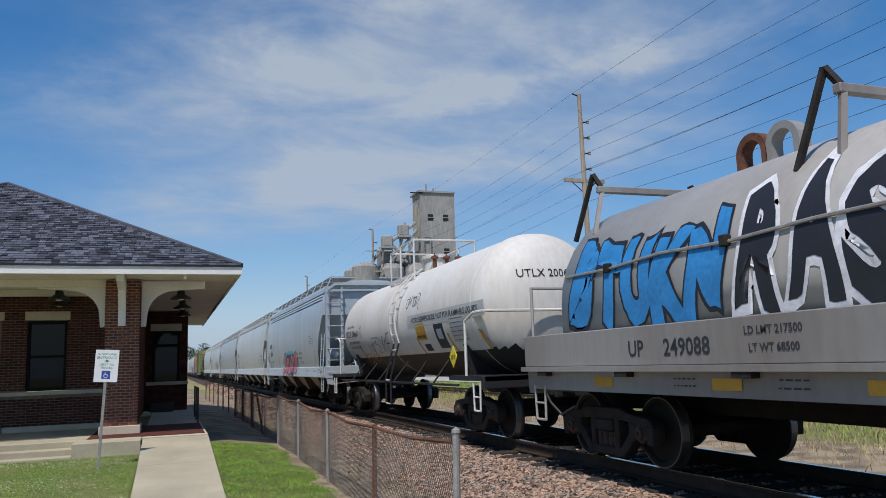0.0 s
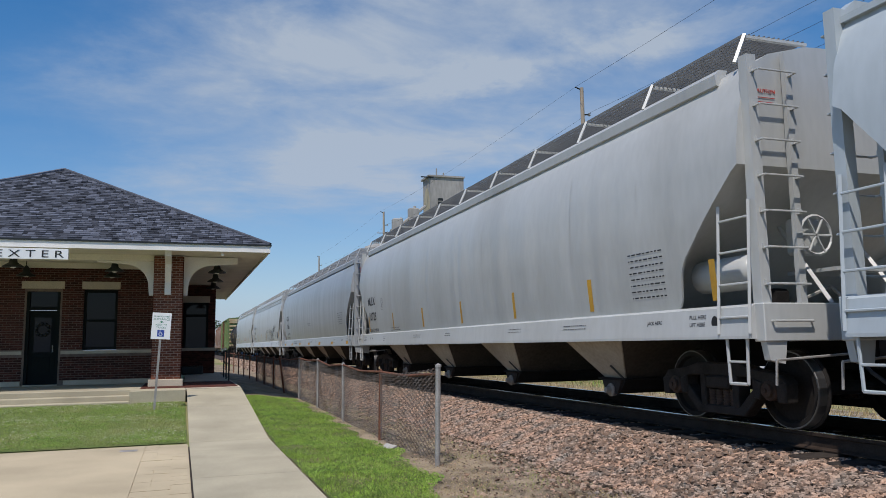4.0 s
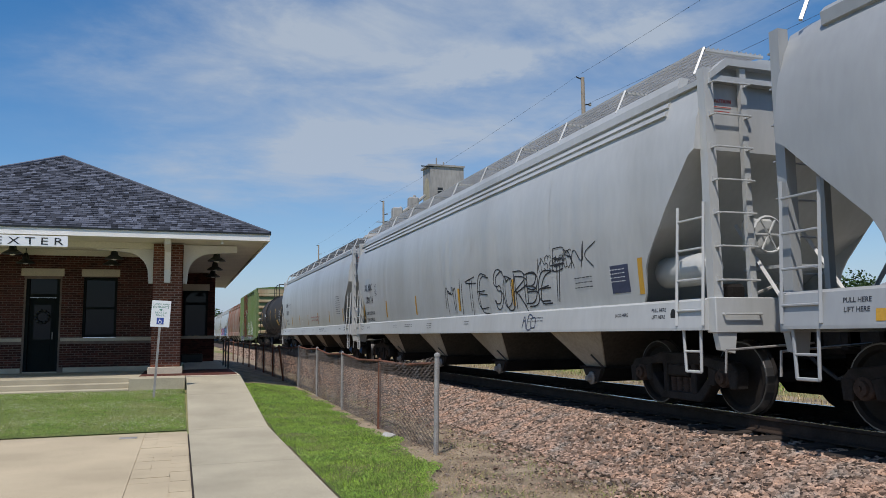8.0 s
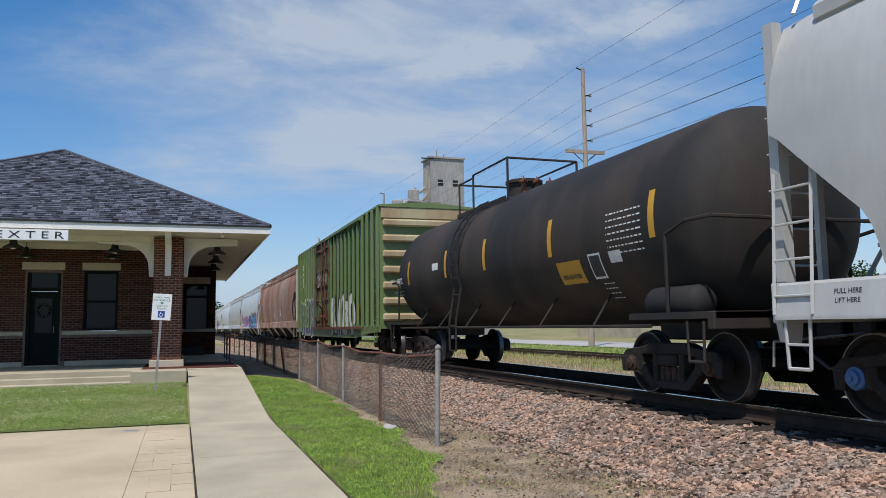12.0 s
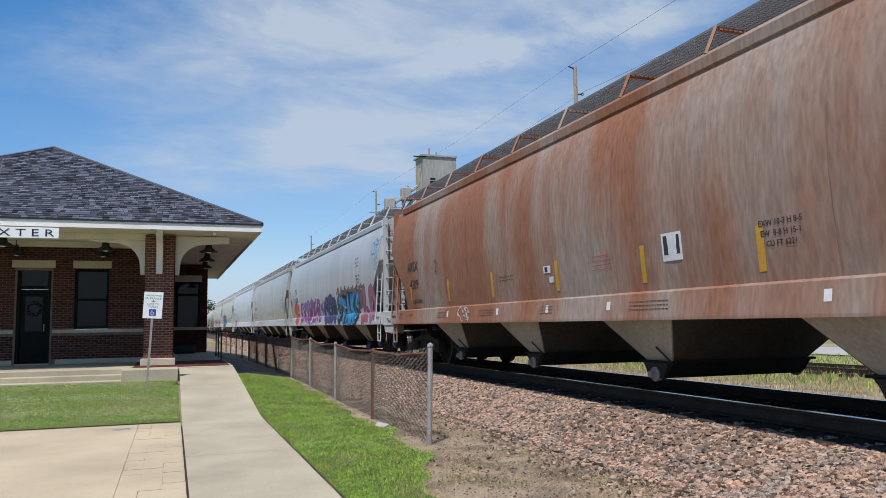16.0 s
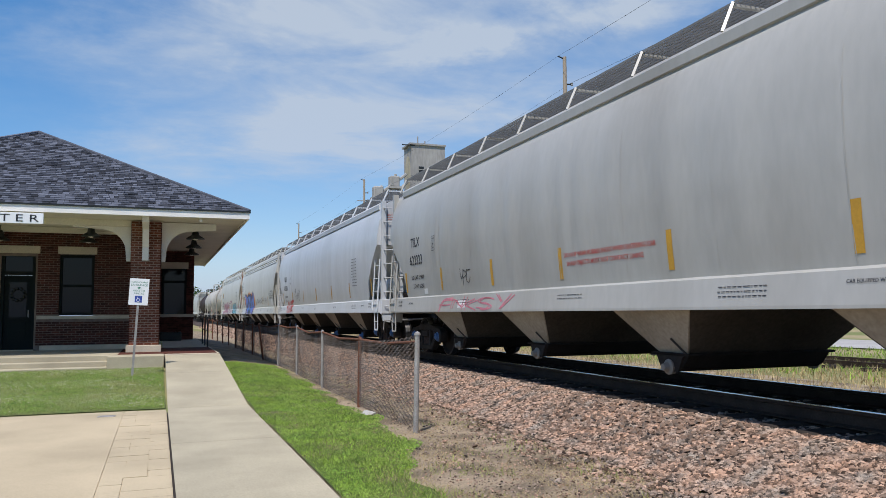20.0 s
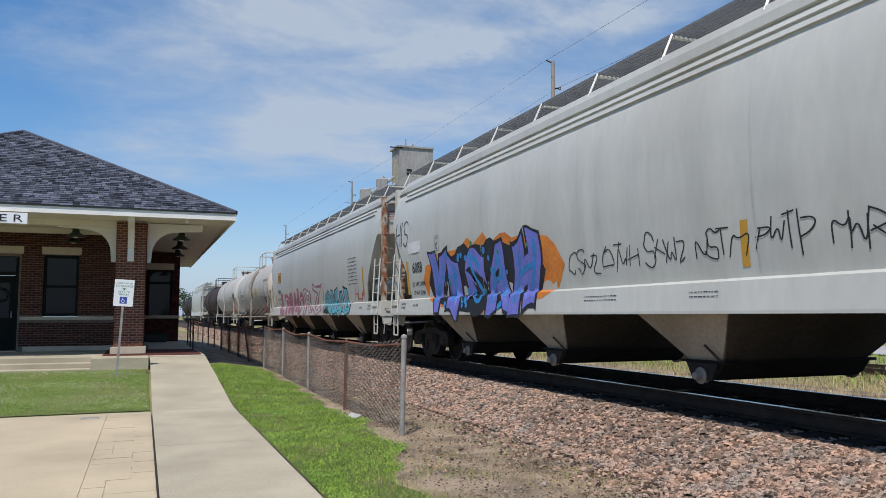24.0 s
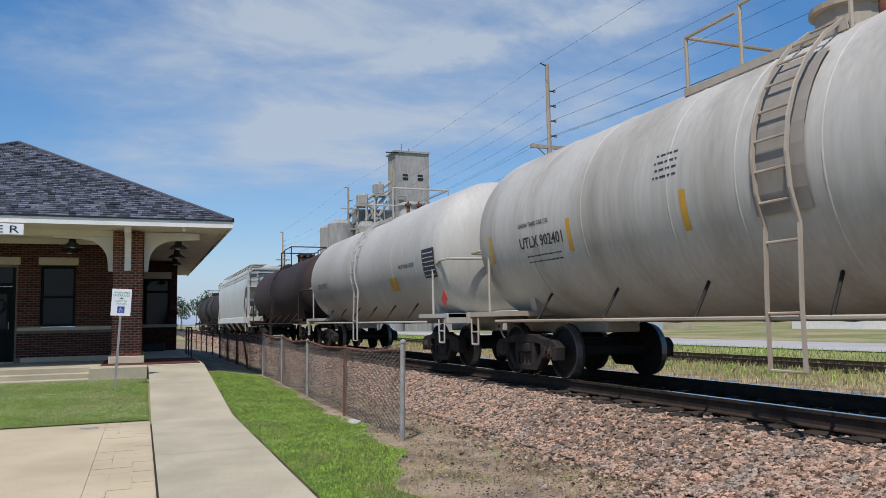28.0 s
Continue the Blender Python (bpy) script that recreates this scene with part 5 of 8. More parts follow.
def tank_car(L, skin, label, R=1.48, zc=2.55, trim=None, two_tone=False, rails=None, bands=(), dark_dome=False, platform=1.7, dome_skin=None, deck=(-1.25, 1.35), guard=0.62, half=0.0, coat=1.52, steps=0.0, shield=False):
    car = thing("tank_car", pose(0, 0, 0), label, "freight car", "cars of the freight train")
    trim = trim or skin; rails = rails or trim
    e = (L - 0.9) / 2; half = half or e - 0.85
    sh = part("shell", tank_shell(R, half, 0.75), skin, car, smooth=True)
    sh.matrix_local = pose(0, 0, zc)
    if two_tone:
        bm = tank_shell(R + 0.003, half, 0.753, 96)
        bmesh.ops.delete(bm, geom=[f for f in bm.faces if f.calc_center_median().z > coat - zc], context="FACES")
        o = part("lower_coat", bm, "coatblack", car, "black lower half of the shell", True); o.matrix_local = pose(0, 0, zc)
    if dome_skin:
        bm = tank_shell(R + 0.003, half, 0.753, 96)
        bmesh.ops.delete(bm, geom=[f for f in bm.faces if f.calc_center_median().y > -half], context="FACES")
        o = part("end_dome", bm, dome_skin, car, "cream tank end with rust stains", True); o.matrix_local = pose(0, 0, zc)
    for y in bands:
        o = part("shell_seam", lathe(bmesh.new(), [(R, -0.012), (R + 0.012, 0), (R, 0.012)], pose(0, y, zc, 90, 0, 0), 48, False), skin, car, smooth=True)
    xf = tank_x(R, zc)
    low = "coatblack" if two_tone else trim
    for s in (-1, 1): part("stub_sill", B(-0.3, 0.3, min(s * e, s * (e - 2.7)), max(s * e, s * (e - 2.7)), 0.70, 1.10, bevel=0.02), low, car)
    for s in (-1, 1):
        ye = s * e
        part("end_platform", B(-1.45, 1.45, min(ye, ye - s * platform), max(ye, ye - s * platform), 0.98, 1.06), low, car)
        part("end_sill", B(-1.48, 1.48, min(ye, ye - s * 0.12), max(ye, ye - s * 0.12), 0.86, 1.06, bevel=0.01), low, car)
        part("saddle", prism(bmesh.new(), [(-1.12, 1.62), (-1.0, 1.06), (1.0, 1.06), (1.12, 1.62), (0.9, 1.35), (0.0, 1.12), (-0.9, 1.35)], "y", s * (e - 1.7) - 0.09, s * (e - 1.7) + 0.09), low, car)
        part("end_handrail", rods([(-1.42, ye - s * 0.9, 1.05), (-1.42, ye - s * 0.9, 2.0), (-1.40, ye - s * 0.55, 2.12), (-1.38, ye - s * 0.10, 2.12), (1.38, ye - s * 0.10, 2.12), (1.42, ye - s * 0.9, 2.0), (1.42, ye - s * 0.9, 1.05)], 0.025), rails, car)
        stirrup(car, -1.46, ye - s * 0.35, s, rails)
        coupler(car, ye - s * 0.1, s)
        truck(car, s * (e - 1.45))
    for sx in (-1, 1):
        part("side_rail", rods([(sx * 1.46, -e + 1.2, 0.90), (sx * 1.46, e - 1.2, 0.90)], 0.022), low, car)
        for i in range(6):
            y = -e + 2.6 + i * (2 * e - 5.2) / 5
            part("rail_bracket", rods([(sx * 1.46, y, 0.90), (sx * 1.02, y + 0.22, 1.36)], 0.02), "truck", car)
    # manway, top platform and ladder
    zt = zc + R; ym = (deck[0] + deck[1]) / 2 - 0.5
    part("manway", lathe(bmesh.new(), [(0.34, -0.12), (0.34, 0.26), (0.40, 0.27), (0.40, 0.33), (0.30, 0.36), (0.0, 0.38)], pose(0, ym, zt), 20), "tankblack" if dark_dome else trim, car)
    for k in range(3): part("valve", lathe(bmesh.new(), [(0.05, -0.1), (0.05, 0.18), (0.09, 0.19), (0.09, 0.24), (0.03, 0.26), (0.0, 0.34)], pose(-0.3 + 0.3 * k, ym - 0.62, zt), 10), "rust", car)
    for x0 in (-0.82, 0.36):
        part("top_platform", grate_bm(x0, x0 + 0.46, deck[0], deck[1], zt - 0.20, 6, int((deck[1] - deck[0]) / 0.045)), "grate", car)
        part("platform_edge", box(B(x0 - 0.02, x0, deck[0], deck[1], zt - 0.24, zt - 0.15), x0 + 0.46, x0 + 0.48, deck[0], deck[1], zt - 0.24, zt - 0.15), rails, car)
    for sx in (-1, 1):
        x = sx * 0.78
        for y in (deck[0], deck[1]): part("platform_support", rods([(x, y, zt - 0.20), (x, y, zt - 0.42)], 0.025), trim, car)
        part("safety_rail", rods([(x, deck[0], zt - 0.3), (x, deck[0], zt + guard), (x, deck[1] - 0.9, zt + guard), (x, deck[1] - 0.9, zt - 0.2)], 0.024), rails, car)
        part("safety_rail", rods([(x, deck[1] - 0.84, zt + guard - 0.06), (x, deck[1], zt + guard - 0.06), (x, deck[1], zt - 0.3)], 0.024), rails, car)
    for y, h in ((deck[0], guard), (deck[1], guard - 0.06)): part("safety_rail", rods([(-0.78, y, zt + h), (0.78, y, zt + h)], 0.024), rails, car)
    if shield:
        bs = bmesh.new(); prev = None
        for i in range(9):
            q = math.pi * (-0.10 + 0.34 * i / 8); p = [bs.verts.new((-(R + 0.03) * math.cos(q), steps + d, zc + (R + 0.03) * math.sin(q))) for d in (-0.33, 0.33)]
            if prev: bs.faces.new((prev[0], prev[1], p[1], p[0]))
            prev = p
        part("ladder_plate", bs, "greyhop", car, "dull steel plate behind the ladder")
    bm = bmesh.new()
    P = [(-(R + 0.10) * math.cos(a), zc + (R + 0.10) * math.sin(a)) for a in [math.pi * (-0.12 + 0.46 * i / 7) for i in range(8)]]
    P = [(-1.5, 0.42), (-1.5, 1.0)] + P
    def off(k, d):
        a, b = P[max(k - 1, 0)], P[min(k + 1, len(P) - 1)]
        dx, dz = b[0] - a[0], b[1] - a[1]; l = math.hypot(dx, dz)
        return (P[k][0] - dz / l * d, P[k][1] + dx / l * d)
    cut = next(k for k in range(len(P)) if P[k][1] > coat) if two_tone else 0
    side = lambda a, b: [off(k, 0.018) for k in range(a, b)] + [off(k, -0.018) for k in reversed(range(a, b))]
    out = side(cut, len(P))
    lad = part("ladder", prism(bm, out, "y", -0.215, -0.19), rails, car)
    lad.matrix_local = pose(0, steps, 0)
    part("ladder_stringer", prism(bmesh.new(), out, "y", 0.19, 0.215), rails, lad)
    if cut:
        for y in (-0.2025, 0.2025): part("ladder_foot", prism(bmesh.new(), side(0, cut + 1), "y", y - 0.0125, y + 0.0125), "coatblack", lad, "black foot of the ladder")
    rung = part("rung", rod(bmesh.new(), (0, -0.2, 0), (0, 0.2, 0), 0.014), rails, lad)
    for i in range(11):
        f = i / 10 * (len(P) - 1); k = min(int(f), len(P) - 2); g = f - k
        m = pose(P[k][0] + (P[k + 1][0] - P[k][0]) * g, 0, P[k][1] + (P[k + 1][1] - P[k][1]) * g)
        if i == 0: rung.matrix_local = m
        else: share(rung, lad, m)
    return car, xf
def box_car(L):
    car = thing("boxcar", pose(0, 0, 0), "green ribbed boxcar with rusty sliding plug doors and graffiti", "freight car", "cars of the freight train")
    e = (L - 0.9) / 2; w = 1.50; z0, z1 = 0.98, 4.48
    part("body", B(-w + 0.06, w - 0.06, -e + 0.12, e - 0.12, z0, z1), "green", car)
    part("roof", prism(bmesh.new(), [(-w - 0.02, z1 - 0.04), (w + 0.02, z1 - 0.04), (w + 0.02, z1 + 0.02), (0, z1 + 0.14), (-w - 0.02, z1 + 0.02)], "y", -e, e), "green", car)
    for s in (-1, 1):
        part("side_sill", prism(bmesh.new(), [(-e, z0 + 0.02), (-e, z0 - 0.20), (-e + 1.0, z0 - 0.22), (-e + 3.2, z0 - 0.40), (e - 3.2, z0 - 0.40), (e - 1.0, z0 - 0.22), (e, z0 - 0.20), (e, z0 + 0.02)], "x", s * w - 0.03, s * w + 0.03), "green", car)
        n = 24
        for i in range(n + 1):
            y = -e + 0.1 + (2 * e - 0.2) * i / n
            if -0.6 < y < 2.85: continue
            part("side_post", B(s * w - 0.07, s * w + 0.01, y - 0.05, y + 0.05, z0 - 0.05, z1 - 0.05, bevel=0.012), "green", car)
    y0, y1 = -0.52, 2.76
    d = part("plug_door", B(-w - 0.05, -w + 0.05, y0, y1, z0 + 0.02, z1 - 0.12, bevel=0.01), "greenrust", car, "rust-streaked green plug door")
    for zz in (1.00, 1.20, 1.98, 2.55, 3.16, 4.0): part("door_stiffener", B(-w - 0.10, -w - 0.05, y0 + 0.02, y1 - 0.02, zz, zz + 0.09, bevel=0.012), "greenrust", d)
    for yy in (y0, 1.12, y1 - 0.14): part("door_edge", B(-w - 0.11, -w - 0.05, yy, yy + 0.13, z0 + 0.02, z1 - 0.12, bevel=0.01), "greenrust", d)
    for yy in (2.16, 0.82, 0.15): part("lock_rod", rods([(-w - 0.15, yy, z0 - 0.12), (-w - 0.15, yy, z1 - 0.1)], 0.028), "rust", d)
    for yy, zz in ((2.16, 1.3), (0.82, 1.3), (0.15, 1.3), (2.16, 2.7), (0.82, 2.7), (0.15, 3.7), (0.82, 3.9)): part("rod_keeper", B(-w - 0.19, -w - 0.10, yy - 0.07, yy + 0.07, zz, zz + 0.12, bevel=0.015), "rust", d)
    part("lock_box", B(-w - 0.17, -w - 0.05, 0.95, 1.20, 1.55, 2.15, bevel=0.02), "greenrust", d)
    part("lock_handle", rods([(-w - 0.19, 0.4, 1.75), (-w - 0.19, 1.2, 1.9)], 0.025), "rust", d)
    part("door_rail", B(-w - 0.12, -w, -5.8, 3.2, z0 - 0.10, z0 - 0.02), "rust", car)
    part("door_rail", B(-w - 0.12, -w, -5.8, 3.2, z1 - 0.14, z1 - 0.06), "green", car)
    for s in (-1, 1):
        ye = s * (e - 0.12)
        part("end_wall", B(-w + 0.02, w - 0.02, min(ye, ye + s * 0.05), max(ye, ye + s * 0.05), z0 - 0.1, z1), "green", car, "green end wall with tan corrugations")
        for i in range(7): part("end_corrugation", B(-w + 0.1, w - 0.1, min(ye + s * 0.05, ye + s * 0.17), max(ye + s * 0.05, ye + s * 0.17), z0 + 0.12 + i * 0.46, z0 + 0.34 + i * 0.46, bevel=0.05), "tanwood", car)
        part("end_plate", B(-w + 0.06, w - 0.06, min(ye + s * 0.05, ye + s * 0.10), max(ye + s * 0.05, ye + s * 0.10), z1 - 0.36, z1 - 0.05), "tanwood", car)
        part("side_ladder", ladder_bm((-w - 0.03, ye - s * 0.05, 0.9), (-w - 0.03, ye - s * 0.05, 2.6), (-w - 0.03, ye - s * 0.5, 0.9), (-w - 0.03, ye - s * 0.5, 2.6), 4), "green", car)
        stirrup(car, -w, ye - s * 0.35, s, "green"); coupler(car, s * e - s * 0.1, s); truck(car, s * (e - 1.30))
    part("center_sill", B(-0.2, 0.2, -e, e, 0.6, 0.95), "underframe", car)
    part("brake_gear", rods([(-0.9, -2.5, 0.6), (-0.9, 2.5, 0.6)], 0.03), "truck", car)
    return car
def coil_car(L):
    car = thing("coil_car", pose(0, 0, 0), "grey coil steel car with a rounded graffiti-covered hood", "freight car", "cars of the freight train")
    e = (L - 0.9) / 2; R = 1.36; zc = 1.96
    def hx(z): return R if z < zc else math.sqrt(max(R * R - ((z - zc) * 1.0) ** 2, 0.01))
    out = [(-R, 1.60)] + [(-R * math.cos(math.pi * i / 16), zc + R * math.sin(math.pi * i / 16)) for i in range(17)] + [(R, 1.60)]
    for k, (y0, y1) in enumerate(((-e + 0.9, -0.05), (0.05, e - 0.9))):
        h = part("hood", prism(bmesh.new(), out, "y", y0, y1), "coil", car, "rounded steel hood", False)
        for f in h.data.polygons: f.use_smooth = abs(f.normal.y) < 0.5
        for yy in (y0 + 0.15, (y0 + y1) / 2 - 0.5, y1 - 0.15):
            part("lift_bracket", box(rods([(-0.95, yy - 0.12, zc + R - 0.42), (-0.72, yy, zc + R + 0.24)], 0.04, 4), -0.80, 0.80, yy - 0.045, yy + 0.045, zc + R + 0.18, zc + R + 0.27, bevel=0.01), "coilsill", h)
            part("bracket_leg", rods([(-0.72, yy, zc + R + 0.24), (-0.78, yy + 0.12, zc + R + 0.46), (-0.98, yy + 0.34, zc + R - 0.44)], 0.038, 4), "truck", h)
            part("lift_bracket", rods([(0.95, yy - 0.12, zc + R - 0.42), (0.72, yy, zc + R + 0.34)], 0.045, 4), "truck", h)
        for dy, mt in ((0.7, "coilsill"), (1.15, "rust")):
            bm = bmesh.new(); n_ = 10; prev = None
            for i in range(n_ + 5):
                a = math.pi * min(max(i - 2, 0), n_) / n_
                zz = zc + R + 0.12 + 0.20 * math.sin(a) - (0.28 * (2 - i) / 2 if i < 2 else (0.28 * (i - n_ - 2) / 2 if i > n_ + 2 else 0))
                ring = [bm.verts.new((x_, (y0 + y1) / 2 + dy + rr * math.cos(a), zc + R + 0.12 + (zz - zc - R - 0.12) * (rr / 0.2 if zz > zc + R + 0.12 else 1))) for x_, rr in ((-0.28, 0.15), (-0.28, 0.23), (-0.12, 0.23), (-0.12, 0.15))]
                if prev:
                    for m_ in range(4): bm.faces.new((prev[m_], prev[(m_ + 1) % 4], ring[(m_ + 1) % 4], ring[m_]))
                prev = ring
            part("lift_loop", bm, mt, h)
    for s in (-1, 1):
        part("side_sill", B(s * 1.45 - 0.05, s * 1.45 + 0.05, -e, e, 1.20, 1.62, bevel=0.01), "coilsill", car)
        part("sill_flange", B(s * 1.48 - 0.09, s * 1.48 + 0.09, -e, e, 1.14, 1.20), "coilsill", car)
        part("lower_sill", B(s * 1.42 - 0.04, s * 1.42 + 0.04, -e, e, 0.90, 1.14), "coilsill", car)
        for i in range(9): part("sill_gusset", B(s * 1.50 - 0.06, s * 1.50 + 0.06, -e + 0.6 + i * (2 * e - 1.2) / 8 - 0.12, -e + 0.6 + i * (2 * e - 1.2) / 8 + 0.12, 1.08, 1.14), "truck", car)
        ye = s * e
        part("end_sill", B(-1.45, 1.45, min(ye, ye - s * 0.15), max(ye, ye - s * 0.15), 0.84, 1.3), "coilsill", car)
        part("end_handrail", rods([(-1.4, ye - s * 0.1, 1.3), (-1.4, ye - s * 0.1, 2.3), (-0.4, ye - s * 0.1, 2.3), (-0.4, ye - s * 0.1, 1.3)], 0.022), "coil", car)
        stirrup(car, -1.46, ye - s * 0.35, s, "coil"); coupler(car, ye - s * 0.1, s); truck(car, s * (e - 1.30))
    cz = zc + 0.42; cx_ = -math.sqrt(R * R - 0.42 ** 2) - 0.03
    part("hood_cable", rods([(cx_ - 0.01 * (i % 2), -e + 1.0 + i * (2 * e - 2.0) / 14, cz - 0.05 * abs(math.sin(i * 1.3))) for i in range(15)], 0.018), "galv", car)
    for i in range(1, 14, 2): part("cable_clip", B(cx_ - 0.05, cx_ + 0.03, -e + 1.0 + i * (2 * e - 2.0) / 14 - 0.05, -e + 1.0 + i * (2 * e - 2.0) / 14 + 0.05, cz - 0.09, cz + 0.02, bevel=0.01), "truck", car)
    part("floor", B(-1.4, 1.4, -e, e, 1.0, 1.12), "truck", car)
    part("center_sill", B(-0.25, 0.25, -e, e, 0.6, 1.0), "underframe", car)
    return car, (lambda z: max(hx(z), 0.2))
def place(car, s0, s1):
    """Stand a car at its place in the train; key the motion later."""
    CARS.append((car, (s0 + s1) / 2))
    return car
def tag(car, y0, y1, z0, z1, material, seed, width=0.03, xf=hopper_x):
    """A quick handwritten scrawl."""
    r = random.Random(seed)
    n = max(2, round((y1 - y0) / max(0.62 * (z1 - z0), 0.1)))
    word = "".join(r.choice("ASEKNORMTWUZHPC") for _ in range(n))
    return scrawl(car, word, y1, y0, z0, z1, material, seed, min(width, 0.05 * (z1 - z0) + 0.003), xf, False, "graffiti_tag", 0.2)
def stripes(car, L, ys, xf=hopper_x, z0=1.40, z1=1.85):
    for y in ys: part("reflector_strip", strip_patch(y, z0, y - 0.02, z1, 0.10, xf, 0.004), "yellow", car, "yellow reflective strip")
def plate_c(car, y, z, xf=hopper_x):
    bm = bmesh.new(); q_ = [(y - 0.11, z - 0.15), (y + 0.11, z - 0.15), (y + 0.11, z), (y + 0.11, z + 0.15), (y - 0.11, z + 0.15), (y - 0.11, z), (y - 0.11, z - 0.15)]
    for a, b in zip(q_, q_[1:]): ribbon(bm, [a, b], 0.011, 0.007, xf)
    part("plate_frame", bm, "mark", car); lay_text(car, "C", y, z - 0.11, 0.17, "mark", xf); lay_text(car, "PLATE", y, z + 0.08, 0.055, "mark", xf)

# cars in order, by their ends along the train
def S_hopper(s0, s1, *a, **k): return place(hopper_car(s1 - s0, *a, **k), s0, s1)
TRAIN = [-4.2, 13.8, 26.8, 42.8, 61.5, 80.7, 99.0, 118.0, 132.6, 149.6, 168.4, 186.6, 204.6, 223.2, 240.6, 258.7, 273.5, 287.8, 303, 320, 334, 348]
c0, cx0 = coil_car(17.3); place(c0, TRAIN[0], 13.1)
t1, tx1 = tank_car(TRAIN[2] - TRAIN[1], "tankwhite", "white tank car with a black lower half and yellow diamond placards", two_tone=True, R=1.28, zc=2.28, trim="tankwhite", bands=(0.38, -5.1), half=5.15, deck=(-0.35, 1.65), guard=0.66, steps=-0.4); place(t1, TRAIN[1], TRAIN[2])
A = S_hopper(TRAIN[2], TRAIN[3], "bluegrey", "blue-grey covered hopper with pink graffiti lettering")
Bc = S_hopper(TRAIN[3], TRAIN[4], "grey", "light grey covered hopper car", rib_eave=False)
C = S_hopper(TRAIN[4], TRAIN[5], "steelgrey", "mid grey covered hopper car with dark weights lettering", rib_eave=False, walkway="gratepale")
D = S_hopper(TRAIN[5], TRAIN[6], "grey", "pale grey covered hopper with black graffiti scrawls", walkway="gratepale")
E_ = S_hopper(TRAIN[6], TRAIN[7], "grey", "clean light grey covered hopper car", caps="bluecap", rib_eave=False)
t2, tx2 = tank_car(TRAIN[8] - TRAIN[7], "tankblack", "dirty black tank car with faded yellow strips", R=1.38, zc=2.28, dark_dome=True, deck=(0.1, 2.9), guard=0.62, steps=1.5, bands=(1.4,)); place(t2, TRAIN[7], TRAIN[8])
bx = place(box_car(TRAIN[9] - TRAIN[8]), TRAIN[8], TRAIN[9])
br = S_hopper(TRAIN[9], TRAIN[10], "rusty", "rust-stained grey covered hopper car", rib_eave=False, end_skin="cream")
G = S_hopper(TRAIN[10], TRAIN[11], "grey", "light grey covered hopper with purple and blue graffiti", caps="bluecap", rib_eave=False)
H = S_hopper(TRAIN[11], TRAIN[12], "warmgrey", "light grey covered hopper car with red scrawls", caps="bluecap", pipes="greyhop", rib_eave=False)
I_ = S_hopper(TRAIN[12], TRAIN[13], "palegrey", "pale grey covered hopper car", caps="bluecap", rib_eave=False)
J = S_hopper(TRAIN[13], TRAIN[14], "cream", "pale covered hopper with a blue and orange graffiti piece")
K = S_hopper(TRAIN[14], TRAIN[15], "cream", "off-white covered hopper with faded red graffiti and yellow name plate", end_skin="rustcream")
t3, tx3 = tank_car(TRAIN[16] - TRAIN[15], "tankgrey", "dirty white tank car with ladder and yellow placards", trim="tanktrim", R=1.48, zc=2.33, bands=(4.5, 3.0, 1.2, 0.15, -0.9, -3.3, -4.9), dome_skin="domerust", half=6.2, deck=(-0.7, 1.6), guard=0.56, steps=-0.4, shield=True); place(t3, TRAIN[15], TRAIN[16])
t4, tx4 = tank_car(TRAIN[17] - TRAIN[16], "tankpale", "white tank car with red diamond placards", R=1.48, zc=2.33, bands=(-3.2, 0, 3.2)); place(t4, TRAIN[16], TRAIN[17])
t5, tx5 = tank_car(TRAIN[18] - TRAIN[17], "tankrust", "rust-stained black tank car", R=1.38, zc=2.28, dark_dome=True); place(t5, TRAIN[17], TRAIN[18])
w6 = S_hopper(TRAIN[18], TRAIN[19], "cream", "white covered hopper car far down the train")
t7, tx7 = tank_car(TRAIN[20] - TRAIN[19], "tankblack", "black tank car at the far end", R=1.38, zc=2.28); place(t7, TRAIN[19], TRAIN[20])
t8, tx8 = tank_car(TRAIN[21] - TRAIN[20], "tankblack", "black tank car at the far end", R=1.38, zc=2.28); place(t8, TRAIN[20], TRAIN[21])

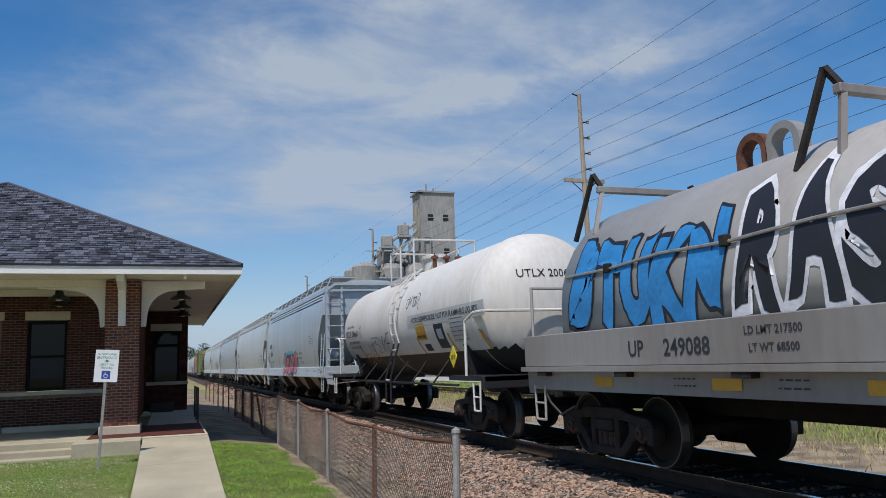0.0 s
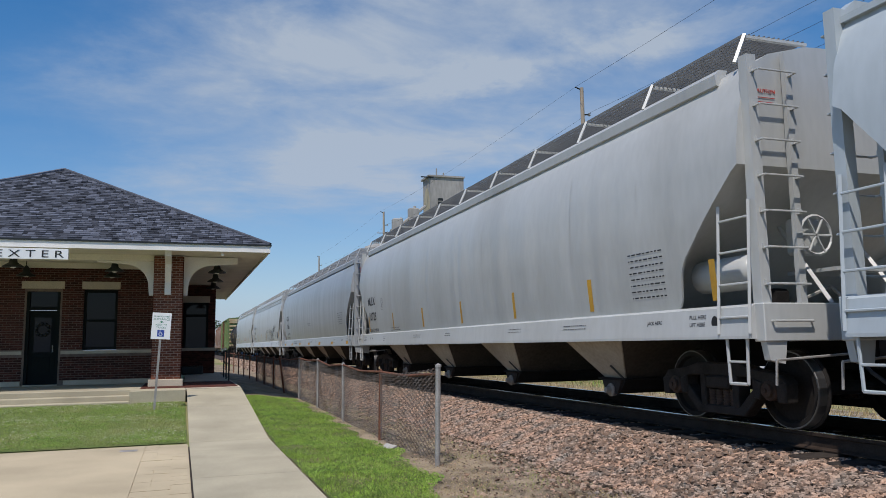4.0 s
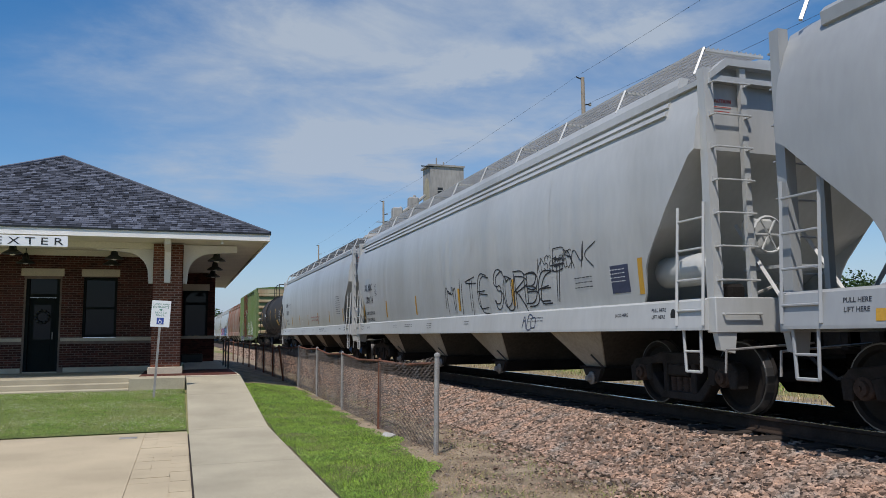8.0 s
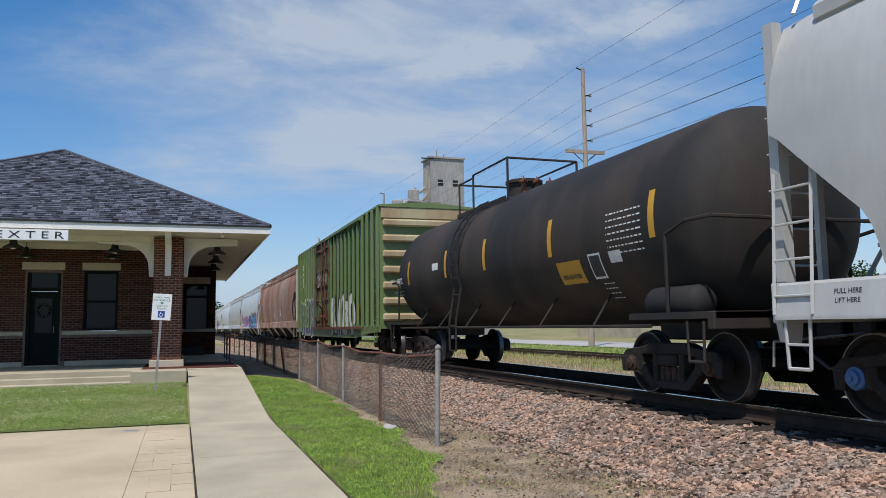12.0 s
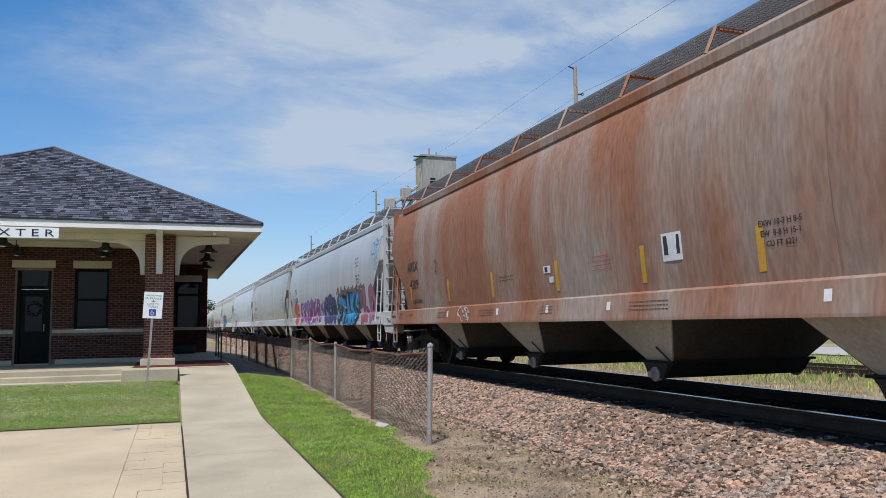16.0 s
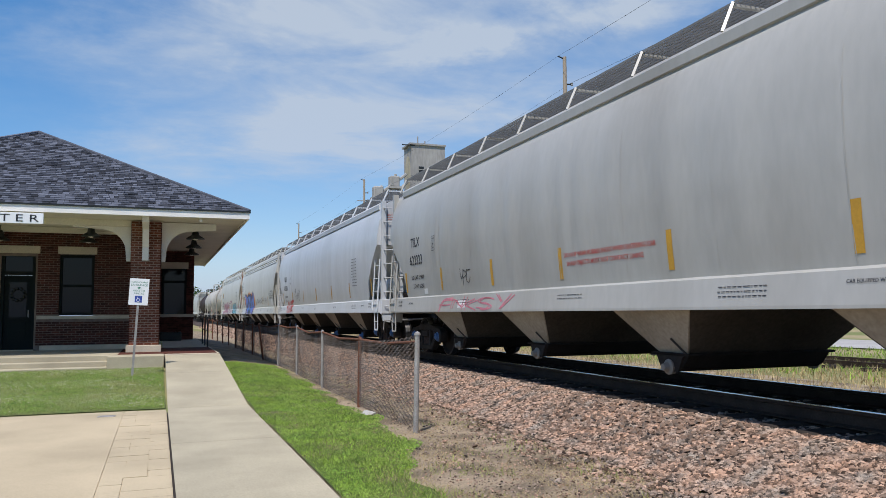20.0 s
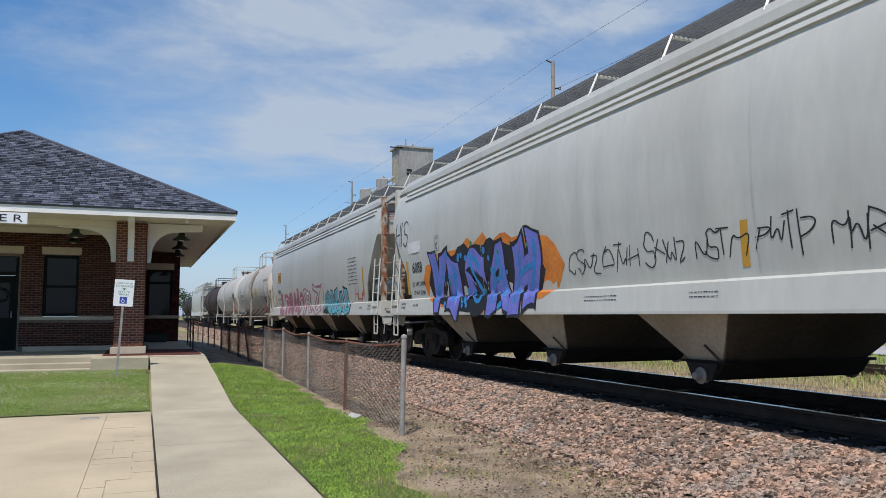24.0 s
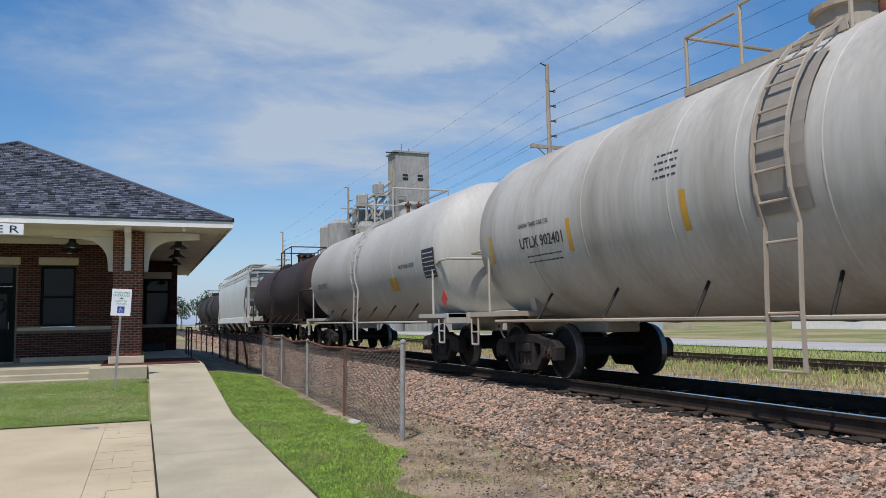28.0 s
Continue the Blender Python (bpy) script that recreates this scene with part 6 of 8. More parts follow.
# ---- markings and graffiti on the cars ----
def side_x(z):
    """Half width of a hopper's side with its sill."""
    if z < 1.27: return 1.60 - 0.04 * (z - 0.98) / 0.29
    if z < 1.30: return 1.56 - 2.0 * (z - 1.27)
    return hopper_x(z)
def glyph(ch, offset):
    c = bpy.data.curves.new("glyph", "FONT"); c.body, c.size, c.offset, c.resolution_u = ch, 1.0, offset, 3
    o = bpy.data.objects.new("glyph", c)
    me = bpy.data.meshes.new_from_object(o)
    bpy.data.objects.remove(o); bpy.data.curves.remove(c)
    return me
def graffiti(car, text, y1, y0, z0, z1, fill, edge, seed, xf=side_x, fat=0.06, rim=0.05, shine=None, base=0.005, wave=0.07, cuts=(1.27, 1.30, 1.7, 2.3, 2.9)):
    """Fat spray-painted letters lying on the side of a car, from y1 down to y0."""
    r = random.Random(seed)
    n = len(text); w = (y1 - y0) / n
    layers = [(edge, fat + rim, base, 0.0, "graffiti_outline"), (fill, fat, base + 0.003, 0.0, "graffiti_fill")]
    if shine: layers.append((shine, fat * 0.1 - 0.02, base + 0.005, 0.03, "graffiti_shade"))
    look_ = [(r.uniform(-0.05, 0.05), r.uniform(-0.06, 0.05), r.uniform(0.92, 1.06), r.uniform(-0.22, 0.22)) for _ in text]
    pad = max(fat + rim, 0)
    first_ = None
    for i, ch in enumerate(text):
        if ch == " ": continue
        g = glyph(ch, 0.0); X = [v.co.x for v in g.vertices]; Y = [v.co.y for v in g.vertices]; bpy.data.meshes.remove(g)
        x0, xw, yb, yh = min(X) - pad, max(max(X) - min(X), 0.25) + 2 * pad, min(Y) - pad, max(Y) - min(Y) + 2 * pad
        j, k, h, sh = look_[i]
        letter = None
        for material, off, lift, dz, name in layers:
            me = glyph(ch, off)
            bm = bmesh.new(); bm.from_mesh(me); bpy.data.meshes.remove(me)
            for v in bm.verts:
                u, t = (v.co.x - x0) / xw, (v.co.y - yb) / yh
                u = u * 1.06 - 0.03 + sh * (t - 0.5) * 0.6
                v.co = Vector((0, y1 - (i + u) * w, z0 + (z1 - z0) * (t * h + j + dz) + 0.05 * math.sin(u * 5 + i)))
            ya, yb_ = min(v.co.y for v in bm.verts), max(v.co.y for v in bm.verts)
            for q in range(1, 6): bmesh.ops.bisect_plane(bm, geom=bm.verts[:] + bm.edges[:] + bm.faces[:], plane_co=(0, ya + (yb_ - ya) * q / 6, 0), plane_no=(0, 1, 0))
            for q in range(1, 8): bmesh.ops.bisect_plane(bm, geom=bm.verts[:] + bm.edges[:] + bm.faces[:], plane_co=(0, 0, z0 + (z1 - z0) * q / 8), plane_no=(0, 0, 1))
            am = wave * min(w, z1 - z0)
            for v in bm.verts:
                fy, fz = (v.co.y - y0) / w, (v.co.z - z0) / (z1 - z0)
                v.co.y += am * math.sin(6.0 * fz + seed + i * 1.7); v.co.z += am * (math.sin(5.2 * fy + seed) + 0.5 * math.sin(9 * fy + 4 * fz))
            for c in cuts: bmesh.ops.bisect_plane(bm, geom=bm.verts[:] + bm.edges[:] + bm.faces[:], plane_co=(0, 0, c), plane_no=(0, 0, 1))
            for v in bm.verts: v.co.x = -xf(v.co.z) - lift - 0.0008 * (i % 2)
            bmesh.ops.recalc_face_normals(bm, faces=bm.faces[:])
            o = part("graffiti_letter" if letter is None else name, bm, material, letter or car)
            if letter is None: letter = o
        first_ = first_ or letter
    first_["label"] = "spray-painted graffiti letter"
    return first_
def cloud_patch(car, y1, y0, z0, z1, material, seed, xf=side_x, lift=0.003, n=26):
    """A sprayed background haze with a lumpy outline."""
    r = random.Random(seed); bm = bmesh.new()
    top, bot = [], []
    for i in range(n + 1):
        y = y1 + (y0 - y1) * i / n
        k = max(0.0, math.sin(math.pi * i / n)) ** 0.35
        top.append((y, (z0 + z1) / 2 + (z1 - z0) / 2 * k * r.uniform(0.8, 1.08))); bot.append((y, (z0 + z1) / 2 - (z1 - z0) / 2 * k * r.uniform(0.9, 1.0)))
    for (a, b, c, d) in zip(top, top[1:], bot, bot[1:]): bm.faces.new([bm.verts.new((0, p, q)) for p, q in (a, b, d, c)])
    bmesh.ops.remove_doubles(bm, verts=bm.verts[:], dist=0.0005)
    for c in (1.27, 1.30, 1.7, 2.3, 2.9): bmesh.ops.bisect_plane(bm, geom=bm.verts[:] + bm.edges[:] + bm.faces[:], plane_co=(0, 0, c), plane_no=(0, 0, 1))
    for v in bm.verts: v.co.x = -xf(v.co.z) - lift
    return part("graffiti_haze", bm, material, car)
def dots(car, pts, material, r0, lift=0.012, xf=side_x):
    bm = bmesh.new()
    for k, (y, z) in enumerate(pts):
        r = r0 * (0.6 + 0.4 * ((k * 37) % 10) / 10)
        bm.faces.new([bm.verts.new((-xf(z + r * math.sin(a)) - lift, y + r * math.cos(a), z + r * math.sin(a))) for a in [2 * math.pi * i / 10 for i in range(10)]])
    o = part("graffiti_dots", bm, material, car); o["kind"] = "stuff"
    return o
def panel(car, y, z, w, h, material, xf=side_x, name="decal", lift=0.004):
    bm = bmesh.new(); n = max(1, int(h / 0.07)); rows_ = []
    for i in range(n + 1):
        q = z - h / 2 + h * i / n
        rows_.append([bm.verts.new((-xf(q) - lift, p, q)) for p in (y - w / 2, y + w / 2)])
    for a, b in zip(rows_, rows_[1:]): bm.faces.new((a[0], a[1], b[1], b[0]))
    return part(name, bm, material, car)
def weights(car, y, z, rows, size=0.125):
    for i, t in enumerate(rows): side_text(car, t, y, z - i * size * 1.55, size)
def ident(car, a, b, y, z, size=0.30, rows=(), plate=None, num=None):
    side_text(car, a, y, z, size); side_text(car, b, y - 0.05, z - size * 1.35, size)
    weights(car, y - 0.1, z - size * 1.35 - 0.33, rows)
    if plate: plate_c(car, plate, z - 0.02)
SH = lambda i, old: old - (TRAIN[i] + TRAIN[i + 1]) / 2
dA, dB, dC, dD, dE = SH(2, 34.6), SH(3, 51.95), SH(4, 70.75), SH(5, 89.5), SH(6, 108.2)
# blue-grey hopper with the pink piece
ident(A, "MOBX", "52468", 6.05 + dA, 2.22, 0.27, ("LD LMT 197700", "LT WT 65300"), 4.9 + dA)
cloud_patch(A, 2.3 + dA, -2.1 + dA, 0.97, 1.98, "g_cyan", 3)
cloud_patch(A, 1.95 + dA, -1.75 + dA, 0.99, 1.85, "g_black", 4, lift=0.0045)
graffiti(A, "JOASE", 1.95 + dA, -1.75 + dA, 1.0, 1.85, "g_pink", "g_black", 11, fat=0.125, rim=0.04, shine="g_mauve", base=0.0065)
stripes(A, 16, (6.55 + dA, 3.5 + dA, -1.8 + dA, -5.6 + dA))
weights(A, -2.6 + dA, 1.78, ("EXW 10-8  H 8-7", "EW 8-0  H 15-7", "CU FT"), 0.11); side_text(A, "5250", -3.15 + dA, 1.42, 0.13, "red")
bars(A, -5.0 + dA, 2.35, 0.8, 4, 0.05)
# plain grey hoppers
ident(Bc, "MLLX", "10723", 7.3 + dB, 2.12, 0.33, ("LD LMT 219700 LB", "LT WT 66300 LB"), 6.1 + dB)
stripes(Bc, 18, (7.75 + dB, 5.05 + dB, 2.4 + dB, -0.2 + dB, -2.8 + dB, -5.4 + dB, -8.0 + dB), z0=1.36, z1=1.8)
bars(Bc, 4.9 + dB, 1.40, 0.9, 2, 0.035); bars(Bc, 7.6 + dB, 1.14, 0.9, 2, 0.04); bars(Bc, -6.8 + dB, 2.0, 0.7, 8, 0.045)
ident(C, "EQUX", "13866", 7.2 + dC, 2.30, 0.31, ("LD LMT 221000", "LT WT 65000", "CU FT 6241"))
for y in (8.15, 5.55, 2.9, 0.2, -2.5, -5.2, -8.0): panel(C, y + dC, 1.06, 0.42, 0.10, "yellow", name="reflector_strip")
side_text(C, "CLOSE HOPPER GATES AND ROOF", 4.4 + dC, 1.16, 0.06, x=1.61, tilt=0); side_text(C, "HATCH COVERS BEFORE MOVING CAR", 4.4 + dC, 1.08, 0.06, x=1.61, tilt=0)
bars(C, -6.6 + dC, 2.1, 0.7, 6, 0.045); bars(C, 0.3 + dC, 1.95, 0.9, 3, 0.03)
# pale hopper with scrawls
panel(D, 7.3 + dD, 2.42, 0.62, 0.36, "bluegrey", name="painted_panel", lift=0.004)
ident(D, "XOMX", "170114", 7.28 + dD, 2.24, 0.28, ("LD LMT 218500 LBS", "LT WT 67500 LBS"), 6.4 + dD)
stripes(D, 18, (7.95 + dD, 5.3 + dD, 2.5 + dD, -0.5 + dD, -3.2 + dD, -7.0 + dD))
scrawl(D, "MITE", 0.3 + dD, -2.1 + dD, 1.40, 1.95, "g_black", 21, 0.022)
scrawl(D, "SORBET", -2.3 + dD, -5.0 + dD, 1.40, 1.95, "g_black", 23, 0.022)
scrawl(D, "BANK", -4.7 + dD, -5.9 + dD, 1.85, 2.2, "g_black", 24, 0.016, double=False); scrawl(D, "ACO", -3.6 + dD, -4.1 + dD, 1.0, 1.2, "g_navy", 25, 0.018, side_x, False)
tag(D, -5.3 + dD, -4.2 + dD, 1.9, 2.1, "g_black", 4, 0.02); tag(D, -4.1 + dD, -3.5 + dD, 1.0, 1.2, "g_navy", 5, 0.02)
panel(D, -6.55 + dD, 1.62, 0.42, 0.36, "g_navy"); bars(D, -6.5 + dD, 1.74, 0.34, 4, 0.03, "markwhite"); bars(D, -5.6 + dD, 1.7, 0.5, 3, 0.04)
tag(D, -8.0 + dD, -6.2 + dD, 1.02, 1.16, "g_navy", 41, 0.014)
# clean hopper
ident(E_, "XOMX", "710889", 6.95 + dE, 2.38, 0.29, ("LD LMT 218800", "LT WT 67200"), 5.85 + dE)
stripes(E_, 18, (7.65 + dE, 5.3 + dE, 2.8 + dE, 0.3 + dE, -2.3 + dE, -4.8 + dE, -7.4 + dE))
side_text(E_, "LINED CAR-WEAR RUBBER SHOES WHEN ENTERING CAR", -1.6 + dE, 1.66, 0.082, "red"); side_text(E_, "SHARP OBJECTS MUST NOT CONTACT LINING", -1.5 + dE, 1.53, 0.082, "red")
side_text(E_, "CAR EQUIPPED WITH VENTED COVERS", -3.3 + dE, 1.16, 0.06, x=1.61, tilt=0); side_text(E_, "CLEAR ALL SNOW AND ICE", -3.3 + dE, 1.08, 0.06, x=1.61, tilt=0)
panel(E_, 1.9 + dE, 1.62, 0.24, 0.14, "markwhite"); bars(E_, 1.9 + dE, 1.66, 0.2, 3, 0.02); bars(E_, 2.2 + dE, 1.14, 0.6, 2, 0.03); bars(E_, -6.6 + dE, 2.3, 0.7, 9, 0.045)
# black tank
d2 = SH(7, 125.4)
def tank_text(car, text, y, z, size, material, xf, zc, R):
    return lay_text(car, text, y, z, size, material, xf, 0.008)
tank_text(t2, "UTLX 667952", 6.3 + d2, 2.06, 0.22, "markwhite", tx2, 2.28, 1.38)
bars(t2, 6.2 + d2, 1.85, 0.9, 2, 0.05, "markwhite", tx2)
for y in (5.1, 2.2, -0.1, -2.9, -5.7): part("reflector_strip", strip_patch(y + d2, 2.0, y - 0.03 + d2, 2.6, 0.13, tx2, 0.005), "yellow", t2)
panel(t2, -3.4 + d2, 1.72, 0.75, 0.34, "yellow", tx2); tank_text(t2, "800-424-9300", -3.4 + d2, 1.62, 0.10, "mark", tx2, 2.28, 1.38)
for i in range(7): bars(t2, -5.05 + d2, 2.42 - i * 0.09, 0.85, 1, 0.055, "markwhite", tx2, seed=i)
panel(t2, -4.2 + d2, 1.76, 0.34, 0.36, "markwhite", tx2); panel(t2, -4.2 + d2, 1.76, 0.28, 0.30, "mark", tx2, lift=0.007)
panel(t2, -4.75 + d2, 1.85, 0.3, 0.16, "markwhite", tx2); panel(t2, 2.9 + d2, 2.3, 0.42, 0.16, "markwhite", tx2); bars(t2, -4.3 + d2, 1.5, 0.3, 4, 0.04, "markwhite", tx2)
part("air_reservoir", lathe(bmesh.new(), [(0.0, -0.52), (0.16, -0.50), (0.205, -0.42), (0.205, 0.42), (0.16, 0.50), (0.0, 0.52)], pose(-1.15, -5.9 + d2, 1.18, 90, 0, 0), 16), "tankblack", t2, smooth=True)
# green boxcar
db = SH(8, 140.75); bxf = lambda z: 1.515
bm = bmesh.new()
for i in range(28):
    a, b = 2 * math.pi * i / 28, 2 * math.pi * (i + 1) / 28
    bm.faces.new([bm.verts.new((-1.517, 6.8 + db + r * math.cos(t), 3.31 + 1.12 * r * math.sin(t))) for r, t in ((0.40, a), (0.48, a), (0.48, b), (0.40, b))])
for k in range(3):
    zb = 2.98 + k * 0.24
    bm.faces.new([bm.verts.new((-1.517, 6.8 + db + u, v)) for u, v in ((-0.26, zb), (0, zb + 0.14), (0.26, zb), (0, zb + 0.30))])
bm.faces.new([bm.verts.new((-1.517, 6.8 + db + u, v)) for u, v in ((-0.04, 2.85), (0.04, 2.85), (0.04, 3.1), (-0.04, 3.1))])
part("round_emblem", bm, "markwhite", bx, "white round tree emblem")
side_text(bx, "CO", 7.35 + db, 2.1, 0.26, "markwhite", x=1.517, tilt=0); side_text(bx, "ER", 6.55 + db, 2.1, 0.26, "markwhite", x=1.517, tilt=0)
side_text(bx, "17", 7.35 + db, 1.7, 0.26, "markwhite", x=1.517, tilt=0); side_text(bx, "1584", 6.35 + db, 1.7, 0.26, "markwhite", x=1.517, tilt=0)
for i, t in enumerate(("LD LMT", "LT WT")): side_text(bx, t, 7.45 + db, 1.52 - i * 0.12, 0.10, "markwhite", x=1.517, tilt=0)
panel(bx, 7.4 + db, 1.25, 0.36, 0.20, "yellow", bxf); bars(bx, 7.4 + db, 1.28, 0.3, 2, 0.04, "mark", bxf)
cloud_patch(bx, 7.1 + db, 3.0 + db, 0.60, 2.30, "g_white", 30, lambda z: 1.53, 0.004, 34); cloud_patch(bx, 7.02 + db, 3.08 + db, 0.62, 2.20, "g_navy", 30, lambda z: 1.53, 0.0055, 34)
graffiti(bx, "HORS", 7.0 + db, 3.1 + db, 0.64, 2.15, "g_navy", "g_white", 31, xf=lambda z: 1.53, fat=0.075, rim=0.03, base=0.007)
scrawl(bx, "TOBY", 2.35 + db, 1.5 + db, 2.65, 3.05, "g_white", 32, 0.035, lambda z: 1.61, False)
for y, z, k in ((7.75, 3.3, 1), (7.75, 2.9, 2), (7.2, 2.55, 3), (6.0, 2.6, 8)): tag(bx, y - 0.35 + db, y + 0.3 + db, z, z + 0.28, "g_white", 60 + k, 0.03, bxf)
for i, t in enumerate(("CLOSE AND LOCK", "DOORS BEFORE", "MOVING CAR")): side_text(bx, t, 0.87 + db, 3.05 - i * 0.14, 0.12, "markwhite", x=1.562, tilt=0)
panel(bx, 0.87 + db, 2.97, 0.8, 0.62, "green", lambda z: 1.553, "painted_panel")
graffiti(bx, "RWBO", -0.35 + db, -4.6 + db, 0.62, 2.1, "g_white", "g_black", 35, xf=lambda z: 1.53, fat=0.06, rim=0.05, base=0.006)
stripes(bx, 16, (8.0 + db, 4.9 + db, 3.15 + db, -5.0 + db), xf=bxf, z0=1.2, z1=1.7)
for k, (y, z, w, h) in enumerate(((3.6, 2.9, 0.18, 0.1), (3.5, 3.15, 0.22, 0.14), (3.15, 3.1, 0.14, 0.45))): panel(bx, y + db, z, w, h, "bluegrey", bxf, "paint_patch")
# rusty hopper
dr = SH(9, 158.7)
ident(br, "ARSX", "4309", 7.25 + dr, 2.18, 0.31, ("LD LMT 220600", "LT WT 65200"), 5.6 + dr)
stripes(br, 18, (7.5 + dr, 4.9 + dr, 2.62 + dr, 0.18 + dr, -2.02 + dr, -3.99 + dr, -6.3 + dr))
panel(br, -2.62 + dr, 1.78, 0.36, 0.32, "markwhite")
for y in (-2.70, -2.54): panel(br, y + dr, 1.80, 0.13, 0.22, "mark", lift=0.008)
for z, words in ((1.83, "EXW 10-7 H 8-5"), (1.73, "EW  8-8 H 15-1"), (1.63, "CU FT 6221")): side_text(br, words, -4.28 + dr, z, 0.08)
bars(br, -1.1 + dr, 1.80, 0.46, 4, 0.035, "red"); bars(br, 2.0 + dr, 1.72, 0.6, 2, 0.035); bars(br, -6.6 + dr, 1.66, 0.6, 3, 0.05)
panel(br, 0.48 + dr, 1.74, 0.22, 0.11, "markwhite"); panel(br, 0.36 + dr, 1.58, 0.16, 0.09, "markwhite"); panel(br, 0.50 + dr, 1.74, 0.09, 0.07, "mark", lift=0.008)
graffiti(br, "CS", 4.3 + dr, 3.65 + dr, 1.02, 1.24, "cream", "cream", 36, fat=-0.01, rim=0)
for y in (4.9, 2.34, 0.46, -1.27, -4.8): panel(br, y + dr, 1.14, 0.09, 0.11, "markwhite")
# grey hopper covered in graffiti
dg = SH(10, 177.25)
ident(G, "TILX", "623728", 6.8 + dg, 2.38, 0.29, (), 5.55 + dg)
cloud_patch(G, 5.75 + dg, 0.2 + dg, 0.97, 2.02, "g_violet", 8)
graffiti(G, "DUMER", 5.5 + dg, 0.6 + dg, 1.0, 2.0, "g_magenta", "g_white", 41, fat=0.05, rim=0.035, shine="g_purple")
cloud_patch(G, 7.05 + dg, 5.95 + dg, 0.98, 1.52, "g_red", 9, n=14); cloud_patch(G, 7.45 + dg, 6.45 + dg, 1.42, 2.0, "g_red", 10, lift=0.0038, n=12); cloud_patch(G, 6.75 + dg, 6.0 + dg, 1.55, 1.92, "g_red", 11, lift=0.0044, n=10); tag(G, 6.2 + dg, 7.2 + dg, 1.2, 1.7, "g_orange", 9, 0.035); tag(G, 7.3 + dg, 8.0 + dg, 1.9, 2.4, "g_navy", 19, 0.022)
cloud_patch(G, 0.15 + dg, -2.3 + dg, 0.98, 2.05, "g_navy", 15, lift=0.004, n=16)
graffiti(G, "COA", 0.1 + dg, -2.3 + dg, 1.02, 1.98, "g_navy", "g_violet", 43, fat=0.10, rim=0.04, base=0.006)
cloud_patch(G, -2.3 + dg, -6.4 + dg, 1.3, 2.15, "g_brown", 10, lift=0.004); dots(G, [(-2.4 - 0.19 * i + dg, 2.02 + 0.12 * math.sin(i * 2.1)) for i in range(21)], "g_brown", 0.13, 0.005)
cloud_patch(G, -2.4 + dg, -5.8 + dg, 0.98, 2.02, "g_black", 14, lift=0.0055, n=30)
graffiti(G, "STAKS", -2.5 + dg, -5.7 + dg, 0.98, 1.98, "g_blue", "g_black", 44, fat=0.125, rim=0.035, shine="g_cyan", base=0.0075)
graffiti(G, "LO", -6.1 + dg, -7.6 + dg, 1.05, 2.25, "g_mauve", "g_purple", 45, fat=0.09, rim=0.03); graffiti(G, "TNS", -5.9 + dg, -6.5 + dg, 1.02, 1.2, "g_red", "g_red", 46, fat=-0.01, rim=0)
tag(G, -8.2 + dg, -7.3 + dg, 2.9, 3.3, "g_blue", 47, 0.025); tag(G, -8.0 + dg, -7.5 + dg, 2.5, 2.8, "g_blue", 48, 0.025); side_text(G, "#200", 0.3 + dg, 1.75, 0.2, "g_red")
weights(G, -5.5 + dg, 2.95, ("EXW 10-8 H 8-3", "EW 8-2 H 15-2", "CU FT 6241"), 0.075); weights(G, -5.6 + dg, 2.42, ("EXTERIOR PAINT", "HEMPEL 45883", "PLT 442 08-20", "EXTERIOR LINING"), 0.07)
stripes(G, 18, (7.5 + dg,))
# grey hopper with the red scrawl
dh = SH(11, 195.3)
ident(H, "TILX", "622323", 6.75 + dh, 2.40, 0.29, ("LD LMT 219800", "LT WT 66200"), 5.55 + dh)
stripes(H, 18, (7.5 + dh, 5.2 + dh, 2.7 + dh, 0.3 + dh, -2.2 + dh, -4.65 + dh, -7.2 + dh))
side_text(H, "DO NOT WEAR RUBBER SHOES WHEN ENTERING CAR", -0.9 + dh, 1.70, 0.085, "red"); side_text(H, "SHARP OBJECTS MUST NOT CONTACT LINING", -0.8 + dh, 1.58, 0.085, "red")
scrawl(H, "FNKSY", 5.3 + dh, 2.0 + dh, 1.0, 1.22, "g_pink", 52, 0.024, side_x); tag(H, 3.7 + dh, 4.2 + dh, 1.5, 1.75, "g_black", 53, 0.03)
side_text(H, "CAR EQUIPPED WITH VENTED COVERS", -4.95 + dh, 1.16, 0.045, x=1.61, tilt=0); panel(H, 6.2 + dh, 1.40, 0.22, 0.12, "markwhite"); panel(H, 4.0 + dh, 1.10, 0.4, 0.14, "markwhite"); bars(H, -6.6 + dh, 2.4, 0.6, 8, 0.045)
di = SH(12, 213.65)
ident(I_, "TILX", "623576", 6.9 + di, 2.36, 0.29, ("LD LMT 219800", "LT WT 66200"), 5.6 + di)
stripes(I_, 18, (7.6 + di, 5.2 + di, 2.6 + di, 0 + di, -2.6 + di, -5.2 + di, -7.7 + di))
graffiti(I_, "ROSE", 6.5 + di, 5.0 + di, 1.0, 1.5, "g_red", "g_pink", 55, fat=0.0, rim=0.02); tag(I_, 3.5 + di, 4.6 + di, 1.55, 1.9, "g_black", 56, 0.04); bars(I_, -5.9 + di, 2.5, 0.6, 10, 0.05)
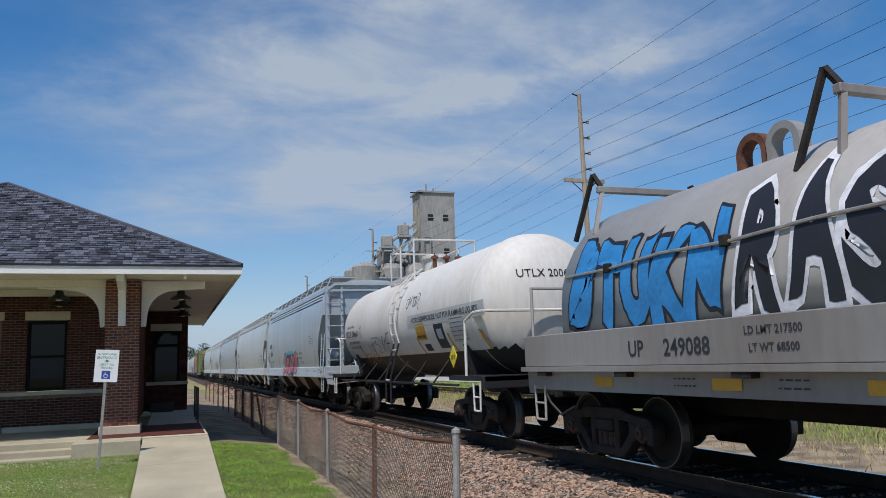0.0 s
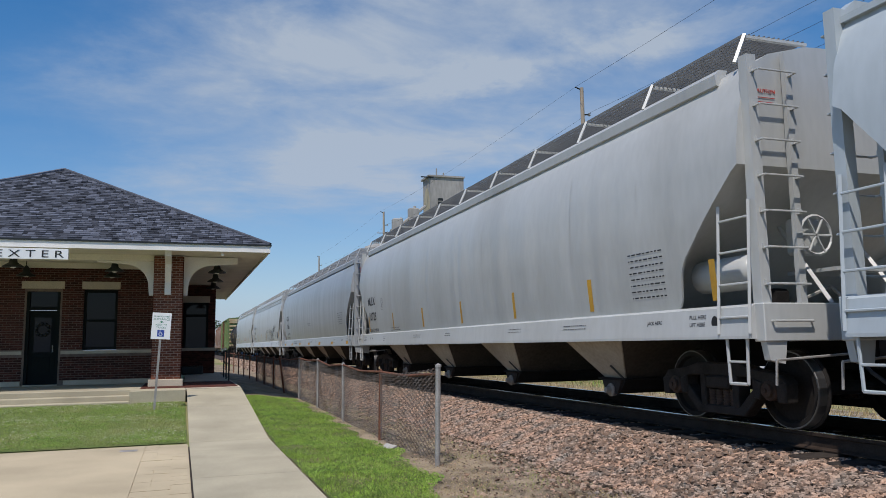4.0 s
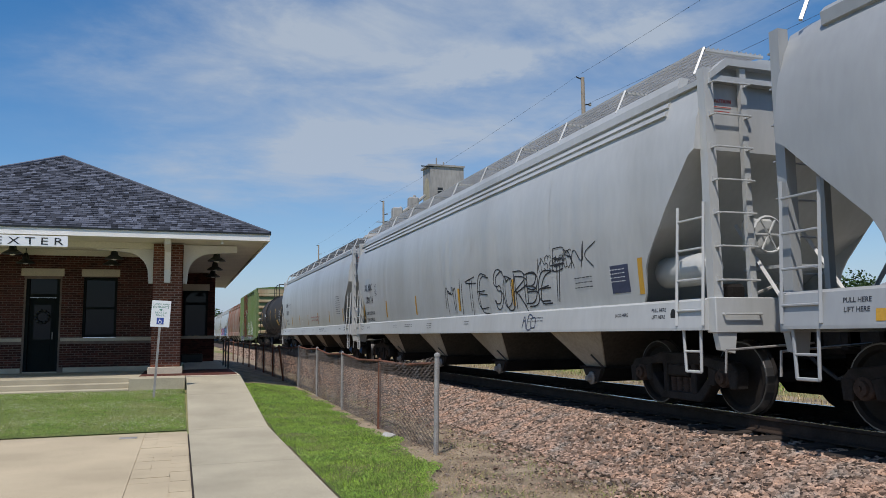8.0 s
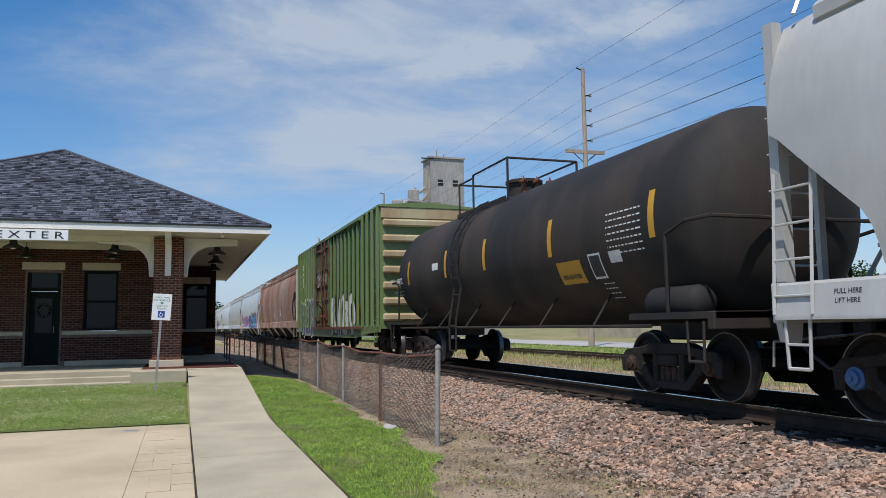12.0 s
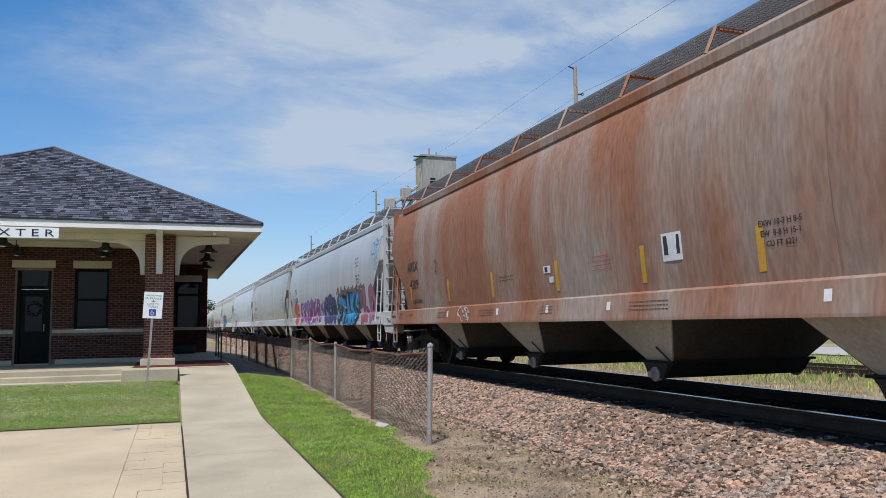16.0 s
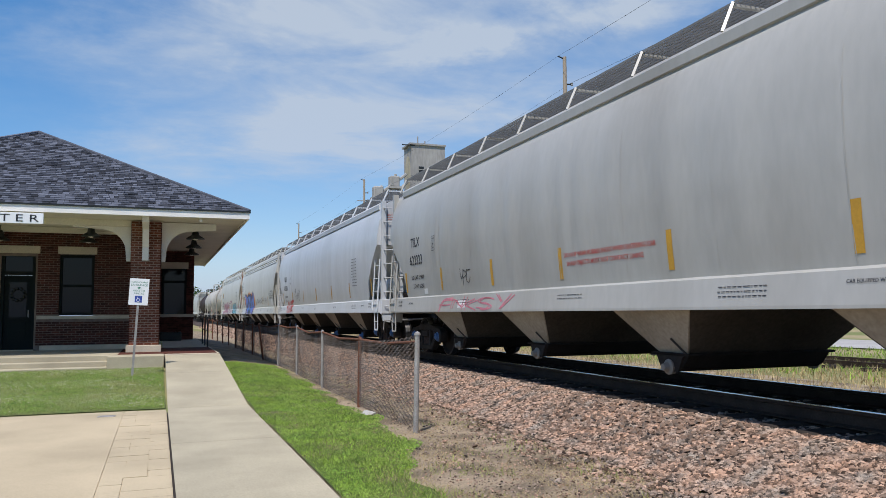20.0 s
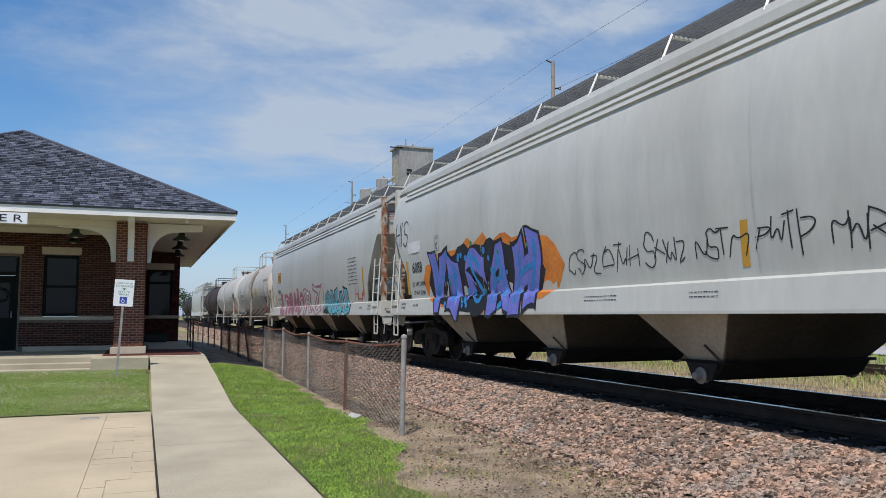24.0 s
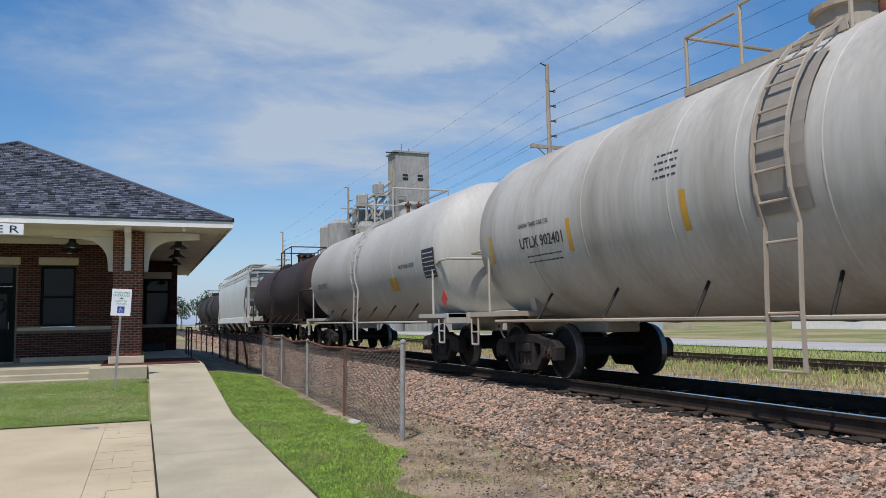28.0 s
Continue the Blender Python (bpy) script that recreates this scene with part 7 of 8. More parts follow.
# pale hopper with the blue and orange piece
dj = SH(13, 231.7)
side_text(J, "6088", 6.62 + dj, 1.84, 0.31); weights(J, 6.58 + dj, 1.56, ("LD LMT 218800", "LT WT 67200"), 0.12); plate_c(J, 5.4 + dj, 2.35)
scrawl(J, "HIS", 8.0 + dj, 7.2 + dj, 2.45, 2.95, "g_navy", 61, 0.03, double=False); panel(J, 6.75 + dj, 2.38, 0.72, 0.24, "markwhite")
cloud_patch(J, 6.3 + dj, 0.6 + dj, 0.97, 2.30, "g_orange", 12)
cloud_patch(J, 5.95 + dj, 1.15 + dj, 0.98, 2.2, "g_black", 13, lift=0.0045, n=30)
graffiti(J, "VISAH", 5.85 + dj, 1.3 + dj, 0.98, 2.15, "g_violet", "g_black", 63, fat=0.13, rim=0.05, shine="g_blue", base=0.0065)
rj = random.Random(3); dots(J, [(rj.uniform(1.4, 5.5) + dj, rj.uniform(1.05, 2.1)) for _ in range(34)], "g_blue", 0.07); dots(J, [(rj.uniform(1.2, 6.2) + dj, rj.uniform(1.2, 2.2)) for _ in range(9)], "signgreen", 0.05, 0.013)
for i in range(6): tag(J, -0.2 - i * 0.85 + dj, 0.5 - i * 0.85 + dj, 1.52, 1.78, "g_black" if i > 2 else "mark", 70 + i, 0.022)
for i, t in enumerate(("CAUTION: DO NOT USE STEAM,", "BOILING WATER OR SHARP OBJECTS", "TO CLEAN, ENTER CAR WITH", "CLEAN SOFT SOLED SHOES.")): side_text(J, t, -6.15 + dj, 2.05 - i * 0.11, 0.085)
panel(J, -6.35 + dj, 1.55, 0.5, 0.32, "markwhite"); side_text(J, "CHEYO!", -6.6 + dj, 1.0, 0.2, "bluegrey", x=1.612, tilt=0); tag(J, -7.0 + dj, -6.6 + dj, 1.7, 2.0, "g_black", 81, 0.015)
stripes(J, 17, (-2.75 + dj, -4.9 + dj)); part("reflector_strip", strip_patch(-7.3 + dj, 1.38, -7.3 + dj, 2.1, 0.12, hopper_x, 0.004), "yellow", J); part("reflector_strip", strip_patch(7.25 + dj, 1.38, 7.25 + dj, 2.1, 0.12, hopper_x, 0.004), "yellow", J)
# off-white hopper with the name plate
dk = SH(14, 249.5)
panel(K, 6.3 + dk, 2.52, 0.88, 0.42, "mark", lift=0.005); panel(K, 6.3 + dk, 2.52, 0.84, 0.38, "yellow", lift=0.007, name="name_plate"); lay_text(K, "UTCX", 6.3 + dk, 2.42, 0.27, "mark", hopper_x, 0.011)
side_text(K, "54004", 6.35 + dk, 1.83, 0.27); weights(K, 6.4 + dk, 1.58, ("LD LMT 220500", "LT WT 65500"), 0.12)
graffiti(K, "LTRHO", 6.0 + dk, 1.2 + dk, 0.98, 1.85, "g_mauve", "g_pink", 83, fat=0.07, rim=0.02); graffiti(K, "RZ", 1.0 + dk, -1.8 + dk, 0.98, 1.95, "cream", "g_mauve", 84, fat=-0.01, rim=0.05)
graffiti(K, "GNAL", -2.2 + dk, -5.6 + dk, 0.98, 1.75, "g_cyan", "g_black", 85, fat=0.11, rim=0.05, shine="greyhop"); dots(K, [(-2.4 - 0.31 * i + dk, 1.15 + 0.5 * ((i * 7) % 5) / 5) for i in range(10)], "g_pink", 0.05)
for i in range(8): bars(K, -5.85 + dk, 2.5 - i * 0.1, 0.95, 1, 0.06, seed=i)
tag(K, -6.9 + dk, -6.0 + dk, 1.2, 1.7, "g_red", 86, 0.03); stripes(K, 18, (7.2 + dk, 3.6 + dk, 1.6 + dk, -2.0 + dk)); part("reflector_strip", strip_patch(-6.9 + dk, 1.5, -6.9 + dk, 2.2, 0.12, hopper_x, 0.004), "yellow", K)
# tanks
d3 = SH(15, 265.45)
tank_text(t3, "UTLX 902401", 4.8 + d3, 2.0, 0.23, "mark", tx3, 2.33, 1.48); bars(t3, 4.8 + d3, 1.86, 1.0, 2, 0.05, "mark", tx3); tank_text(t3, "UNION TANK CAR CO.", 5.0 + d3, 2.32, 0.09, "mark", tx3, 2.33, 1.48)
for y in (6.5, 4.0, 1.6, -0.9, -3.3, -5.4): part("reflector_strip", strip_patch(y + d3, 1.85, y + d3, 2.3, 0.10, tx3, 0.005), "yellow", t3)
panel(t3, -1.4 + d3, 2.2, 0.62, 0.34, "yellow", tx3); tank_text(t3, "800-424-9300", -1.4 + d3, 2.08, 0.09, "mark", tx3, 2.33, 1.48)
tank_text(t3, "PROPYLENE OXIDE", -4.5 + d3, 2.62, 0.16, "mark", tx3, 2.33, 1.48); panel(t3, -4.9 + d3, 2.1, 0.7, 0.55, "markwhite", tx3)
for i in range(6): bars(t3, -4.9 + d3, 2.3 - i * 0.09, 0.62, 1, 0.045, "mark", tx3, seed=i)
panel(t3, -4.15 + d3, 1.72, 0.42, 0.3, "mark", tx3); bars(t3, -4.15 + d3, 1.8, 0.3, 2, 0.05, "markwhite", tx3); bars(t3, 1.9 + d3, 2.75, 0.4, 4, 0.05, "mark", tx3)
def diamond(car, y, z, material, xf, r=0.17):
    return part("hazard_placard", prism(bmesh.new(), [(y, z - r), (y + r, z), (y, z + r), (y - r, z)], "x", -xf(1.5) - 0.06, -xf(1.5) - 0.05), material, car, "diamond hazard placard")
diamond(t3, -5.0 + d3, 1.30, "red", lambda z: 1.35); diamond(t3, -5.5 + d3, 1.28, "rust", lambda z: 1.40)
d4 = SH(16, 279.8)
tank_text(t4, "UTLX 901371", 5.0 + d4, 2.0, 0.22, "mark", tx4, 2.33, 1.48); panel(t4, -2.3 + d4, 1.78, 0.55, 0.3, "yellow", tx4); panel(t4, -4.8 + d4, 2.1, 0.7, 0.6, "mark", tx4)
for i in range(6): bars(t4, -4.8 + d4, 2.3 - i * 0.09, 0.62, 1, 0.045, "markwhite", tx4, seed=i)
diamond(t4, -5.6 + d4, 1.35, "red", lambda z: 1.38); tank_text(t4, "PROPYLENE OXIDE", -3.4 + d4, 2.1, 0.12, "mark", tx4, 2.33, 1.48)
for y in (6, 3.6, 1.2, -1.4, -4.0): part("reflector_strip", strip_patch(y + d4, 1.95, y + d4, 2.3, 0.09, tx4, 0.005), "bluegrey", t4)
d1 = SH(1, 19.8)
tank_text(t1, "HYDROGENPEROXIDE, NOT FOR FLAMMABLE LIQUIDS", -3.0 + d1, 2.16, 0.155, "mark", tx1, 2.28, 1.28); panel(t1, -3.0 + d1, 2.2, 4.4, 0.26, "grey", tx1, "painted_panel", 0.004)
tank_text(t1, "UTLX 200660", 4.7 + d1, 2.1, 0.25, "mark", tx1, 2.28, 1.28); tank_text(t1, "UNION TANK CAR CO.", 4.8 + d1, 2.36, 0.08, "mark", tx1, 2.28, 1.28); plate_c(t1, 3.7 + d1, 2.2, tx1)
panel(t1, -1.6 + d1, 1.95, 0.62, 0.34, "yellow", tx1); tank_text(t1, "800-424-9300", -1.6 + d1, 1.82, 0.09, "mark", tx1, 2.28, 1.28)
panel(t1, -2.75 + d1, 1.82, 0.55, 0.48, "mark", tx1); panel(t1, -2.75 + d1, 1.86, 0.3, 0.2, "bluegrey", tx1, lift=0.007); panel(t1, -3.8 + d1, 1.92, 0.8, 0.5, "grey", tx1)
for i, t in enumerate(("LD LMT 204000 LB 92 550 KG", "LT WT 59000 LB 26 750 KG")): tank_text(t1, t, 4.5 + d1, 1.90 - i * 0.14, 0.10, "mark", tx1, 2.28, 1.28)
for i in range(6): bars(t1, -3.8 + d1, 2.1 - i * 0.08, 0.72, 1, 0.04, "mark", tx1, seed=i)
panel(t1, 2.9 + d1, 1.72, 0.5, 0.2, "grey", tx1); scrawl(t1, "PSYKE", 2.6 + d1, 1.0 + d1, 1.6, 1.95, "g_navy", 92, 0.022, tx1, False); tag(t1, -1.6 + d1, -0.6 + d1, 2.5, 2.75, "g_navy", 93, 0.015, tx1); tag(t1, 2.4 + d1, 4.0 + d1, 1.35, 1.6, "yellow", 94, 0.02, tx1)
panel(t1, -1.75 + d1, 1.62, 0.4, 0.14, "mark", tx1)
for y in (5.6, 3.9, 2.6, -1.35, -3.3, -4.9): part("reflector_strip", strip_patch(y + d1, 1.50, y + 0.12 + d1, 1.85, 0.09, tx1, 0.005), "yellow", t1)
dia = diamond(t1, -3.85 + d1, 1.40, "placard", lambda z: 1.30, 0.20); side_text(t1, "2015", -3.85 + d1, 1.35, 0.12, x=1.364)
end_print = lettering("UTLX 200660", 0.20, "mark", t1, Matrix())
for v in end_print.data.vertices:
    px, pz = v.co.x - 0.1, v.co.y + 0.42
    v.co = Vector((px, -5.15 - 0.75 * math.sqrt(1 - (px * px + pz * pz) / 1.28 ** 2) - 0.008, 2.28 + pz))
# coil car
dc = 3.95 - 4.45
side_text(c0, "UP", 5.95 + dc, 1.30, 0.24, x=1.503, tilt=0); side_text(c0, "249088", 5.1 + dc, 1.30, 0.24, x=1.503, tilt=0)
side_text(c0, "LD LMT 217500", 3.95 + dc, 1.46, 0.10, x=1.503, tilt=0); side_text(c0, "LT WT 68500", 3.95 + dc, 1.31, 0.10, x=1.503, tilt=0)
graffiti(c0, "BTUKN", 7.55 + dc, 4.65 + dc, 1.62, 2.75, "g_blue", "g_black", 101, xf=cx0, fat=0.09, rim=0.04, cuts=(1.9, 2.1, 2.3, 2.5, 2.7, 2.9))
graffiti(c0, "RASKVIMNOW", 4.5 + dc, -1.5 + dc, 1.62, 2.95, "g_black", "g_white", 102, xf=cx0, fat=0.055, rim=0.06, cuts=(1.9, 2.1, 2.3, 2.5, 2.7, 2.9))
for y in (6.7, 4.6, 2.9, 1.0, -1.5, -4): panel(c0, y + dc, 1.02, 0.40, 0.11, "yellow", lambda z: 1.465)
for i in range(8): bars(c0, 5.2 - i * 1.4 + dc, 1.06, 0.34, 2, 0.04, "mark", lambda z: 1.466)

# markings lie in the dents of the side sheets
def settle(car):
    for o in car.children_recursive:
        if o.type == "MESH" and o.name.split(".")[0] in ("lettering", "letter", "decal", "small_print", "reflector_strip", "plate_frame", "name_plate", "painted_panel", "graffiti_letter", "graffiti_fill", "graffiti_shade", "graffiti_haze", "graffiti_dots", "graffiti_tag", "graffiti_scrawl") and o.matrix_local.translation.length < 1e-6:
            for v in o.data.vertices:
                if v.co.z > 1.30: v.co.x += side_wave(v.co.y) * math.sin((v.co.z - 1) * 1.2)
for car in (A, Bc, C, D, E_, br, G, H, I_, J, K): settle(car)

# ---- beyond the track: grain elevator, poles, wires, sheds ----
elev = thing("grain_elevator", pose(0, 0, 0), "weathered grey concrete grain elevator with pipes on top", "grain elevator")
HX0, HX1, HY0, HY1 = 33.9, 39.1, 104.0, 107.5
head = part("headhouse", B(HX0, HX1, HY0, HY1, 0, 26.0), "grain", elev)
part("roof_slab", B(HX0 - 0.3, HX1 + 0.1, HY0 - 0.2, HY1 + 0.2, 26.0, 26.25), "grain", head)
part("roof_rail", rods([(HX0 - 1.4, HY0, 25.9), (HX0 + 0.5, HY0, 25.9)], 0.09), "darkmetal", head)
for x, h in ((35.2, 1.3), (36.3, 0.7)): part("antenna", rods([(x, HY0 + 1, 26.2), (x, HY0 + 1, 26.2 + h)], 0.10), "galv", head)
for x, z in ((HX0 + 1.5, 22.4), (HX1 - 1.4, 22.4), (HX1 - 1.4, 17.5)):
    wd = part("window", B(x - 0.4, x + 0.4, HY0 - 0.04, HY0, z - 0.45, z + 0.45), "darkmetal", head)
    part("sill", B(x - 0.45, x + 0.45, HY0 - 0.1, HY0 - 0.04, z - 0.05, z + 0.05), "grain", wd)
bm = bmesh.new(); prism(bm, [(HY0 + 1.75 + 1.3 * math.cos(2 * math.pi * i / 24), 22.0 + 2.6 * math.sin(2 * math.pi * i / 24)) for i in range(24)], "x", HX0 - 0.03, HX0)
part("painted_disc", bm, "concrete", head, "faded pale disc painted on the wall")
for i in range(6):
    cx = 27.5 + (i % 3) * 3.6; cy = 104.5 + (i // 3) * 5
    part("silo", lathe(bmesh.new(), [(1.85, 0), (1.85, 15.2 - (i % 3) * 0.3), (1.6, 15.5), (0, 16.0)], Matrix.Translation((cx - 1.6, cy, 0)), 24), "grain", elev, smooth=False)
part("annex", B(39.15, 44, 105, 112, 0, 15.5), "grain", elev)
part("gallery", B(28.2, HX0, 104.6, 107.0, 15.6, 17.6), "grain", elev)
for x0, z0, x1, z1 in ((33.2, 20.5, 29.2, 15.8), (33.0, 21.5, 28.2, 17.8), (32.8, 19.0, 30.8, 15.8), (29.4, 19.6, 26.6, 15.8), (29.0, 19.0, 31.6, 15.8), (31.4, 21.4, 30.2, 16.0)):
    part("spout", rods([(x0, 103.6, z0), (x1, 103.6, z1)], 0.22), "grain", elev, "pale sloping grain spout")
for x, z in ((28.8, 18.0), (31.2, 19.6)):
    part("leg_head", box(B(x - 0.7, x + 0.7, 103.2, 104.4, z, z + 1.5, bevel=0.1), x - 0.9, x + 0.9, 103.0, 104.6, z - 0.3, z), "grain", elev)
    part("leg_frame", rods([(x - 0.8, 103.3, 15.6), (x - 0.6, 103.4, z), (x + 0.6, 103.4, z), (x + 0.8, 103.3, 15.6)], 0.10), "galv", elev)
part("catwalk_rail", rods([(25.5, 102.6, 17.2), (32.6, 102.6, 17.2)], 0.06), "galv", elev)
part("ladder_cage", rods([(34.2, 103.7, 14), (34.2, 103.7, 19.5), (35.2, 103.7, 19.5), (35.2, 103.7, 14)], 0.10), "galv", elev)

def pole(x, y, top, arms=True, name="utility_pole"):
    o = thing(name, pose(x, y, 0), "weathered wooden utility pole with side brackets and a crossarm", "utility pole", "line of utility poles")
    part("shaft", rod(bmesh.new(), (0, 0, -0.5), (0, 0, top), 0.22, 10, 0.13), "polewood", o)
    for k in range(4):
        z = top - 1.9 - k * 1.05
        part("bracket", rods([(0.1, 0, z), (0.52, 0, z + 0.02)], 0.05), "darkmetal", o)
        part("insulator", lathe(bmesh.new(), [(0.05, 0), (0.11, 0.06), (0.05, 0.12), (0.11, 0.18), (0.0, 0.24)], pose(0.52, 0, z - 0.08), 8), "galv", o)
    part("top_bracket", rods([(-0.5, 0, top + 0.0), (0.0, 0, top - 0.15)], 0.05), "darkmetal", o)
    if arms:
        part("crossarm", B(-1.45, 1.45, -0.1, 0.1, top - 5.95, top - 5.72), "polewood", o)
        for s in (-1, 1): part("brace", rods([(s * 0.9, 0.05, top - 5.9), (0, 0.1, top - 6.6)], 0.03), "darkmetal", o)
    return o
PT = 19.05
P1, P2, P3, P0_ = (25.75, 45.0), (26.6, 103.0), (27.2, 160.0), (24.9, -14.0)
pole(*P1, PT); pole(*P2, 20.3); pole(*P3, 20.5); 
def sweep(pts, r, n):
    """One tube along a line that runs mostly in y."""
    bm = bmesh.new(); rings = [[bm.verts.new((x + r * math.cos(2 * math.pi * i / n), y, z + r * math.sin(2 * math.pi * i / n))) for i in range(n)] for x, y, z in pts]
    for p, q in zip(rings, rings[1:]):
        for i in range(n): bm.faces.new((p[i], p[(i + 1) % n], q[(i + 1) % n], q[i]))
    return bm
def wire(a, b, sag, r=0.014):
    a, b = Vector(a), Vector(b); pts = []
    for i in range(15):
        f = i / 14; p = a.lerp(b, f); p.z -= sag * 4 * f * (1 - f); pts.append(tuple(p))
    return sweep(pts, r, 4)
wires = thing("overhead_wires", pose(0, 0, 0), "thin dark overhead wires between the poles", "wires")
hang = [(-0.5, 0.0)] + [(0.52, -1.75 - 1.05 * k) for k in range(4)] + [(1.35, -5.7), (-1.35, -5.7), (0.1, -7.2)]
for (xa, ya), ta, (xb, yb), tb in ((P0_, 18.6, P1, PT), (P1, PT, P2, 20.3), (P2, 20.3, P3, 20.5)):
    for dx, dz in hang: part("wire", wire((xa + dx, ya, ta + dz), (xb + dx, yb, tb + dz), 0.9 if dz < 0 else 0.4, 0.010 if ya < 0 else 0.008), "wire", wires)
# sheds, siding and trees in the distance
def shed(x0, x1, y0, y1, h, material, label):
    o = thing("metal_shed", pose(0, 0, 0), label, "shed")
    part("wall", B(x0, x1, y0, y1, 0, h), material, o)
    part("roof", prism(bmesh.new(), [(x0 - 0.4, h), ((x0 + x1) / 2, h + (x1 - x0) * 0.16), (x1 + 0.4, h)], "y", y0 - 0.4, y1 + 0.4), "galv", o)
    part("door", B((x0 + x1) / 2 - 1.6, (x0 + x1) / 2 + 1.6, y0 - 0.04, y0, 0, h * 0.8), "bluegrey", o)
shed(62, 84, 38, 60, 4.0, "white", "long white metal shed across the street")
shed(46, 58, 70, 84, 3.2, "concrete", "pale metal shed beside the elevator")
siding = tagged(new("siding_track"), "low rusty siding rails half hidden in grass", "track", kind="structure")
for dx in (0, 1.5): part("rail", B(17.2 + dx, 17.27 + dx, -30, 260, 0.10, 0.24), "rail", siding)
for i in range(50): part("tie", B(16.7, 19.2, i * 1.2, i * 1.2 + 0.22, 0.02, 0.13), "tie", siding)

def leaves(bm, c, r, n, size, rg):
    for _ in range(n):
        d = Vector((rg.gauss(0, 1), rg.gauss(0, 1), rg.gauss(0, 1))).normalized() * r * rg.uniform(0.55, 1.05)
        p = Vector(c) + Vector((d.x, d.y, d.z * 0.85))
        a = Vector((rg.uniform(-1, 1), rg.uniform(-1, 1), rg.uniform(-1, 1))).normalized() * size
        b = a.cross(Vector((rg.uniform(-1, 1), rg.uniform(-1, 1), rg.uniform(-1, 1)))).normalized() * size * 0.7
        bm.faces.new([bm.verts.new(p + v) for v in (a, b, -a, -b)])
def tree(x, y, h, seed):
    rg = random.Random(seed)
    o = thing("tree", pose(x, y, 0), "leafy green broadleaf tree in the distance", "tree", "distant trees")
    bm = rod(bmesh.new(), (0, 0, 0), (0, 0, h * 0.5), h * 0.03, 8, h * 0.015)
    for k in range(5):
        a = rg.uniform(0, 6.28); rod(bm, (0, 0, h * rg.uniform(0.25, 0.45)), (math.cos(a) * h * 0.22, math.sin(a) * h * 0.22, h * rg.uniform(0.55, 0.75)), h * 0.012, 5, h * 0.004)
    part("trunk", bm, "polewood", o)
    bm = bmesh.new()
    for k in range(13):
        a = rg.uniform(0, 6.28); q = rg.uniform(0, 0.27)
        leaves(bm, (math.cos(a) * h * q, math.sin(a) * h * q, h * rg.uniform(0.4, 0.88)), h * rg.uniform(0.10, 0.19), 90, h * 0.022, rg)
    part("crown", bm, "foliage", o)
M["foliage"] = mat("foliage", (0.045, 0.085, 0.025), 0.8, var=0.35, scale=0.6, fine=6, bump=0, island=0.5)
for k, (x, y, h) in enumerate(((14.5, 210, 9), (17, 225, 11), (11, 240, 10), (22, 235, 9), (26, 250, 12), (-3, 262, 12), (4, 270, 13), (8.5, 300, 10), (34, 240, 9), (72, 66, 7), (78, 72, 9), (92, 60, 10), (100, 48, 9))): tree(x, y, h, k)

# ---- grass, weeds and stones ----
rg = np.random.default_rng(4)
def gz(x, y): return np.array([ground_z(a, b) for a, b in zip(x, y)])
def blades(name, x, y, h, w, material, lean=0.5, parent=None, lift=0.02):
    n = len(x); z = gz(x, y) + lift
    a = rg.uniform(0, 2 * np.pi, n); la = rg.uniform(0, 2 * np.pi, n); l = rg.uniform(0, lean, n) * h
    v = np.empty((n, 3, 3))
    v[:, 0] = np.stack([x - w * np.cos(a), y - w * np.sin(a), z - 0.01], 1)
    v[:, 1] = np.stack([x + w * np.cos(a), y + w * np.sin(a), z - 0.01], 1)
    v[:, 2] = np.stack([x + l * np.cos(la), y + l * np.sin(la), z + h], 1)
    me = bpy.data.meshes.new(name)
    me.from_pydata(v.reshape(-1, 3).tolist(), [], [(3 * i, 3 * i + 1, 3 * i + 2) for i in range(n)])
    me.materials.append(M[material])
    return new(name, me)
def field(n, x0, x1, y0, y1, pw=1.0):
    x = rg.uniform(x0, x1, n); y = y0 + (y1 - y0) * rg.uniform(0, 1, n) ** pw
    return x, y
def ragged(x, y, x0, x1, amp=0.18):
    k = np.array([noise.noise(Vector((b * 0.9, 3.3, 0))) for b in y]); k2 = np.array([noise.noise(Vector((b * 1.3, 7.7, 0))) for b in y])
    return (x > x0 + amp * 0.3 * k) & (x < x1 + amp * k2 * 2)
x, y = field(150000, 1.50, 3.35, 5.0, 21.6, 1.35)
k = ragged(x, y, 1.52, 2.92, 0.2) & (x < verge_edge(y)) & (np.array([noise.noise(Vector((a * 2.6, b * 2.0, 4.4))) for a, b in zip(x, y)]) + rg.uniform(-0.5, 0.5, len(x)) > -0.22); x, y = x[k], y[k]
tagged(blades("verge_grass", x, y, rg.uniform(0.012, 0.055, len(x)), 0.0036, "blade", 1.4), "bright green uneven grass along the fence", "grass", kind="stuff")
x, y = field(60000, -7, 0.13, 13.85, 20.12, 1.1)
tagged(blades("lawn_grass", x, y, rg.uniform(0.015, 0.045, len(x)), 0.005, "clover", 1.3), "short lawn full of clover", "grass", kind="stuff")
x, y = field(6000, -7, 0.1, 13.9, 20.1)
k = np.array([noise.noise(Vector((a * 0.7, b * 0.9, 1))) for a, b in zip(x, y)]) + rg.uniform(-0.3, 0.3, len(x)) > 0.02; x, y = x[k], y[k]
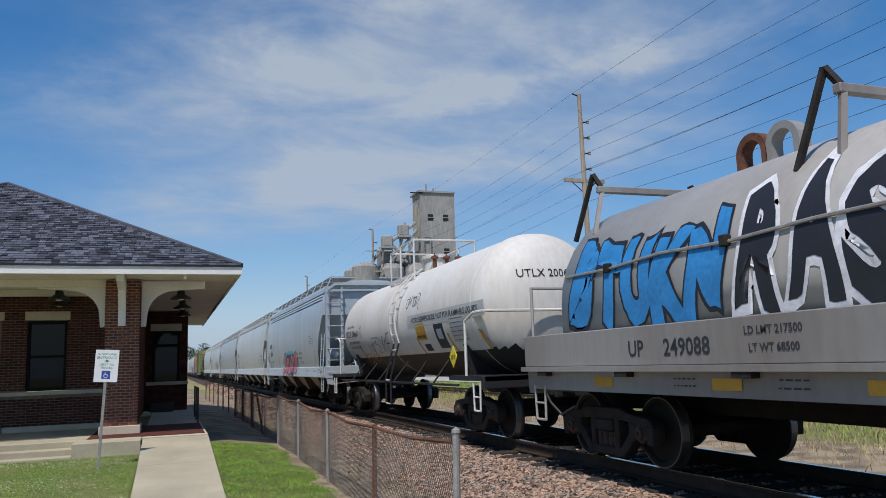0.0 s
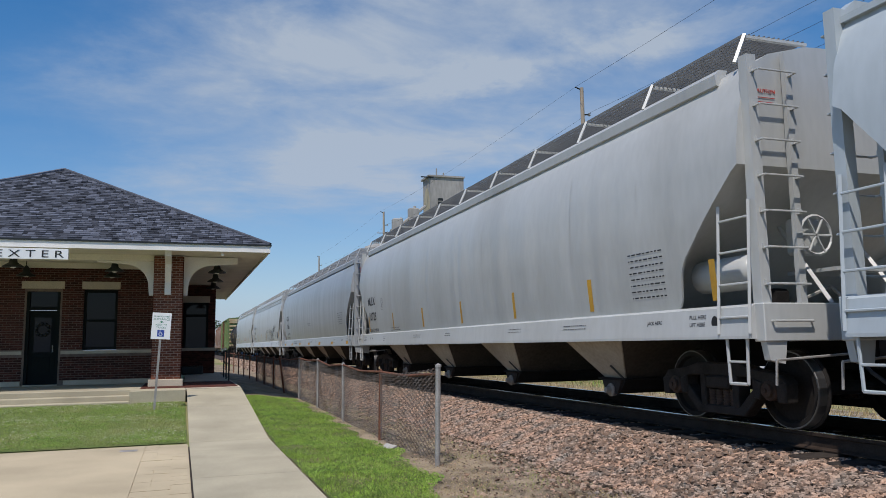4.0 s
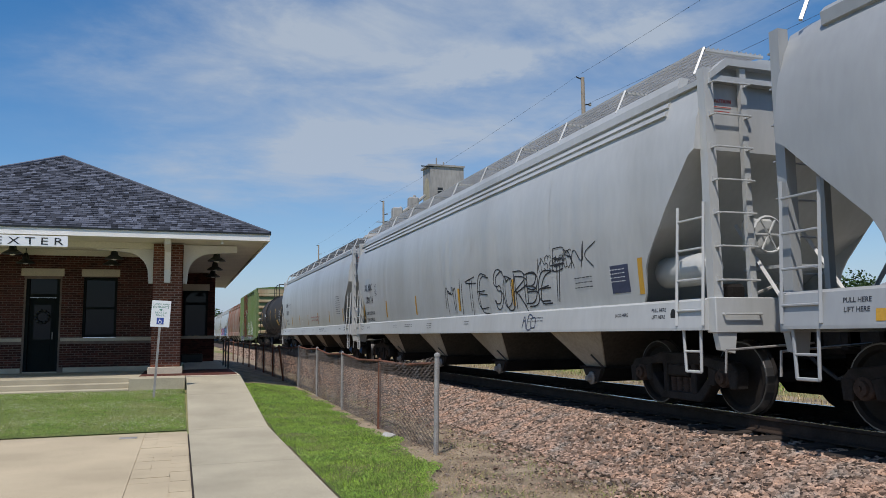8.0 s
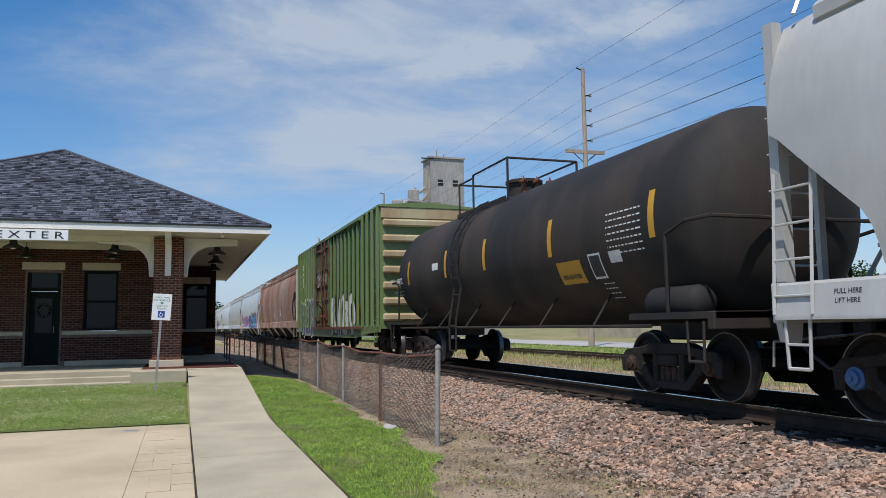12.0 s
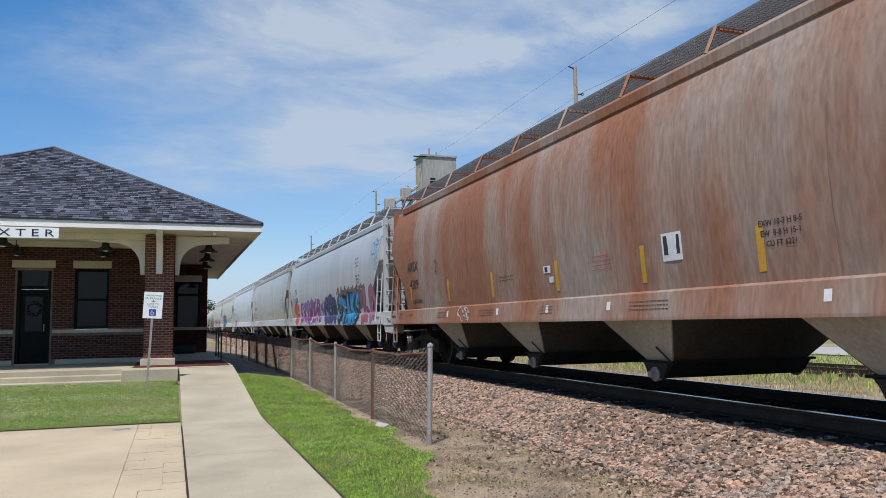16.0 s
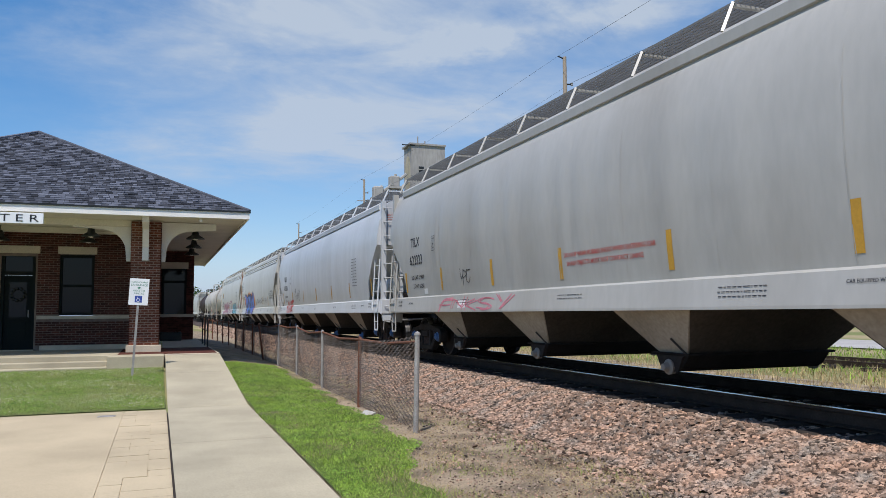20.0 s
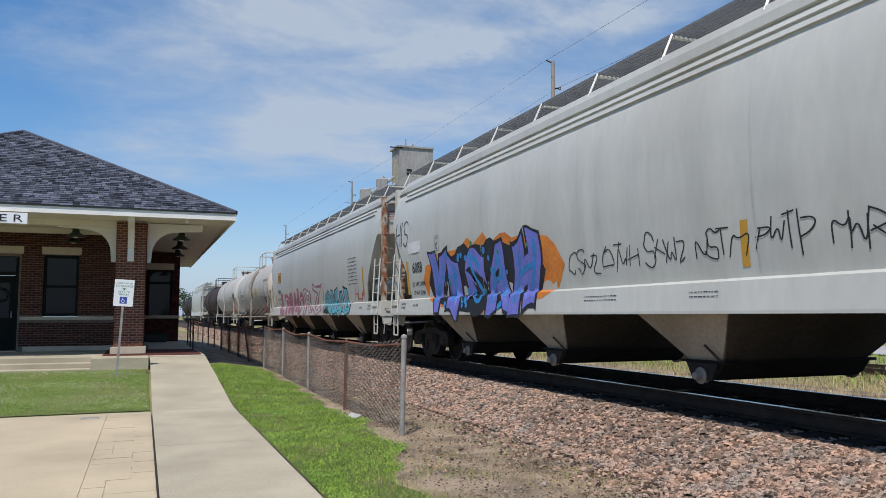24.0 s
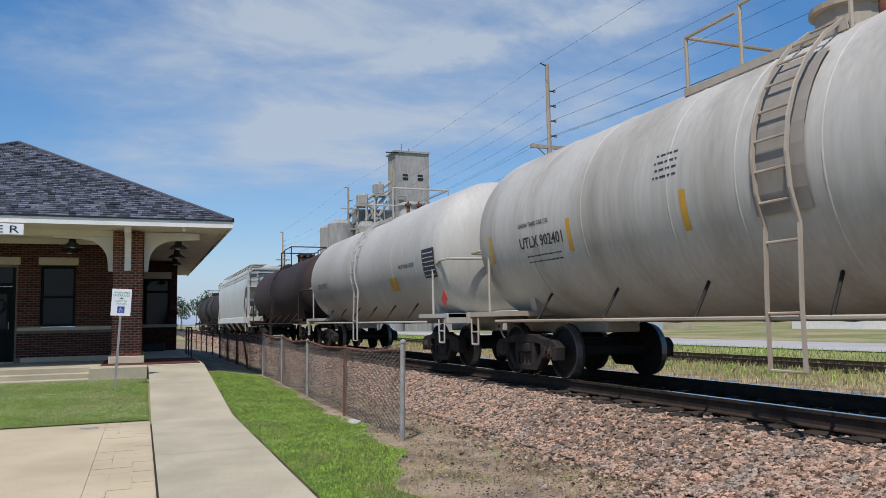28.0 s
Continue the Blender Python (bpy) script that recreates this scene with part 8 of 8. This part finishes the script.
def flecks(name, x, y, r, material, lift):
    n = len(x); z = gz(x, y) + lift; v = np.empty((n, 4, 3))
    for i, (a, b, c) in enumerate(((-1, 0, 0), (0, -1, 0.4), (1, 0, 0), (0, 1, 0.9))): v[:, i] = np.stack([x + a * r, y + b * r, z + c * r], 1)
    me = bpy.data.meshes.new(name); me.from_pydata(v.reshape(-1, 3).tolist(), [], [(4 * i, 4 * i + 1, 4 * i + 2, 4 * i + 3) for i in range(n)]); me.materials.append(M[material])
    return new(name, me)
tagged(flecks("clover_flowers", x, y, rg.uniform(0.007, 0.013, len(x)), "flower", 0.055), "small white clover flowers in the lawn", "flowers", kind="stuff")
def clumps(n, x0, x1, y0, y1, pw, s_, cut):
    x, y = field(n, x0, x1, y0, y1, pw)
    k = np.array([noise.noise(Vector((a * s_, b * s_ * 0.8, 2.5))) for a, b in zip(x, y)]) + rg.uniform(-0.35, 0.35, n) > cut
    return x[k], y[k]
x, y = clumps(60000, 1.53, 3.3, 5.0, 21.6, 1.35, 2.2, 0.05); k = x < verge_edge(y) + 0.06; x, y = x[k], y[k]
tagged(flecks("verge_leaves", x, y, rg.uniform(0.006, 0.015, len(x)), "leaf", 0.03), "small broad weed leaves among the verge grass", "weeds", kind="stuff")
x, y = clumps(40000, -7, 0.12, 13.9, 20.1, 1.1, 1.4, 0.0)
tagged(flecks("clover_leaves", x, y, rg.uniform(0.007, 0.015, len(x)), "leaf", 0.035), "clover leaves in the lawn", "clover", kind="stuff")
x, y = field(60000, 1.9, 4.9, 5.0, 30, 1.8)
k = np.array([noise.noise(Vector((a * 1.1, b * 0.8, 5))) for a, b in zip(x, y)]) + rg.uniform(-0.25, 0.25, len(x)) > -0.02; x, y = x[k], y[k]
tagged(blades("dry_weeds", x, y, rg.uniform(0.008, 0.045, len(x)), 0.0026, "drygrass", 3.0), "sparse dry weeds on bare earth", "weeds", kind="stuff")
x, y = field(9000, 2.3, 4.5, 5.0, 20, 1.6)
k = np.array([noise.noise(Vector((a * 1.6, b * 1.2, 9))) for a, b in zip(x, y)]) + rg.uniform(-0.15, 0.15, len(x)) > 0.22; x, y = x[k], y[k]
tagged(blades("margin_weeds", x, y, rg.uniform(0.015, 0.07, len(x)), 0.004, "clover", 1.6), "thin green weeds in the bare earth by the fence", "weeds", kind="stuff")
x, y = field(42000, 10.8, 20, 3, 75, 1.25); k = rg.uniform(0, 1, len(x)) < np.clip((x - 10.3) / 2.2, 0, 1); x, y = x[k], y[k]
tagged(blades("tall_dry_grass", x, y, rg.uniform(0.04, 0.17, len(x)), 0.011, "drygrass", 1.1, lift=0.03), "tall straw-coloured grass behind the track", "grass", kind="stuff")
x, y = field(34000, 14.5, 26, 3, 110, 1.2)
tagged(blades("green_weeds", x, y, rg.uniform(0.05, 0.2, len(x)), 0.016, "blade", 0.9, lift=0.0), "green grass strip along the siding", "grass", kind="stuff")
# crushed stone: one lump in a few shapes, strewn thickly
ROCK = np.array([(-1, -1, -0.6), (1, -1, -0.6), (1, 1, -0.6), (-1, 1, -0.6), (-0.7, -0.6, 0.6), (0.6, -0.8, 0.5), (0.8, 0.6, 0.7), (-0.6, 0.7, 0.5)])
RF = np.array([(4, 5, 6, 7), (0, 1, 5, 4), (1, 2, 6, 5), (2, 3, 7, 6), (3, 0, 4, 7)])
def stones(name, x, y, r, material, lift):
    n = len(x); z = gz(x, y) + lift
    a = rg.uniform(0, 2 * np.pi, n)
    P = ROCK[None] * (1 + rg.uniform(-0.35, 0.35, (n, 8, 3))) * np.stack([r * rg.uniform(0.7, 1.3, n), r * rg.uniform(0.7, 1.3, n), r * rg.uniform(0.5, 1.0, n)], 1)[:, None]
    t = rg.uniform(-0.6, 0.6, (n, 1)); P = np.stack([P[..., 0], P[..., 1] * np.cos(t) - P[..., 2] * np.sin(t), P[..., 1] * np.sin(t) + P[..., 2] * np.cos(t)], 2)
    c, s = np.cos(a)[:, None], np.sin(a)[:, None]
    V = np.stack([P[..., 0] * c - P[..., 1] * s + x[:, None], P[..., 0] * s + P[..., 1] * c + y[:, None], P[..., 2] + z[:, None]], 2)
    F = (np.arange(n)[:, None, None] * 8 + RF[None]).reshape(-1, 4)
    me = bpy.data.meshes.new(name); me.from_pydata(V.reshape(-1, 3).tolist(), [], F.tolist()); me.materials.append(M[material])
    return new(name, me)
ballast_ob = bpy.data.objects["ballast_bed"]
def strew(n, x0, x1, y0, y1, pw, r0, r1):
    x, y = field(n, x0, x1, y0, y1, pw)
    return x, y, rg.uniform(r0, r1, n)
for n, x0, x1, y0, y1, pw, r0, r1 in ((62000, 4.45, 5.85, 3.5, 34, 1.6, 0.013, 0.029), (9000, 4.5, 5.75, 30, 95, 1.3, 0.035, 0.07), (14000, 5.6, 8.3, 3.5, 40, 1.4, 0.020, 0.034), (9000, 3.45, 4.7, 5, 26, 1.5, 0.008, 0.026), (12000, 2.0, 4.75, 5, 18, 1.7, 0.003, 0.010), (5000, 8.2, 10.4, 4, 40, 1.3, 0.025, 0.045)):
    x, y, r = strew(n, x0, x1, y0, y1, pw, r0, r1)
    if x1 == 4.7: k = rg.uniform(0, 1, n) < np.clip((x - 3.6) / 1.1, 0.08, 1) ** 1.6; x, y, r = x[k], y[k], r[k]
    if x0 == 5.6: r = r * 0.9
    if x0 == 2.0: k = x > verge_edge(y) + 0.03 + rg.uniform(0, 0.3, n); x, y, r = x[k], y[k], r[k]
    o = stones("ballast_stones", x, y, r, "rock", 0.045); o["kind"] = "stuff"; o.parent = ballast_ob
x, y, r = strew(300, 4.6, 5.6, 5.8, 9.5, 1.0, 1, 1)
base = [stones("stone", np.array([0.0]), np.array([0.0]), np.array([0.027]), "rock", 0.0) for _ in range(5)]
for i in range(300):
    q = pose(float(x[i]), float(y[i]), ground_z(float(x[i]), float(y[i])) + 0.066, *rg.uniform(-25, 25, 2).tolist(), float(rg.uniform(0, 360)))
    if i < 5: base[i].parent = ballast_ob; base[i].matrix_local = q
    else: share(base[i % 5], ballast_ob, q)
block = tagged(stones("rubble_block", np.array([3.12]), np.array([11.7]), np.array([0.10]), "road", 0.03), "grey rubble block lying by the fence", "block")
tagged(stones("white_stones", rg.uniform(2.6, 3.4, 14), rg.uniform(7.6, 9.4, 14), rg.uniform(0.012, 0.03, 14), "rock", 0.03), "a few pale stones by the fence end", "stones", kind="stuff")

# pillar brickwork, piece by piece
CR, BL = 0.0677, (PX1 - PX0) / 4
bmx = B(-BL / 2 + 0.009, BL / 2 - 0.009, -0.012, 0.02, 0.009, CR - 0.009)
full = part("brick", bmx, "brick", pillar)
hb = part("brick", B(-BL / 4 + 0.009, BL / 4 - 0.009, -0.012, 0.02, 0.009, CR - 0.009), "brick", pillar)
z, k, used = PORCH_Z + 0.19, 0, [0, 0]
while z + CR < PZ1:
    row = [(PX0 + BL * (i + 0.5), full) for i in range(4)] if k % 2 == 0 else [(PX0 + BL / 4, hb)] + [(PX0 + BL * (i + 1), full) for i in range(3)] + [(PX1 - BL / 4, hb)]
    for xx, src in row:
        m = pose(xx, PY0 + 0.012 + rnd.uniform(-0.003, 0.003), z)
        j = 0 if src is full else 1
        if not used[j]: src.matrix_local = m; used[j] = 1
        else: share(src, pillar, m)
    z += CR; k += 1
bm = bmesh.new()
z = PORCH_Z + 0.19; k = 0
while z + CR < PZ1:
    for s, xx in ((-1, PX0), (1, PX1)):
        for i in range(4):
            y0 = PY0 + 0.03 + BL * i
            box(bm, xx - 0.02 if s < 0 else xx - 0.02, xx + 0.012 if s > 0 else xx + 0.02, y0 + 0.009, min(y0 + BL - 0.009, PY1), z + 0.009, z + CR - 0.009) if s > 0 else box(bm, xx - 0.002, xx + 0.02, y0 + 0.009, min(y0 + BL - 0.009, PY1), z + 0.009, z + CR - 0.009)
    z += CR; k += 1
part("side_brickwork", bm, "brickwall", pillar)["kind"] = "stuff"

def motions():
    """The train rolls past at an even speed."""
    times = list(range(-1, 30))
    for car, s in CARS:
        walk(car, [(t, pose(TRACK_X, s - SPEED * t, RAIL_Z)) for t in times])
    turn = math.degrees(SPEED / (WHEEL_R * 0.9))
    for k, (ob, y) in enumerate(WHEELSETS):
        walk(ob, [(i / 15, pose(0, y, WHEEL_R, k * 37 + turn * i / 15)) for i in range(421)])
motions()
